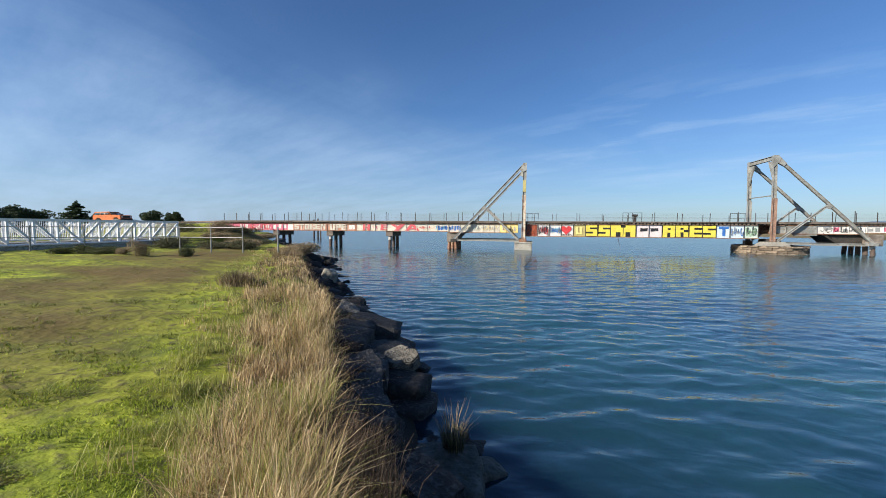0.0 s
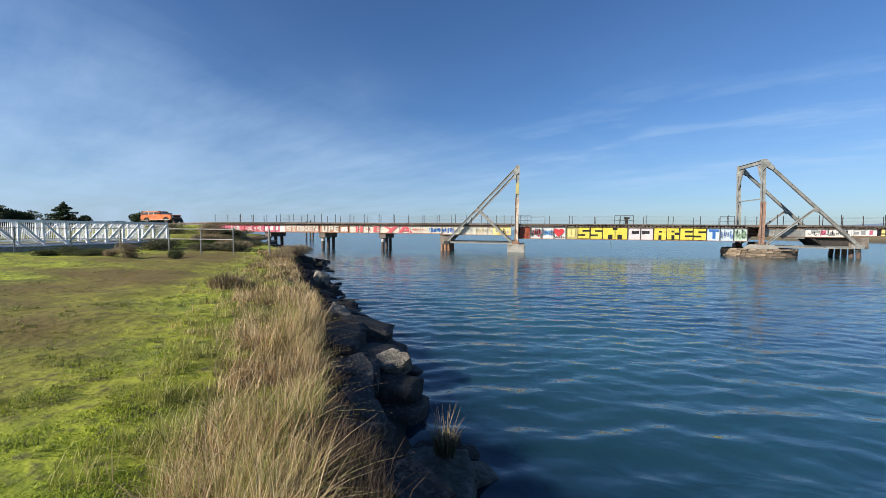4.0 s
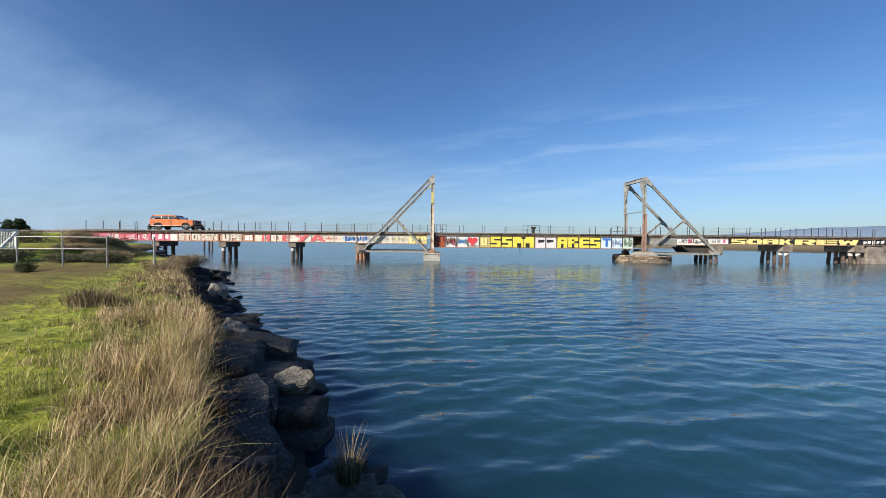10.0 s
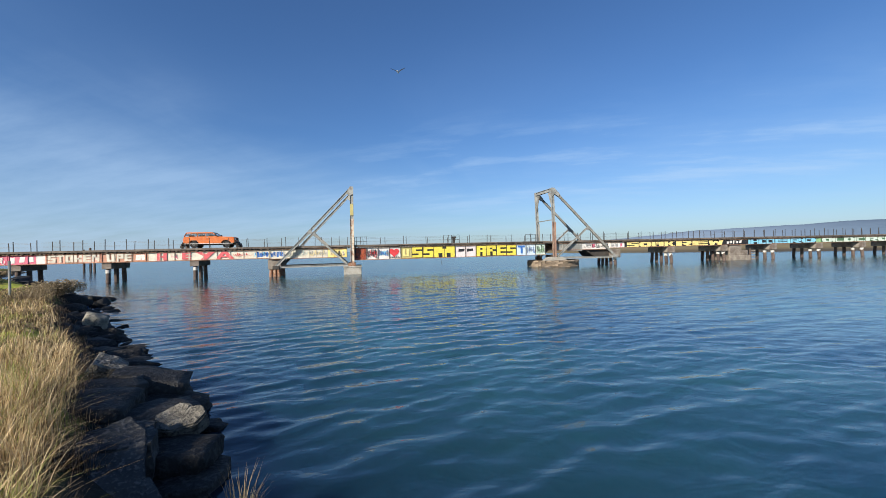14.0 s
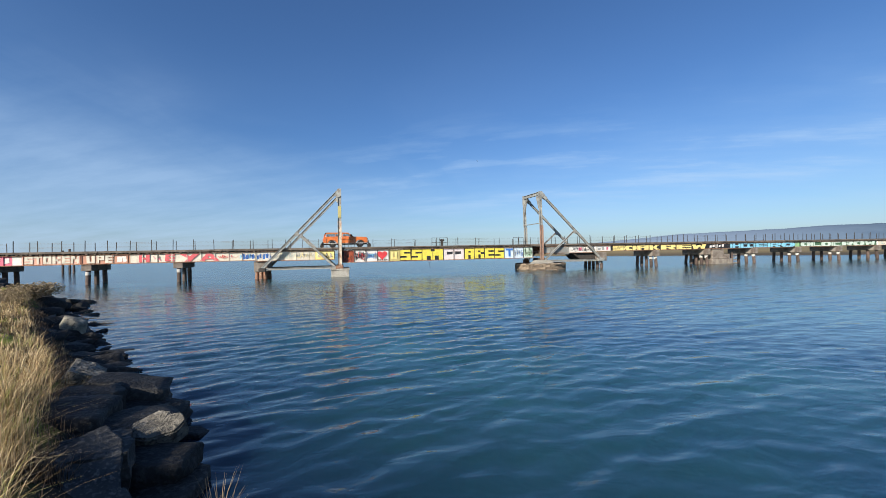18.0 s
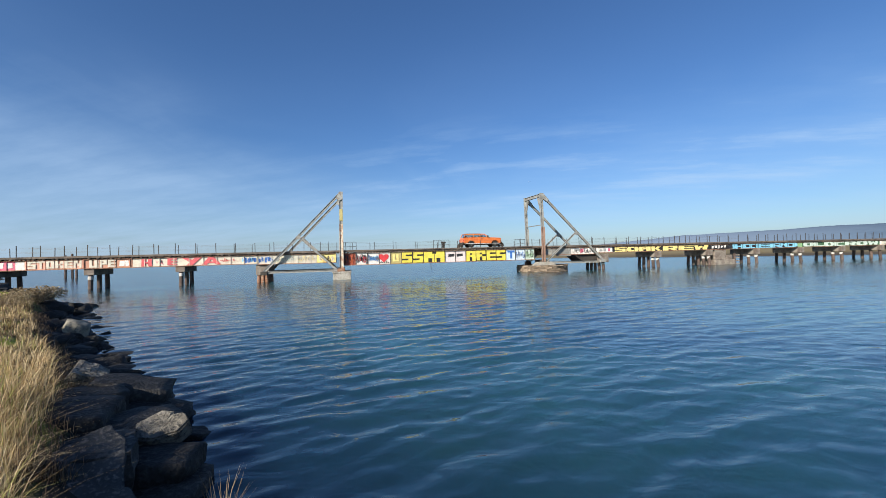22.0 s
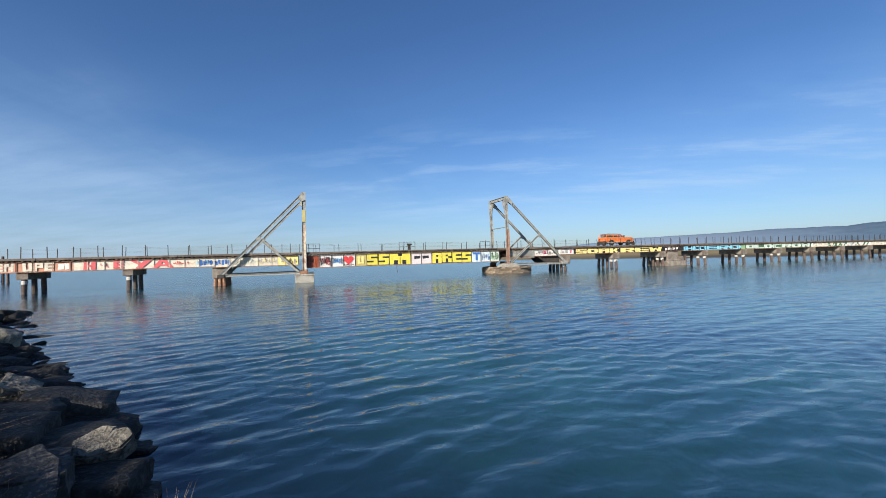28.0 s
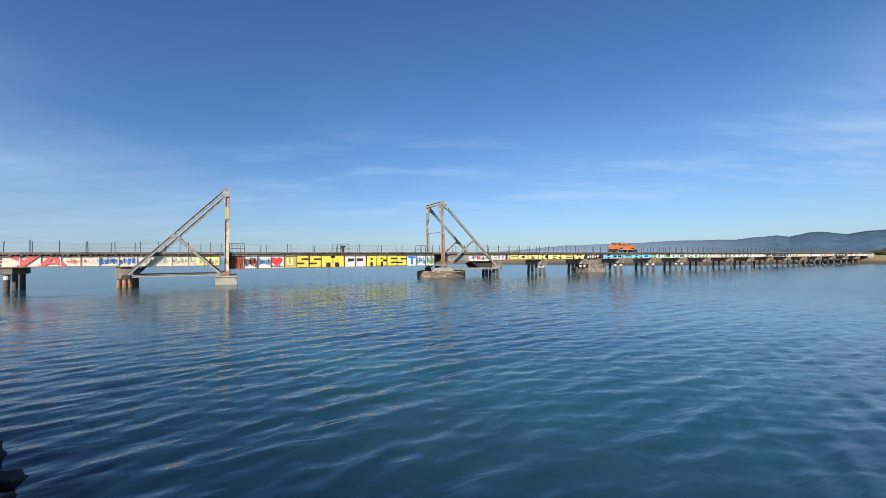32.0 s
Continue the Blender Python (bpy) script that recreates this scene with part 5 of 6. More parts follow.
def fence():
    f = thing("pipe_fence", "galvanised two-rail pipe fence in the grass", "fence")
    pts = [(-31.0, 13.4), (-27.6, 17.2), (-25.9, 18.8), (-23.9, 20.05), (-21.4, 21.0), (-19.4, 21.3), (-17.3, 21.5)]
    top = 2.86
    for x, y in pts:
        part("post", tube((x, y, gz(x, y) - 0.15), (x, y, top), 0.035, sides=8), "galv", f)
        part("post_cap", tube((x, y, top), (x, y, top + 0.04), 0.045, 0.02, 8), "galv", f)
    for a, b in zip(pts, pts[1:]):
        for z in (top - 0.06, top - 0.68):
            part("rail", tube((*a, z), (*b, z), 0.024, sides=8), "galv", f)
    s = thing("fence_post", "single white pipe post at the shore", "post")
    part("pipe", tube((-15.6, 22.6, gz(-15.6, 22.6) - 0.1), (-15.6, 22.6, 2.85), 0.05, sides=8), "galv", s)


fence()


def tuft_mesh(name, rng, n, radius, tall, lean, width, material, segs=3, dome=False):
    """Blades or small leaves round a centre."""
    v, f = [], []
    for _ in range(n):
        a, r = rng.uniform(0, 2 * math.pi), radius * math.sqrt(rng.random())
        x, y = r * math.cos(a), r * math.sin(a)
        h = tall * rng.uniform(0.55, 1.0) * (1 - 0.4 * (r / radius if dome else 0))
        da = a + rng.uniform(-0.9, 0.9)
        ln = lean * rng.uniform(0.2, 1.0) * h
        w = width * rng.uniform(0.6, 1.2)
        px, py = -math.sin(da) * w, math.cos(da) * w
        k = len(v)
        for s in range(segs):
            t = s / segs
            bx, by, bz = x + math.cos(da) * ln * t * t, y + math.sin(da) * ln * t * t, h * t * (1 - 0.15 * t * lean)
            e = 1 - 0.6 * t
            v += [(bx - px * e, by - py * e, bz), (bx + px * e, by + py * e, bz)]
        v.append((x + math.cos(da) * ln, y + math.sin(da) * ln, h * (1 - 0.15 * lean)))
        for s in range(segs - 1):
            f.append((k + 2 * s, k + 2 * s + 1, k + 2 * s + 3, k + 2 * s + 2))
        f.append((k + 2 * segs - 2, k + 2 * segs - 1, k + 2 * segs))
    return arrays(name, v, f, material)


def clump_mesh(name, rng, shells, leaves, size, material):
    """Many small leaves in overlapping uneven clumps; shells: centre and radii."""
    v, f = [], []
    for (cx, cy, cz), (rx, ry, rz), share in shells:
        for _ in range(int(leaves * share)):
            d = Vector((rng.gauss(0, 1), rng.gauss(0, 1), rng.gauss(0, 1))).normalized()
            q = rng.random() ** 0.4
            p = Vector((cx + d.x * rx * q, cy + d.y * ry * q, cz + d.z * rz * q))
            u = Vector((rng.gauss(0, 1), rng.gauss(0, 1), rng.gauss(0, 0.6))).normalized()
            w = u.orthogonal().normalized()
            s = size * rng.uniform(0.5, 1.3)
            k = len(v)
            v += [tuple(p - u * s), tuple(p + w * s * 0.5), tuple(p + u * s), tuple(p - w * s * 0.5)]
            f.append((k, k + 1, k + 2, k + 3))
    return arrays(name, v, f, material)


def bushes():
    rng = random.Random(21)
    spots = [(-24.9, 17.0, 0.7, 0.42), (-23.8, 17.1, 0.8, 0.52), (-22.5, 17.2, 0.8, 0.50), (-20.75, 17.75, 0.62, 0.92), (-21.6, 17.5, 0.4, 0.42), (-18.8, 18.9, 0.50, 0.58), (-13.9, 21.5, 0.8, 0.7), (-15.2, 24.5, 1.2, 0.8), (-24.6, 23.5, 1.4, 0.7), (-22.4, 24.8, 1.3, 0.7), (-26.6, 25.5, 1.4, 0.9), (-20.5, 25.6, 1.3, 0.7),
             (-25, 33, 1.4, 0.6), (-28.0, 36, 1.5, 0.65), (-31, 39, 1.8, 1.0), (-34, 42, 1.8, 1.1), (-37.5, 44.5, 2.6, 2.0), (-41, 45.5, 2.6, 2.1), (-36, 47.5, 1.6, 0.7), (-45, 46, 2.6, 2.2), (-50, 46.5, 2.6, 2.0), (-33, 33, 1.8, 1.3),
             (-27.5, 31, 1.2, 0.55), (-25.2, 30.5, 1.0, 0.45), (-29.5, 33.5, 1.2, 1.1), (-23.2, 30.5, 0.8, 0.4), (-31.5, 36.5, 1.3, 1.2), (-28.5, 39.5, 1.4, 0.5), (-21.8, 27.2, 1.3, 0.8)]
    for i, (x, y, r, h) in enumerate(spots):
        b = thing("shrub", "straw-tipped pale shrub in the grass" if i in (3, 4) else "low dark green shrub in the grass" if i < 6 else "grey-brown scrub bush on the bank", "bush", "shrubs", at=(x, y, gz(x, y) - 0.03))
        shells = [((rng.uniform(-0.5, 0.5) * r, rng.uniform(-0.5, 0.5) * r, h * rng.uniform(0.3, 0.6)), (r * 0.6, r * 0.6, h * 0.45), 0.2) for _ in range(5)]
        part("foliage", clump_mesh("foliage", rng, shells, 3400, 0.030 if r < 1 else 0.050, "straw" if i in (3, 4, 6, 7) or i >= 22 else "scrub" if i >= 6 else "shrub"), None, b)
        tagged(part("stems", tuft_mesh("stems", rng, 26, r * 0.4, h * 0.8, 0.6, 0.012, "bark", 2), None, b), kind="stuff")


bushes()


def wispy(x, y, r, h, seed):
    rng = random.Random(seed)
    b = thing("dead_bush", "wispy dark dead bush at the edge of the grass", "bush", "dead bushes", at=(x, y, gz(x, y) - 0.03))
    part("twig", tuft_mesh("twig", rng, 260, r, h, 0.6, 0.008, "dead", 3, True), None, b)
    part("dry_twig", tuft_mesh("dry_twig", rng, 560, r * 1.2, h * 1.1, 0.7, 0.007, "straw", 3, True), None, b)


wispy(-8.7, 10.2, 0.45, 0.66, 41)
wispy(-13.4, 20.2, 0.7, 0.75, 43)


def tree(x, y, h, w, label, pine=False, seed=1):
    rng = random.Random(seed)
    z = gz(x, y)
    t = thing("tree", label, "tree", "far trees", at=(x, y, z - 0.1))
    part("trunk", tube((0, 0, 0), (0.1, 0, h * 0.55), 0.035 * h, 0.015 * h, 8), "bark", t)
    shells = []
    if pine:
        for i in range(11):
            k = i / 10
            r = w * (0.08 + 0.92 * (1 - k) ** 0.85)
            for _ in range(6):
                a, reach = rng.uniform(0, 6.3), rng.uniform(0.7, 1.1)
                for q in (0.3, 0.6, 0.9):
                    shells.append(((math.cos(a) * r * q * reach, math.sin(a) * r * q * reach, h * (0.14 + 0.80 * k - 0.03 * q)), (w * 0.17 * (1 - 0.6 * k), w * 0.17 * (1 - 0.6 * k), h * 0.035), 0.007))
        shells.append(((0, 0, h * 0.97), (w * 0.04, w * 0.04, h * 0.09), 0.01))
    else:
        for _ in range(11):
            a, q = rng.uniform(0, 6.3), math.sqrt(rng.random())
            shells.append(((math.cos(a) * w * 0.7 * q, math.sin(a) * w * 0.7 * q, h * rng.uniform(0.35, 0.8)), (w * 0.38, w * 0.38, h * 0.2), 0.09))
    for i in range(4):
        a = rng.uniform(0, 6.3)
        part("limb", tube((0, 0, h * 0.3), (math.cos(a) * w * 0.5, math.sin(a) * w * 0.5, h * 0.6), 0.015 * h, 0.006 * h, 6), "bark", t)
    part("crown", clump_mesh("crown", rng, shells, 3800, 0.034 * h + 0.06, "leaf"), None, t)


def trees():
    def at(az, d):
        return d * math.sin(radians(az)), d * math.cos(radians(az))
    for i, (az, d, h, w, pine) in enumerate(((-61, 130, 6.6, 5.2, False), (-58.8, 135, 6.3, 4.5, False), (-57.2, 140, 5.6, 5.0, False), (-54.0, 125, 6.6, 5.6, True), (-52.9, 128, 4.4, 3.2, False), (-47.3, 120, 5.2, 3.2, False), (-45.4, 128, 5.3, 2.6, False),
                                           (-66, 140, 7.5, 6, False), (-49.5, 150, 3.5, 4, False))):
        x, y = at(az, d)
        tree(x, y, h, w, "dark conifer behind the railway bank" if pine else "dark rounded coastal tree behind the railway", pine, 30 + i)


trees()


def far_scrub():
    rng = random.Random(77)
    for i in range(20):
        x, y = 203 + rng.uniform(-4, 45), 47 + rng.uniform(-14, 12) - i * 0.8
        h, r = rng.uniform(1.6, 3.0), rng.uniform(2.5, 4.5)
        if i >= 14:
            # low scrub on the railway bank behind the abutment
            x, y, h, r = 194.5 + 2.1 * (i - 14), 48.6 + rng.uniform(0, 1.2), rng.uniform(1.0, 1.7), rng.uniform(1.4, 2.2)
        b = thing("far_bush", "dark scrub bush on the far shore", "bush", "far bushes", at=(x, y, gz(x, y) - 0.1))
        shells = [((rng.uniform(-0.6, 0.6) * r, rng.uniform(-0.6, 0.6) * r, h * rng.uniform(0.3, 0.6)), (r * 0.5, r * 0.5, h * 0.4), 0.2) for _ in range(5)]
        part("foliage", clump_mesh("foliage", rng, shells, 700, 0.3, "scrub"), None, b)
        part("stem", tube((0, 0, 0), (0, 0, h * 0.5), 0.12, 0.05, 6), "bark", b)


far_scrub()


def parked_car(x, y, turn, paint, label):
    z = gz(x, y)
    c = thing("parked_car", label, "car", "parked cars", at=pose(x, y, z, 0, 0, turn))
    part("body", prism([(-2.2, 0.3), (2.2, 0.3), (2.25, 0.75), (1.3, 0.92), (-2.1, 0.95), (-2.25, 0.6)], -0.85, 0.85), paint, c)
    part("cabin", prism([(-1.9, 0.93), (1.1, 0.93), (0.4, 1.45), (-1.4, 1.47)], -0.75, 0.75), "dark", c)
    part("roof", prism([(-1.45, 1.44), (0.45, 1.42), (0.3, 1.5), (-1.3, 1.52)], -0.7, 0.7), paint, c)
    for wx in (-1.35, 1.4):
        for wy in (-0.85, 0.7):
            part("wheel", tube((wx, wy, 0.32), (wx, wy + 0.18, 0.32), 0.32, sides=14), "dark", c)


parked_car(-62, 40.5, 40, "p_grey", "grey parked car beyond the footbridge")
parked_car(199, 57.5, 80, "p_white", "small white car on the far bank")
parked_car(-66, 38.5, 30, "p_white", "pale parked car beyond the footbridge")


# ---- shore rocks ----
def boulder(rng, sx, sy, sz, n=15):
    bm = bmesh.new()
    for _ in range(n):
        d = Vector((rng.gauss(0, 1), rng.gauss(0, 1), rng.gauss(0, 1))).normalized()
        k = max(abs(d.x), abs(d.y), abs(d.z)) ** 0.75
        bm.verts.new((d.x / k * sx, d.y / k * sy, d.z / k * sz))
    bmesh.ops.convex_hull(bm, input=bm.verts)
    bmesh.ops.delete(bm, geom=[v for v in bm.verts if not v.link_faces], context="VERTS")
    bmesh.ops.bevel(bm, geom=list(bm.edges), offset=0.05 * min(sx, sy, sz) + 0.01, segments=2, affect="EDGES", clamp_overlap=True)
    bmesh.ops.triangulate(bm, faces=bm.faces)
    bmesh.ops.subdivide_edges(bm, edges=[e for e in bm.edges if e.calc_length() > 0.35 * min(sx, sy, sz)], cuts=1)
    o = rng.random() * 50
    for v in bm.verts:
        v.co += v.co.normalized() * (0.06 * min(sx, sy, sz) * noise.noise(v.co * (3.0 / max(sx, sy, sz)) + Vector((o, 0, 0))))
    bmesh.ops.recalc_face_normals(bm, faces=bm.faces)
    return bm


def block(rng, sx, sy, sz, soft=0.35):
    """A broken concrete or stone block: a cuboid with rounded, chipped edges and uneven faces."""
    bm = bmesh.new()
    bmesh.ops.create_cube(bm, size=2)
    bmesh.ops.subdivide_edges(bm, edges=list(bm.edges), cuts=6, use_grid_fill=True)
    o = Vector((rng.random() * 40, rng.random() * 40, 0))
    sh = (rng.uniform(-0.12, 0.12), rng.uniform(-0.12, 0.12), rng.uniform(-0.10, 0.10))
    for v in bm.verts:
        p = v.co.copy()
        q = p.normalized() * 1.28
        p = p.lerp(q, soft)
        p = Vector((p.x * (1 + sh[0] * p.z), p.y * (1 + sh[1] * p.x), p.z * (1 + sh[2] * p.x)))
        k = 1 + 0.10 * noise.noise(p * 1.3 + o) + 0.05 * noise.noise(p * 3.1 + o)
        v.co = Vector((p.x * sx * k, p.y * sy * k, p.z * sz * k))
    thin = min(sx, sy, sz)
    for v in bm.verts:
        v.co += Vector((noise.noise(v.co * 5 + o), noise.noise(v.co * 5 - o), noise.noise(v.co * 6 + o * 2))) * (0.07 * thin)
    bmesh.ops.recalc_face_normals(bm, faces=bm.faces)
    return bm


def stone_block(rng, x, y, z, s, turn, mat, label, soft=0.35):
    ob = part("stone_block", block(rng, *s, soft), mat, at=pose(x, y, z, *turn))
    ob.data.polygons.foreach_set("use_smooth", [soft > 0.24] * len(ob.data.polygons))
    return tagged(ob, label, "rock", "shore rocks")


def slab_stone(rng, at, u, v, outline, thick, mat, label):
    """A broken plate of concrete: an angular outline on axes u and v, chipped edges, a pitted face."""
    o, u = Vector(at), Vector(u).normalized()
    n = u.cross(Vector(v)).normalized()
    v = n.cross(u)
    bm = bmesh.new()
    f = bm.faces.new([bm.verts.new(u * a + v * b) for a, b in outline])
    r = bmesh.ops.extrude_face_region(bm, geom=[f])
    for w in r["geom"]:
        if isinstance(w, bmesh.types.BMVert):
            w.co -= n * thick
    bmesh.ops.bevel(bm, geom=list(bm.edges), offset=0.022, segments=2, affect="EDGES")
    bmesh.ops.triangulate(bm, faces=bm.faces)
    for size in (0.25, 0.12, 0.06):
        bmesh.ops.subdivide_edges(bm, edges=[d for d in bm.edges if d.calc_length() > size], cuts=1)
        bmesh.ops.triangulate(bm, faces=bm.faces)
    k = Vector((rng.random() * 30, rng.random() * 30, 0))
    for w in bm.verts:
        p = w.co.copy()
        w.co += n * (0.030 * noise.noise(p * 2.2 + k) + 0.012 * noise.noise(p * 9 + k)) + (u * noise.noise(p * 4 + k) + v * noise.noise(p * 4 - k)) * 0.03
    bmesh.ops.recalc_face_normals(bm, faces=bm.faces)
    return tagged(part("stone_slab", bm, mat, at=Matrix.Translation(o)), label, "rock", "shore rocks")


def rock(rng, x, y, z, s, turn, mat, label, n=15):
    ob = part("boulder", boulder(rng, *s, n), mat, at=pose(x, y, z, *turn))
    if mat == "wetrock":
        ob.data.polygons.foreach_set("use_smooth", [True] * len(ob.data.polygons))
    return tagged(ob, label, "rock", "shore rocks")


GRASS_R = [(1.0, -1.25), (2.0, -1.62), (2.5, -1.82), (3.2, -2.16), (4.4, -2.82), (5.4, -3.32), (6.4, -3.75), (9.2, -5.35), (15.9, -9.75), (22, -13.7), (30, -19.1)]
GRASS_L = [(1.0, -2.2), (1.7, -2.8), (2.6, -3.3), (4.0, -4.2), (6.2, -6.1), (10.2, -9.7), (14.7, -12.6), (22, -17), (30, -23)]


def shore_line():
    """Points along the water's edge from the eye outwards, with their inland normals."""
    pts = [(4, 0.5), (1.5, 2.4), (0.5, 3.3), (-0.4, 4.2), (-1.3, 5.2), (-2.3, 7.4), (-3.4, 9.3), (-6.0, 13.0), (-9.4, 18.4), (-15.6, 29.2), (-25, 39.7), (-34, 49)]
    out = []
    for (ax, ay), (bx, by) in zip(pts, pts[1:]):
        d = Vector((bx - ax, by - ay))
        n = max(1, int(d.length / 0.25))
        nrm = Vector((-d.y, d.x)).normalized()
        for i in range(n):
            out.append((ax + d.x * i / n, ay + d.y * i / n, nrm.x, nrm.y))
    return out


SHORE = shore_line()


def riprap():
    rng = random.Random(5)
    # the large ones that can be told apart
    slab_stone(rng, (-2.50, 4.90, 0.65), (0.55, 0.82, 0.14), (-0.79, 0.46, 0.40), ((-0.14, 0.63), (0.61, 0.61), (0.58, 0.28), (0.24, -0.25), (0.0, -0.56), (-0.57, -0.50), (-0.47, 0.18)), 0.36, "slab", "large grey tilted concrete slab on the bank")
    slab_stone(rng, (-2.08, 4.52, 0.36), (0.60, 0.78, 0.10), (-0.75, 0.52, 0.40), ((-0.25, 0.32), (0.34, 0.38), (0.30, -0.18), (-0.06, -0.42), (-0.30, -0.30)), 0.30, "slab", "broken grey slab below the larger one")
    stone_block(rng, -2.75, 5.55, 0.45, (0.40, 0.40, 0.34), (0, 8, 20), "rock", "dark broken block under the slab", 0.2)
    stone_block(rng, -3.35, 4.7, 0.48, (0.42, 0.45, 0.36), (0, 10, 50), "rock", "dark broken slab under the grass", 0.2)
    slab_stone(rng, (-2.30, 6.12, 0.72), (0.93, 0.30, 0.10), (-0.28, 0.86, 0.42), ((-0.34, -0.10), (-0.10, -0.22), (0.20, -0.20), (0.34, -0.06), (0.28, 0.14), (0.04, 0.20), (-0.22, 0.08)), 0.27, "paverock", "pale lichened block wedged over the water")
    slab_stone(rng, (-2.40, 6.22, 0.78), (0.90, 0.34, 0.20), (-0.32, 0.86, 0.40), ((-0.26, -0.08), (0.16, -0.10), (0.24, 0.02), (0.10, 0.12), (-0.20, 0.08)), 0.09, "paverock", "thin broken slab on the pale block")
    stone_block(rng, -2.22, 5.75, 0.34, (0.48, 0.34, 0.19), (0, 3, -8), "wetrock", "long dark rounded block at the water's edge", 0.30)
    stone_block(rng, -2.10, 5.5, 0.02, (0.56, 0.42, 0.25), (0, 2, -6), "wetrock", "long dark rounded block at the water's edge", 0.30)
    stone_block(rng, -2.9, 6.5, 0.35, (0.62, 0.5, 0.36), (0, 0, 30), "wetrock", "dark wet boulder at the water's edge", 0.28)
    stone_block(rng, -4.58, 8.62, 0.62, (0.25, 0.26, 0.42), (14, 34, 25), "paverock", "pale pointed block on the bank", 0.15)
    rock(rng, -4.05, 8.05, 0.66, (0.17, 0.15, 0.13), (0, 0, 0), "paverock", "small pale stone on the bank", 10)
    stone_block(rng, -3.6, 8.2, 0.50, (0.56, 0.42, 0.32), (0, 18, 10), "wetrock", "dark wet boulder at the water's edge", 0.28)
    stone_block(rng, -3.2, 7.7, 0.26, (0.66, 0.45, 0.26), (0, 12, 0), "wetrock", "dark wet boulder at the water's edge", 0.27)
    stone_block(rng, -4.0, 7.4, 0.55, (0.6, 0.5, 0.34), (0, 6, 40), "wetrock", "dark wet boulder at the water's edge", 0.27)
    stone_block(rng, -3.6, 6.6, 0.60, (0.5, 0.5, 0.34), (0, 6, 10), "wetrock", "dark wet boulder under the grass", 0.27)
    stone_block(rng, -9.62, 17.7, 0.24, (0.36, 0.34, 0.52), (10, 16, 30), "lichen", "pale pointed block in the shallows", 0.30)
    rock(rng, -9.6, 18.0, 0.0, (0.55, 0.5, 0.25), (0, 5, 10), "wetrock", "dark wet boulder in the shallows", 12)
    stone_block(rng, -1.04, 3.80, 0.10, (0.40, 0.44, 0.25), (4, 4, 12), "shelf", "grey mossy ledge at the water's edge", 0.34)
    stone_block(rng, -0.66, 4.08, 0.06, (0.20, 0.17, 0.17), (8, 14, 40), "shelf", "small broken stone beside the ledge", 0.3)
    rock(rng, -0.72, 4.35, -0.14, (0.30, 0.28, 0.24), (0, 5, 70), "wetrock", "dark stone at the water's edge", 13)
    rock(rng, -1.5, 4.6, -0.02, (0.4, 0.35, 0.2), (0, 0, 0), "wetrock", "dark stone at the water's edge", 13)
    for i in range(46):
        x = rng.uniform(-2.7, -0.7)
        y = rng.uniform(2.5, 5.0)
        if x < float(np.interp(y, [p[0] for p in GRASS_R], [p[1] for p in GRASS_R])) + 0.15 or math.hypot(x + 1.0, y - 3.5) < 0.68 or math.hypot(x + 2.2, y - 4.4) < 0.95:
            continue
        s = rng.uniform(0.14, 0.30)
        stone_block(rng, x, y, gz(x, y) + 0.02, (s, s * rng.uniform(0.6, 0.9), s * rng.uniform(0.45, 0.7)), (rng.uniform(-15, 15), rng.uniform(-15, 15), rng.uniform(0, 360)), "wetrock", "dark stone on the shaded slope", rng.uniform(0.14, 0.38))
    for i in range(190):
        x, y, nx, ny = SHORE[int(len(SHORE) * (i + rng.random()) / 190)]
        far = min(math.hypot(x, y) / 30, 1.2)
        off = rng.uniform(-0.45, 1.35)
        s = rng.uniform(0.20, 0.50) * (1 + 0.7 * far)
        px, py = x + nx * off, y + ny * off
        if math.hypot(px, py) < 2.4 or py > 2.6 and math.hypot(px, py) < 5.6 and s > 0.24 or abs(px + 2.4) < 1.0 and abs(py - 5.7) < 1.1:
            continue
        z = max(gz(px, py), -0.3) - 0.05 * s
        wet = z < 0.62
        size, turn = (s, s * rng.uniform(0.55, 0.9), s * rng.uniform(0.4, 0.62)), (rng.uniform(-20, 20), rng.uniform(-20, 20), rng.uniform(0, 360))
        label = "dark wet boulder at the water's edge" if wet else "dark weathered boulder on the bank"
        if rng.random() < 0.55 and math.hypot(px, py) < 16:
            stone_block(rng, px, py, z, tuple(0.85 * v for v in size), turn, "wetrock" if wet else "rock", label, rng.uniform(0.14, 0.4))
        else:
            rock(rng, px, py, z, size, turn, "wetrock" if wet else "rock", label, 13)


riprap()


# ---- grass ----
def blade_field(name, rng, spots, material, segs):
    """spots: x, y, z, height, half-width, heading, lean."""
    v, f = [], []
    for x, y, z, h, w, a, ln in spots:
        px, py, dx, dy = -math.sin(a) * w, math.cos(a) * w, math.cos(a) * ln * h, math.sin(a) * ln * h
        k = len(v)
        for s in range(segs):
            t = s / segs
            e = 1 - 0.65 * t
            bx, by, bz = x + dx * t * t, y + dy * t * t, z + h * t * (1 - 0.3 * ln * t)
            v += [(bx - px * e, by - py * e, bz), (bx + px * e, by + py * e, bz)]
        v.append((x + dx, y + dy, z + h * (1 - 0.3 * ln)))
        for s in range(segs - 1):
            f.append((k + 2 * s, k + 2 * s + 1, k + 2 * s + 3, k + 2 * s + 2))
        f.append((k + 2 * segs - 2, k + 2 * segs - 1, k + 2 * segs))
    return arrays(name, v, f, material)


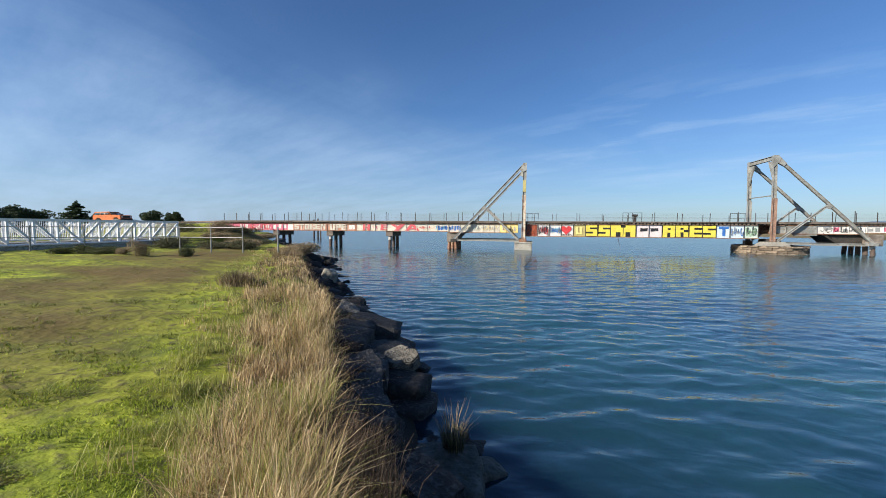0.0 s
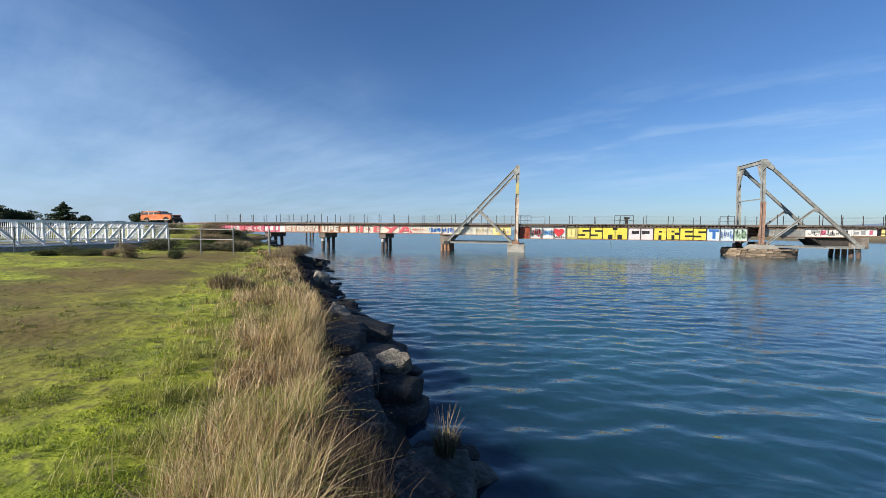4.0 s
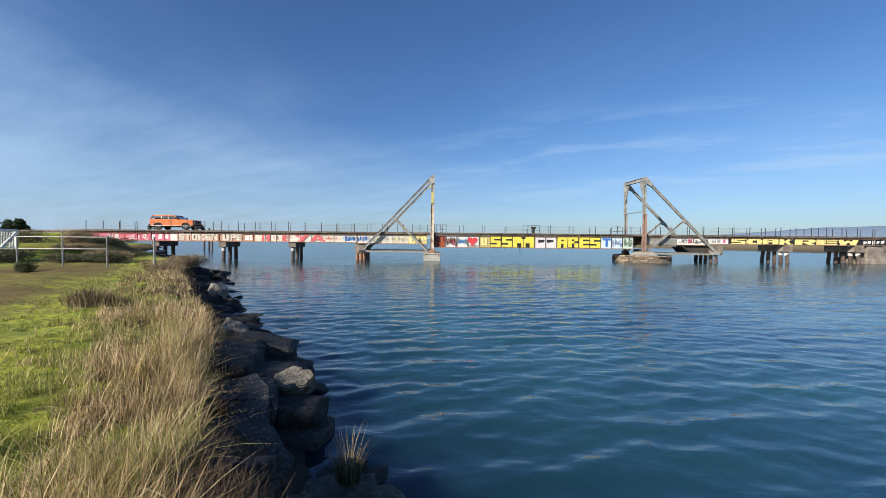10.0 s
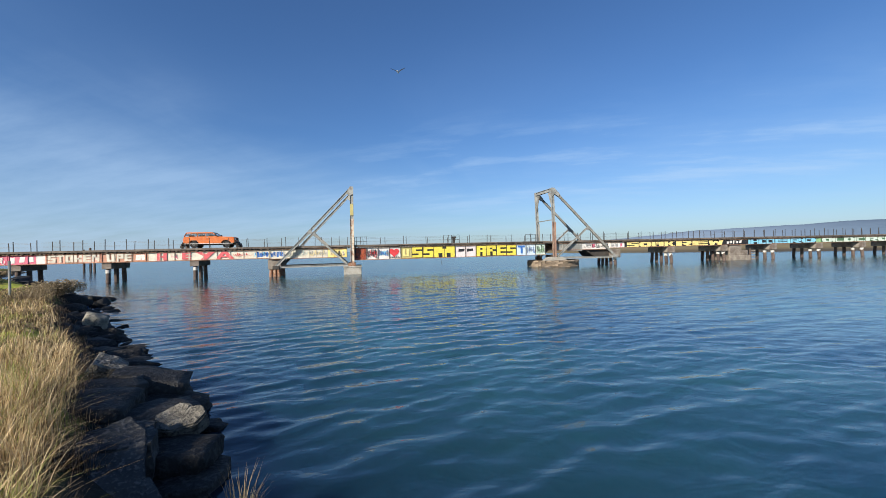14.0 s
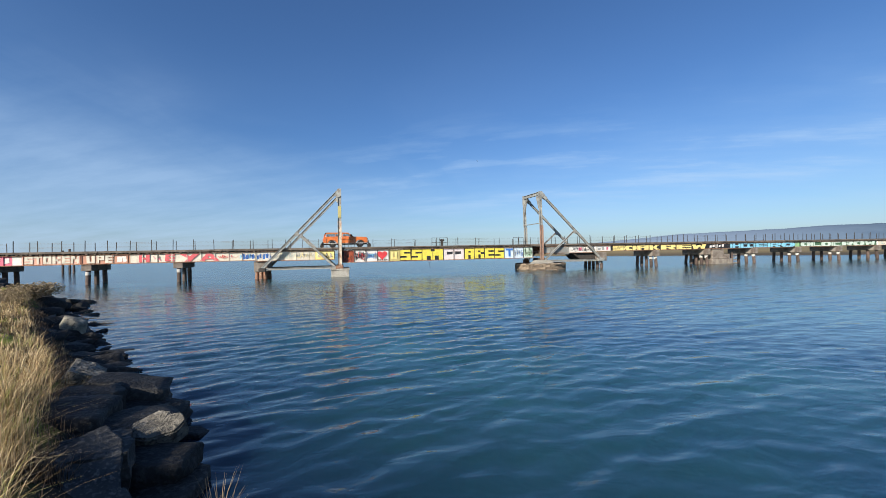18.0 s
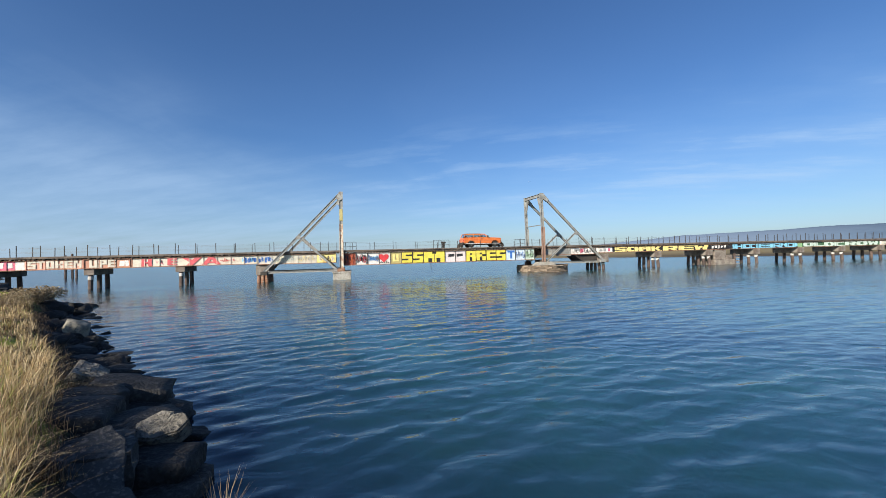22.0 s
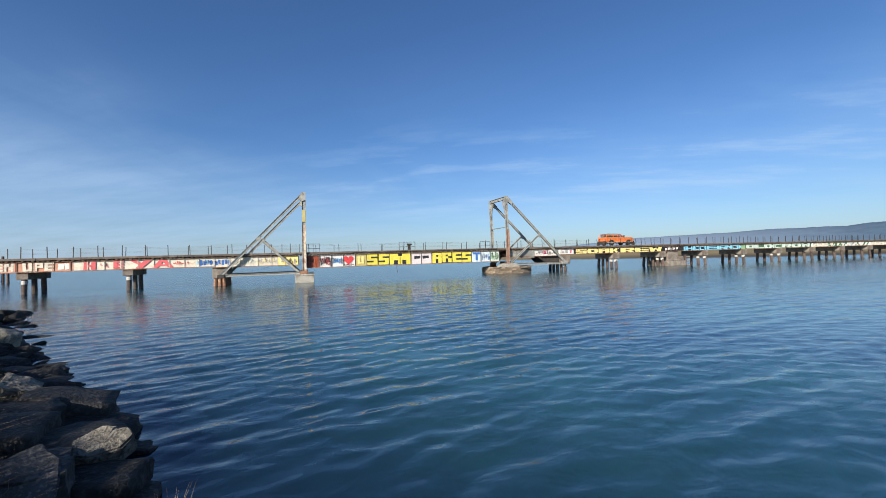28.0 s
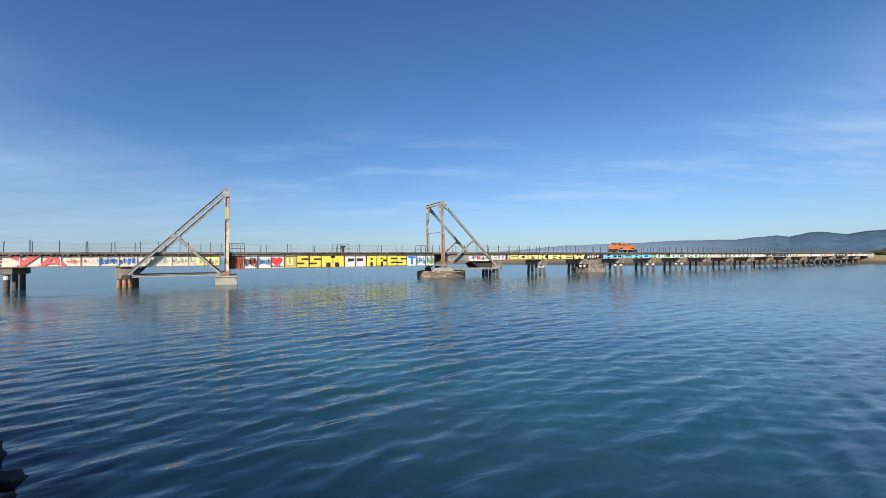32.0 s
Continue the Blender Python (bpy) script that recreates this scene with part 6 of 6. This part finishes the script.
def dry_grass():
    rng = random.Random(8)
    ry, rx = zip(*GRASS_R)
    ly, lx = zip(*GRASS_L)
    cand = []
    for _ in range(3500):
        y = 1.0 + 28 * rng.random() ** 2.4
        a, b = float(np.interp(y, ly, lx)), float(np.interp(y, ry, rx))
        x = b - (b - a) * abs(rng.gauss(0, 0.60)) + 0.03
        if x < a - 0.5 or math.hypot(x + 0.2, y + 0.2) < 1.5:
            continue
        gap = noise.noise((x * 1.9, y * 1.9, 3.0))
        if gap < -0.10:
            continue
        cand.append((x, y, (x - a) / (b - a)))
    pz = height(np.array([c[0] for c in cand]), np.array([c[1] for c in cand]))
    dry, olive, thatch = [], [], []
    for (px, py, k), z in zip(cand, pz):
        d = math.hypot(px, py)
        n = rng.randint(18, 36) if d < 12 else 20
        k = max(0.0, min(k, 1.0))
        tall = rng.uniform(0.16, 0.72) * (0.5 + 0.55 * k) * (1 - 0.45 * min(1, d / 18))
        tone = noise.noise((px * 0.8, py * 0.8, 9.0)) + 0.5 * (0.5 - k)
        lean_a = rng.uniform(0, 6.3) if rng.random() < 0.8 else rng.gauss(0.1, 0.5)
        for _ in range(n):
            a = rng.gauss(lean_a, 0.8) if rng.random() < 0.45 else rng.uniform(0, 6.3)
            r = 0.13 * math.sqrt(rng.random())
            b = rng.uniform(0, 6.3)
            spot = (px + r * math.cos(b), py + r * math.sin(b), z - 0.03, tall * rng.uniform(0.35, 1.15), 0.0017 * rng.uniform(0.5, 1.7) * (1 + d / 5), a, rng.choice((0.2, 0.4, 0.7, 1.3)) * rng.uniform(0.5, 1.2))
            (olive if rng.random() < 0.26 + 0.9 * tone + (0.45 if k < 0.3 else 0) else dry).append(spot)
        for _ in range(9 if k > 0.35 else 0):
            thatch.append((px + rng.gauss(0, 0.14), py + rng.gauss(0, 0.14), z - 0.02, rng.uniform(0.08, 0.24), 0.004 * (1 + d / 8), rng.uniform(0, 6.3), rng.uniform(0.4, 1.3)))
    # long stalks arching out over the rocks
    for _ in range(190):
        y = 1.6 + 9 * rng.random() ** 1.5
        x = float(np.interp(y, ry, rx)) - rng.uniform(-0.04, 0.40)
        z, d, way = gz(x, y), math.hypot(x, y), rng.gauss(0.3, 0.9)
        for _ in range(rng.randint(2, 6)):
            dry.append((x + rng.gauss(0, 0.05), y + rng.gauss(0, 0.05), z - 0.03, rng.uniform(0.30, 0.66) * (1 - 0.03 * d), 0.0016 * rng.uniform(0.7, 1.6) * (1 + d / 5), way + rng.gauss(0, 0.45), rng.uniform(0.2, 0.95)))
    tagged(new("dry_grass", blade_field("dry_grass", rng, dry, "dry", 4)), "tall straw-coloured dry grass along the bank", "grass", kind="stuff")
    tagged(new("olive_grass", blade_field("olive_grass", rng, olive, "lush", 4)), "olive green grass among the dry stalks", "grass", kind="stuff")
    tagged(new("thatch", blade_field("thatch", rng, thatch, "dead", 2)), "brown matted thatch under the dry grass", "grass", kind="stuff")
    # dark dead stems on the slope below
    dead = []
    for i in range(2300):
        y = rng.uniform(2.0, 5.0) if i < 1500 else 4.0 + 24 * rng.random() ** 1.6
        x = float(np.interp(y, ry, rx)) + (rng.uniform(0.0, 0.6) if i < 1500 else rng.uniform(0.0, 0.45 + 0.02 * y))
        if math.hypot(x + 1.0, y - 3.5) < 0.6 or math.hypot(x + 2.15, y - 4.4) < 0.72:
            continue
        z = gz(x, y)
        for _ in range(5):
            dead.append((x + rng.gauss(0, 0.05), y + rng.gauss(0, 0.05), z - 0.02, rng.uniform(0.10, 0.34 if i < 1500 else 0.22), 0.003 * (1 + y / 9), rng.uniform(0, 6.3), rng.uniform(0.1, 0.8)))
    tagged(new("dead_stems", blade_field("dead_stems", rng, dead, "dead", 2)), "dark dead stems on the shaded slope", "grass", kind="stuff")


dry_grass()


def turf():
    rng = random.Random(9)
    n = 170000
    ang, dist = np.radians(-80 + 84 * np.random.rand(n)), 0.9 + 9.5 * np.random.rand(n) ** 1.25
    xs, ys = -0.3 + dist * np.sin(ang), -0.3 + dist * np.cos(ang)
    dd, z = inside_distance(xs, ys, MAIN), height(xs, ys)
    inland = -0.855 * xs - 0.52 * ys
    keep = (dd > 1.9) & (np.random.rand(n) > (dist - 5.0) / 5.0) & (np.random.rand(n) > 0.9 * smooth((inland - 2.0) / 1.6))
    spots = []
    for x, y, h, d in zip(xs[keep], ys[keep], z[keep], dist[keep]):
        lump = noise.noise((x * 2.3, y * 2.3, 1.0)) + 0.5 * noise.noise((x * 6.1, y * 6.1, 4.0))
        tall = 0.014 + 0.036 * max(0.0, lump + 0.35)
        spots.append((x, y, h - 0.008, tall * rng.uniform(0.6, 1.3), 0.0026 * (1 + d / 4), rng.uniform(0, 6.3), rng.uniform(0.2, 1.2)))
    ob = new("turf", blade_field("turf", rng, spots, "green", 2))
    tagged(ob, "short bright green turf near the bank", "grass", kind="stuff")
    # longer olive tufts in patches
    n = 60000
    ang, dist = np.radians(-80 + 84 * np.random.rand(n)), 1.2 + 11 * np.random.rand(n) ** 1.3
    xs, ys = -0.3 + dist * np.sin(ang), -0.3 + dist * np.cos(ang)
    dd, z = inside_distance(xs, ys, MAIN), height(xs, ys)
    keep = dd > 2.0
    spots = []
    for x, y, h, d in zip(xs[keep], ys[keep], z[keep], dist[keep]):
        lump = noise.noise((x * 1.1, y * 1.4, 33.0)) + 0.7 * noise.noise((x * 3.3, y * 3.9, 8.0))
        if lump < 0.22:
            continue
        a = 6.3 * noise.noise((x * 3, y * 3, 2.0)) + rng.uniform(-1.2, 1.2)
        spots.append((x, y, h - 0.01, (0.035 + 0.10 * min(lump, 0.7)) * rng.uniform(0.5, 1.2), 0.0024 * (1 + d / 4), a, rng.uniform(0.4, 1.6)))
    tagged(new("grass_tufts", blade_field("grass_tufts", rng, spots, "tuft", 3)), "longer dark olive tufts in the turf", "grass", kind="stuff")
    # coarser worn turf further in
    n = 120000
    ang, dist = np.radians(-75 + 62 * np.random.rand(n)), 4.0 + 24 * np.random.rand(n) ** 1.5
    xs, ys = dist * np.sin(ang), dist * np.cos(ang)
    dd, z = inside_distance(xs, ys, MAIN), height(xs, ys)
    keep = dd > 2.4
    spots = []
    for x, y, h, d in zip(xs[keep], ys[keep], z[keep], dist[keep]):
        lump = noise.noise((x * 0.9, y * 1.5, 21.0)) + 0.6 * noise.noise((x * 2.6, y * 3.4, 14.0))
        if lump < 0.05:
            continue
        spots.append((x, y, h - 0.01, (0.012 + 0.035 * min(lump, 0.8)) * rng.uniform(0.5, 1.2), 0.004 * (1 + d / 4), rng.uniform(0, 6.3), rng.uniform(0.5, 1.6)))
    ob = new("worn_turf", blade_field("worn_turf", rng, spots, "worn", 2))
    tagged(ob, "worn olive brown turf tussocks", "grass", kind="stuff")


turf()


def sedge():
    rng = random.Random(12)
    s = thing("sedge_tuft", "small green-brown sedge tuft growing between rocks", "plant", at=(-1.02, 4.08, 0.33))
    part("leaves", tuft_mesh("leaves", rng, 46, 0.11, 0.66, 0.6, 0.0045, "straw", 3), None, s)
    part("base_leaves", tuft_mesh("base_leaves", rng, 140, 0.13, 0.36, 0.6, 0.007, "scrub", 3), None, s)


sedge()


# ---- moving things ----
def road_rail_truck():
    t = thing("rail_truck", "orange old estate truck on steel rail wheels", "truck", at=(0, MID, TOP + 0.37))
    z = 0.0
    zb = 0.56
    body = prism([(-2.72, zb + 0.05), (-2.70, zb + 0.62), (-2.58, zb + 0.78), (0.62, zb + 0.80), (1.25, zb + 0.76), (2.50, zb + 0.70), (2.66, zb + 0.62), (2.70, zb + 0.05), (2.35, zb - 0.05), (2.2, zb + 0.15), (2.0, zb + 0.32), (1.55, zb + 0.32), (1.35, zb + 0.15),
                      (1.2, zb - 0.08), (-1.05, zb - 0.08), (-1.2, zb + 0.15), (-1.4, zb + 0.32), (-1.85, zb + 0.32), (-2.05, zb + 0.15), (-2.2, zb - 0.02)], -0.97, 0.97)
    bmesh.ops.bevel(body, geom=[e for e in body.edges if abs(e.verts[0].co.y) > 0.9 and abs(e.verts[0].co.y - e.verts[1].co.y) < 0.01], offset=0.04, segments=2, affect="EDGES")
    part("body", body, "t_orange", t, "faded orange body")
    pillars = ((-2.62, -2.42, 0.10), (-1.27, -1.27, 0.09), (-0.37, -0.37, 0.09), (0.90, 0.28, 0.09))
    for s in (-1, 1):
        for x0, x1, w in pillars:
            part("pillar", beam((x0, s * 0.92, zb + 0.76), (x1, s * 0.775, zb + 1.235), 0.05, w), "t_orange", t)
        part("roof_side", beam((-2.45, s * 0.79, zb + 1.200), (0.32, s * 0.79, zb + 1.200), 0.06, 0.08), "t_orange", t)
    for x in (-1.9, -0.75, 0.2):
        part("seat", prism([(x - 0.3, zb + 0.3), (x + 0.25, zb + 0.3), (x + 0.25, zb + 0.55), (x - 0.1, zb + 0.55), (x - 0.22, zb + 1.02), (x - 0.36, zb + 1.02)], -0.7, 0.7), "dark", t)
    part("dashboard", cube(0.62, 0.92, -0.85, 0.85, zb + 0.7, zb + 0.84, 0.02), "dark", t)
    part("roof", cube(-2.45, 0.32, -0.8, 0.8, zb + 1.215, zb + 1.285, 0.03), "t_orange", t)
    def side(x, zz):
        k = (zz - zb - 0.77) / 0.55
        return 0.93 - 0.15 * k
    for s in (-1, 1):
        for a, b, c, d in ((-2.40, -1.32, -2.28, -1.32), (-1.22, -0.42, -1.22, -0.42), (-0.32, 0.72, -0.32, 0.28)):
            bm = bmesh.new()
            q = []
            for x, zz in ((a, zb + 0.86), (b, zb + 0.86), (d, zb + 1.145), (c, zb + 1.145)):
                q.append(bm.verts.new((x, s * (side(x, zz) + 0.012), zz)))
            bm.faces.new(q if s < 0 else q[::-1])
            r = bmesh.ops.extrude_face_region(bm, geom=list(bm.faces))
            for v in r["geom"]:
                if isinstance(v, bmesh.types.BMVert):
                    v.co.y -= s * 0.03
            bmesh.ops.recalc_face_normals(bm, faces=bm.faces)
            part("side_window", bm, "t_glass", t)
        part("trim_strip", cube(-2.6, 2.5, s * 0.985 - 0.012, s * 0.985 + 0.012, zb - 0.07, zb - 0.02), "t_white", t, "pale lower trim")
        part("door_handle", cube(-0.25, -0.1, s * 0.985 - 0.02, s * 0.985 + 0.02, zb + 0.62, zb + 0.66), "t_chrome", t)
        part("mirror", cube(0.62, 0.78, s * 1.08 - 0.09, s * 1.08 + 0.09, zb + 0.85, zb + 1.03, 0.02), "dark", t)
        part("headlight", tube((2.66, s * 0.72, zb + 0.42), (2.73, s * 0.72, zb + 0.42), 0.11, sides=14), "t_chrome", t)
        part("tail_light", cube(-2.76, -2.70, s * 0.86 - 0.05, s * 0.86 + 0.05, zb + 0.25, zb + 0.5), "p_red", t)
    def pane(pts, name):
        bm = bmesh.new()
        bm.faces.new([bm.verts.new(p) for p in pts])
        bmesh.ops.solidify(bm, geom=list(bm.faces), thickness=0.02)
        part(name, bm, "t_glass", t)
    pane([(0.93, -0.84, zb + 0.84), (0.93, 0.84, zb + 0.84), (0.36, 0.72, zb + 1.175), (0.36, -0.72, zb + 1.175)], "windscreen")
    pane([(-2.63, 0.8, zb + 0.88), (-2.63, -0.8, zb + 0.88), (-2.46, -0.7, zb + 1.155), (-2.46, 0.7, zb + 1.155)], "rear_window")
    part("grille", cube(2.66, 2.72, -0.6, 0.6, zb + 0.28, zb + 0.56), "dark", t, "dark grille")
    part("bumper", cube(2.68, 2.84, -0.97, 0.97, zb - 0.04, zb + 0.16, 0.03), "dark", t, "black front bumper")
    part("bumper", cube(-2.86, -2.70, -0.97, 0.97, zb - 0.04, zb + 0.14, 0.03), "dark", t, "black rear bumper")
    for s in (-1, 1):
        part("roof_rail", cube(-2.2, -0.3, s * 0.62 - 0.02, s * 0.62 + 0.02, zb + 1.325, zb + 1.355), "t_chrome", t)
        for x in (-2.1, -0.4):
            part("rail_foot", cube(x - 0.03, x + 0.03, s * 0.62 - 0.02, s * 0.62 + 0.02, zb + 1.275, zb + 1.335), "t_chrome", t)
    part("underframe", cube(-2.5, 2.5, -0.55, 0.55, zb - 0.22, zb - 0.03), "dark", t)
    wheels = []
    for x in (-1.62, 1.78):
        for s in (-1, 1):
            w = part("wheel", tube((0, -0.11, 0), (0, 0.11, 0), 0.41, sides=22), "t_tyre", t, "black tyre", at=(x, s * 0.84, 0.415))
            part("rim", tube((0, s * 0.06, 0), (0, s * 0.125, 0), 0.19, 0.17, 16), "t_rim", w)
            for k in range(5):
                a = 2 * math.pi * k / 5
                part("spoke", beam((0.02 * math.cos(a), s * 0.13, 0.02 * math.sin(a)), (0.18 * math.cos(a), s * 0.13, 0.18 * math.sin(a)), 0.05, 0.03), "dark", w)
            wheels.append((w, x, s * 0.84, 0.415, 0.41))
    for x in (-2.92, 2.94):
        part("rail_gear_axle", tube((x, -0.85, 0.2), (x, 0.85, 0.2), 0.06, sides=10), "dark", t)
        for s in (-1, 1):
            w = part("guide_wheel", tube((0, -0.06, 0), (0, 0.06, 0), 0.19, sides=18), "dark", t, "small dark steel guide wheel", at=(x, s * 0.75, 0.19))
            part("flange", tube((0, -s * 0.08, 0), (0, -s * 0.06, 0), 0.215, sides=18), "rail", w)
            wheels.append((w, x, s * 0.75, 0.19, 0.19))
            part("gear_arm", beam((x, s * 0.55, 0.22), (x - math.copysign(0.5, x), s * 0.5, zb - 0.02), 0.08, 0.08), "dark", t)
        part("gear_beam", cube(x - 0.09, x + 0.09, -0.9, 0.9, 0.32, 0.52, 0.02), "dark", t)
        part("gear_plate", cube(min(x, x - math.copysign(0.4, x)), max(x, x - math.copysign(0.4, x)), -0.55, 0.55, 0.34, 0.42), "dark", t)
    return t, wheels


M["t_orange"] = surf("faded orange car paint", (0.52, 0.115, 0.025), (0.66, 0.185, 0.045), 2.2, 0.38, 0.0, 0.0, (0.60, 0.20, 0.07), 9)
M["t_glass"] = surf("tinted car glass", (0.55, 0.60, 0.62), (0.62, 0.66, 0.68), 1, 0.03, 0.0)
M["t_glass"].node_tree.nodes["Principled BSDF"].inputs["Transmission Weight"].default_value = 0.9
M["t_glass"].node_tree.nodes["Principled BSDF"].inputs["IOR"].default_value = 1.05
M["t_white"] = surf("pale trim", (0.6, 0.58, 0.54), (0.7, 0.68, 0.65), 2, 0.5, 0.0)
M["t_chrome"] = surf("dull chrome", (0.5, 0.5, 0.5), (0.62, 0.62, 0.61), 3, 0.3, 0.0, 0.9)
M["t_rim"] = surf("dull dark rim", (0.10, 0.10, 0.10), (0.20, 0.20, 0.19), 6, 0.5, 0.0, 0.6)
M["t_tyre"] = surf("tyre rubber", (0.012, 0.012, 0.012), (0.025, 0.025, 0.024), 5, 0.85, 0.2)
truck, truck_wheels = road_rail_truck()


def gull():
    g = thing("gull", "white and grey gull in flight", "bird")
    bm = bmesh.new()
    bmesh.ops.create_uvsphere(bm, u_segments=12, v_segments=8, radius=1)
    for v in bm.verts:
        v.co = (v.co.x * 0.075 * (1 - 0.3 * abs(v.co.y)), v.co.y * 0.25, v.co.z * 0.07)
    part("body", bm, "g_white", g)
    bm = bmesh.new()
    bmesh.ops.create_uvsphere(bm, u_segments=10, v_segments=6, radius=0.055, matrix=Matrix.Translation((0, 0.26, 0.02)))
    part("head", bm, "g_white", g)
    part("beak", tube((0, 0.30, 0.015), (0, 0.37, 0.0), 0.014, 0.003, 6), "p_gold", g)
    tail = bmesh.new()
    tail.faces.new([tail.verts.new(p) for p in ((-0.03, -0.2, 0), (0.03, -0.2, 0), (0.08, -0.4, 0), (-0.08, -0.4, 0))])
    bmesh.ops.solidify(tail, geom=list(tail.faces), thickness=0.012)
    part("tail", tail, "g_white", g)
    wings = []
    for s in (-1, 1):
        bm = bmesh.new()
        o = [(0, 0.13, 0), (0.30, 0.17, 0.05), (0.66, 0.02, 0.02), (0.45, -0.05, 0.03), (0.2, -0.07, 0.03), (0, -0.08, 0)]
        vs = [bm.verts.new((s * x, y, z)) for x, y, z in o]
        for a, b, c, d in ((0, 1, 4, 5), (1, 2, 3, 4)):
            bm.faces.new([vs[i] for i in ((a, b, c, d) if s < 0 else (d, c, b, a))])
        bmesh.ops.solidify(bm, geom=list(bm.faces), thickness=0.014)
        w = part("wing", bm, "g_grey", g, "grey wing with dark tip", at=(s * 0.05, 0.03, 0.03))
        tip = bmesh.new()
        q = [tip.verts.new((s * x, y, z + 0.01)) for x, y, z in ((0.52, 0.09, 0.035), (0.68, 0.02, 0.02), (0.54, -0.02, 0.028))]
        tip.faces.new(q if s > 0 else q[::-1])
        bmesh.ops.solidify(tip, geom=list(tip.faces), thickness=0.012)
        part("wing_tip", tip, "dark", w)
        wings.append((w, s))
    return g, wings


M["g_white"] = surf("white feathers", (0.7, 0.7, 0.7), (0.8, 0.8, 0.79), 8, 0.8, 0.0)
M["g_grey"] = surf("grey feathers", (0.20, 0.21, 0.22), (0.30, 0.31, 0.32), 8, 0.8, 0.0)
bird, bird_wings = gull()


def motions():
    # truck: seconds and place along the track
    run = [(0, -64.8), (3, -56.4), (6, -47.6), (7, -44.1), (9, -36.9), (12, -24.7), (13, -20.5), (14.5, -14.2), (16.5, -5.7), (19, 5.0), (21, 14.1), (23, 23.2), (25, 33.0), (28, 47.9), (30, 58.0), (32, 68.1)]
    walk(truck, [(t, pose(x, MID, TOP + 0.37 + min(0, x + 43) * FALL, 0, -1.4 if x < -43 else 0)) for t, x in run])
    ts, xs = zip(*run)
    for w, x, y, z, r in truck_wheels:
        rows, step = [], 0.1 if r > 0.3 else 1 / 30
        n = int(32 / step + 0.5)
        for i in range(n + 1):
            t = i * step
            p = float(np.interp(t, ts, xs))
            rows.append((t, pose(x, y, z, 0, math.degrees((p + 64.8) / r), 0)))
        walk(w, rows)
    # gull: over the eye from behind, then out across the bay
    way = [(0, -9, -116, 12), (10, -0.5, -11, 15.2), (12.6, 2.6, 17.4, 16.4), (13.0, 2.95, 22.3, 16.6), (13.4, 2.9, 26.4, 17.3), (13.8, 3.4, 30.7, 17.6), (14.2, 4.7, 35.0, 17.7), (16.5, 16.5, 59, 19.3), (22, 60, 120, 26), (32, 160, 240, 44)]
    walk(bird, [(t, pose(x, y, z, 4, 0, -8 if t < 14 else -26)) for t, x, y, z in way])
    for w, s in bird_wings:
        rows = [(0, pose(s * 0.05, 0.03, 0.03, 0, -s * 8, 0)), (12.5, pose(s * 0.05, 0.03, 0.03, 0, -s * 8, 0))]
        for i in range(30):
            t = 12.7 + 0.15 * i
            rows.append((t, pose(s * 0.05, 0.03, 0.03, 0, -s * (32 if i % 2 else -20), 0)))
        rows += [(18, pose(s * 0.05, 0.03, 0.03, 0, -s * 8, 0)), (32, pose(s * 0.05, 0.03, 0.03, 0, -s * 8, 0))]
        walk(w, rows)
    # the ripples drift with the wind
    walk(water, [(0, pose(-2.2, 1.3, 0.13)), (16, pose(0, 0, 0.13)), (32, pose(2.2, -1.3, 0.13))])


motions()
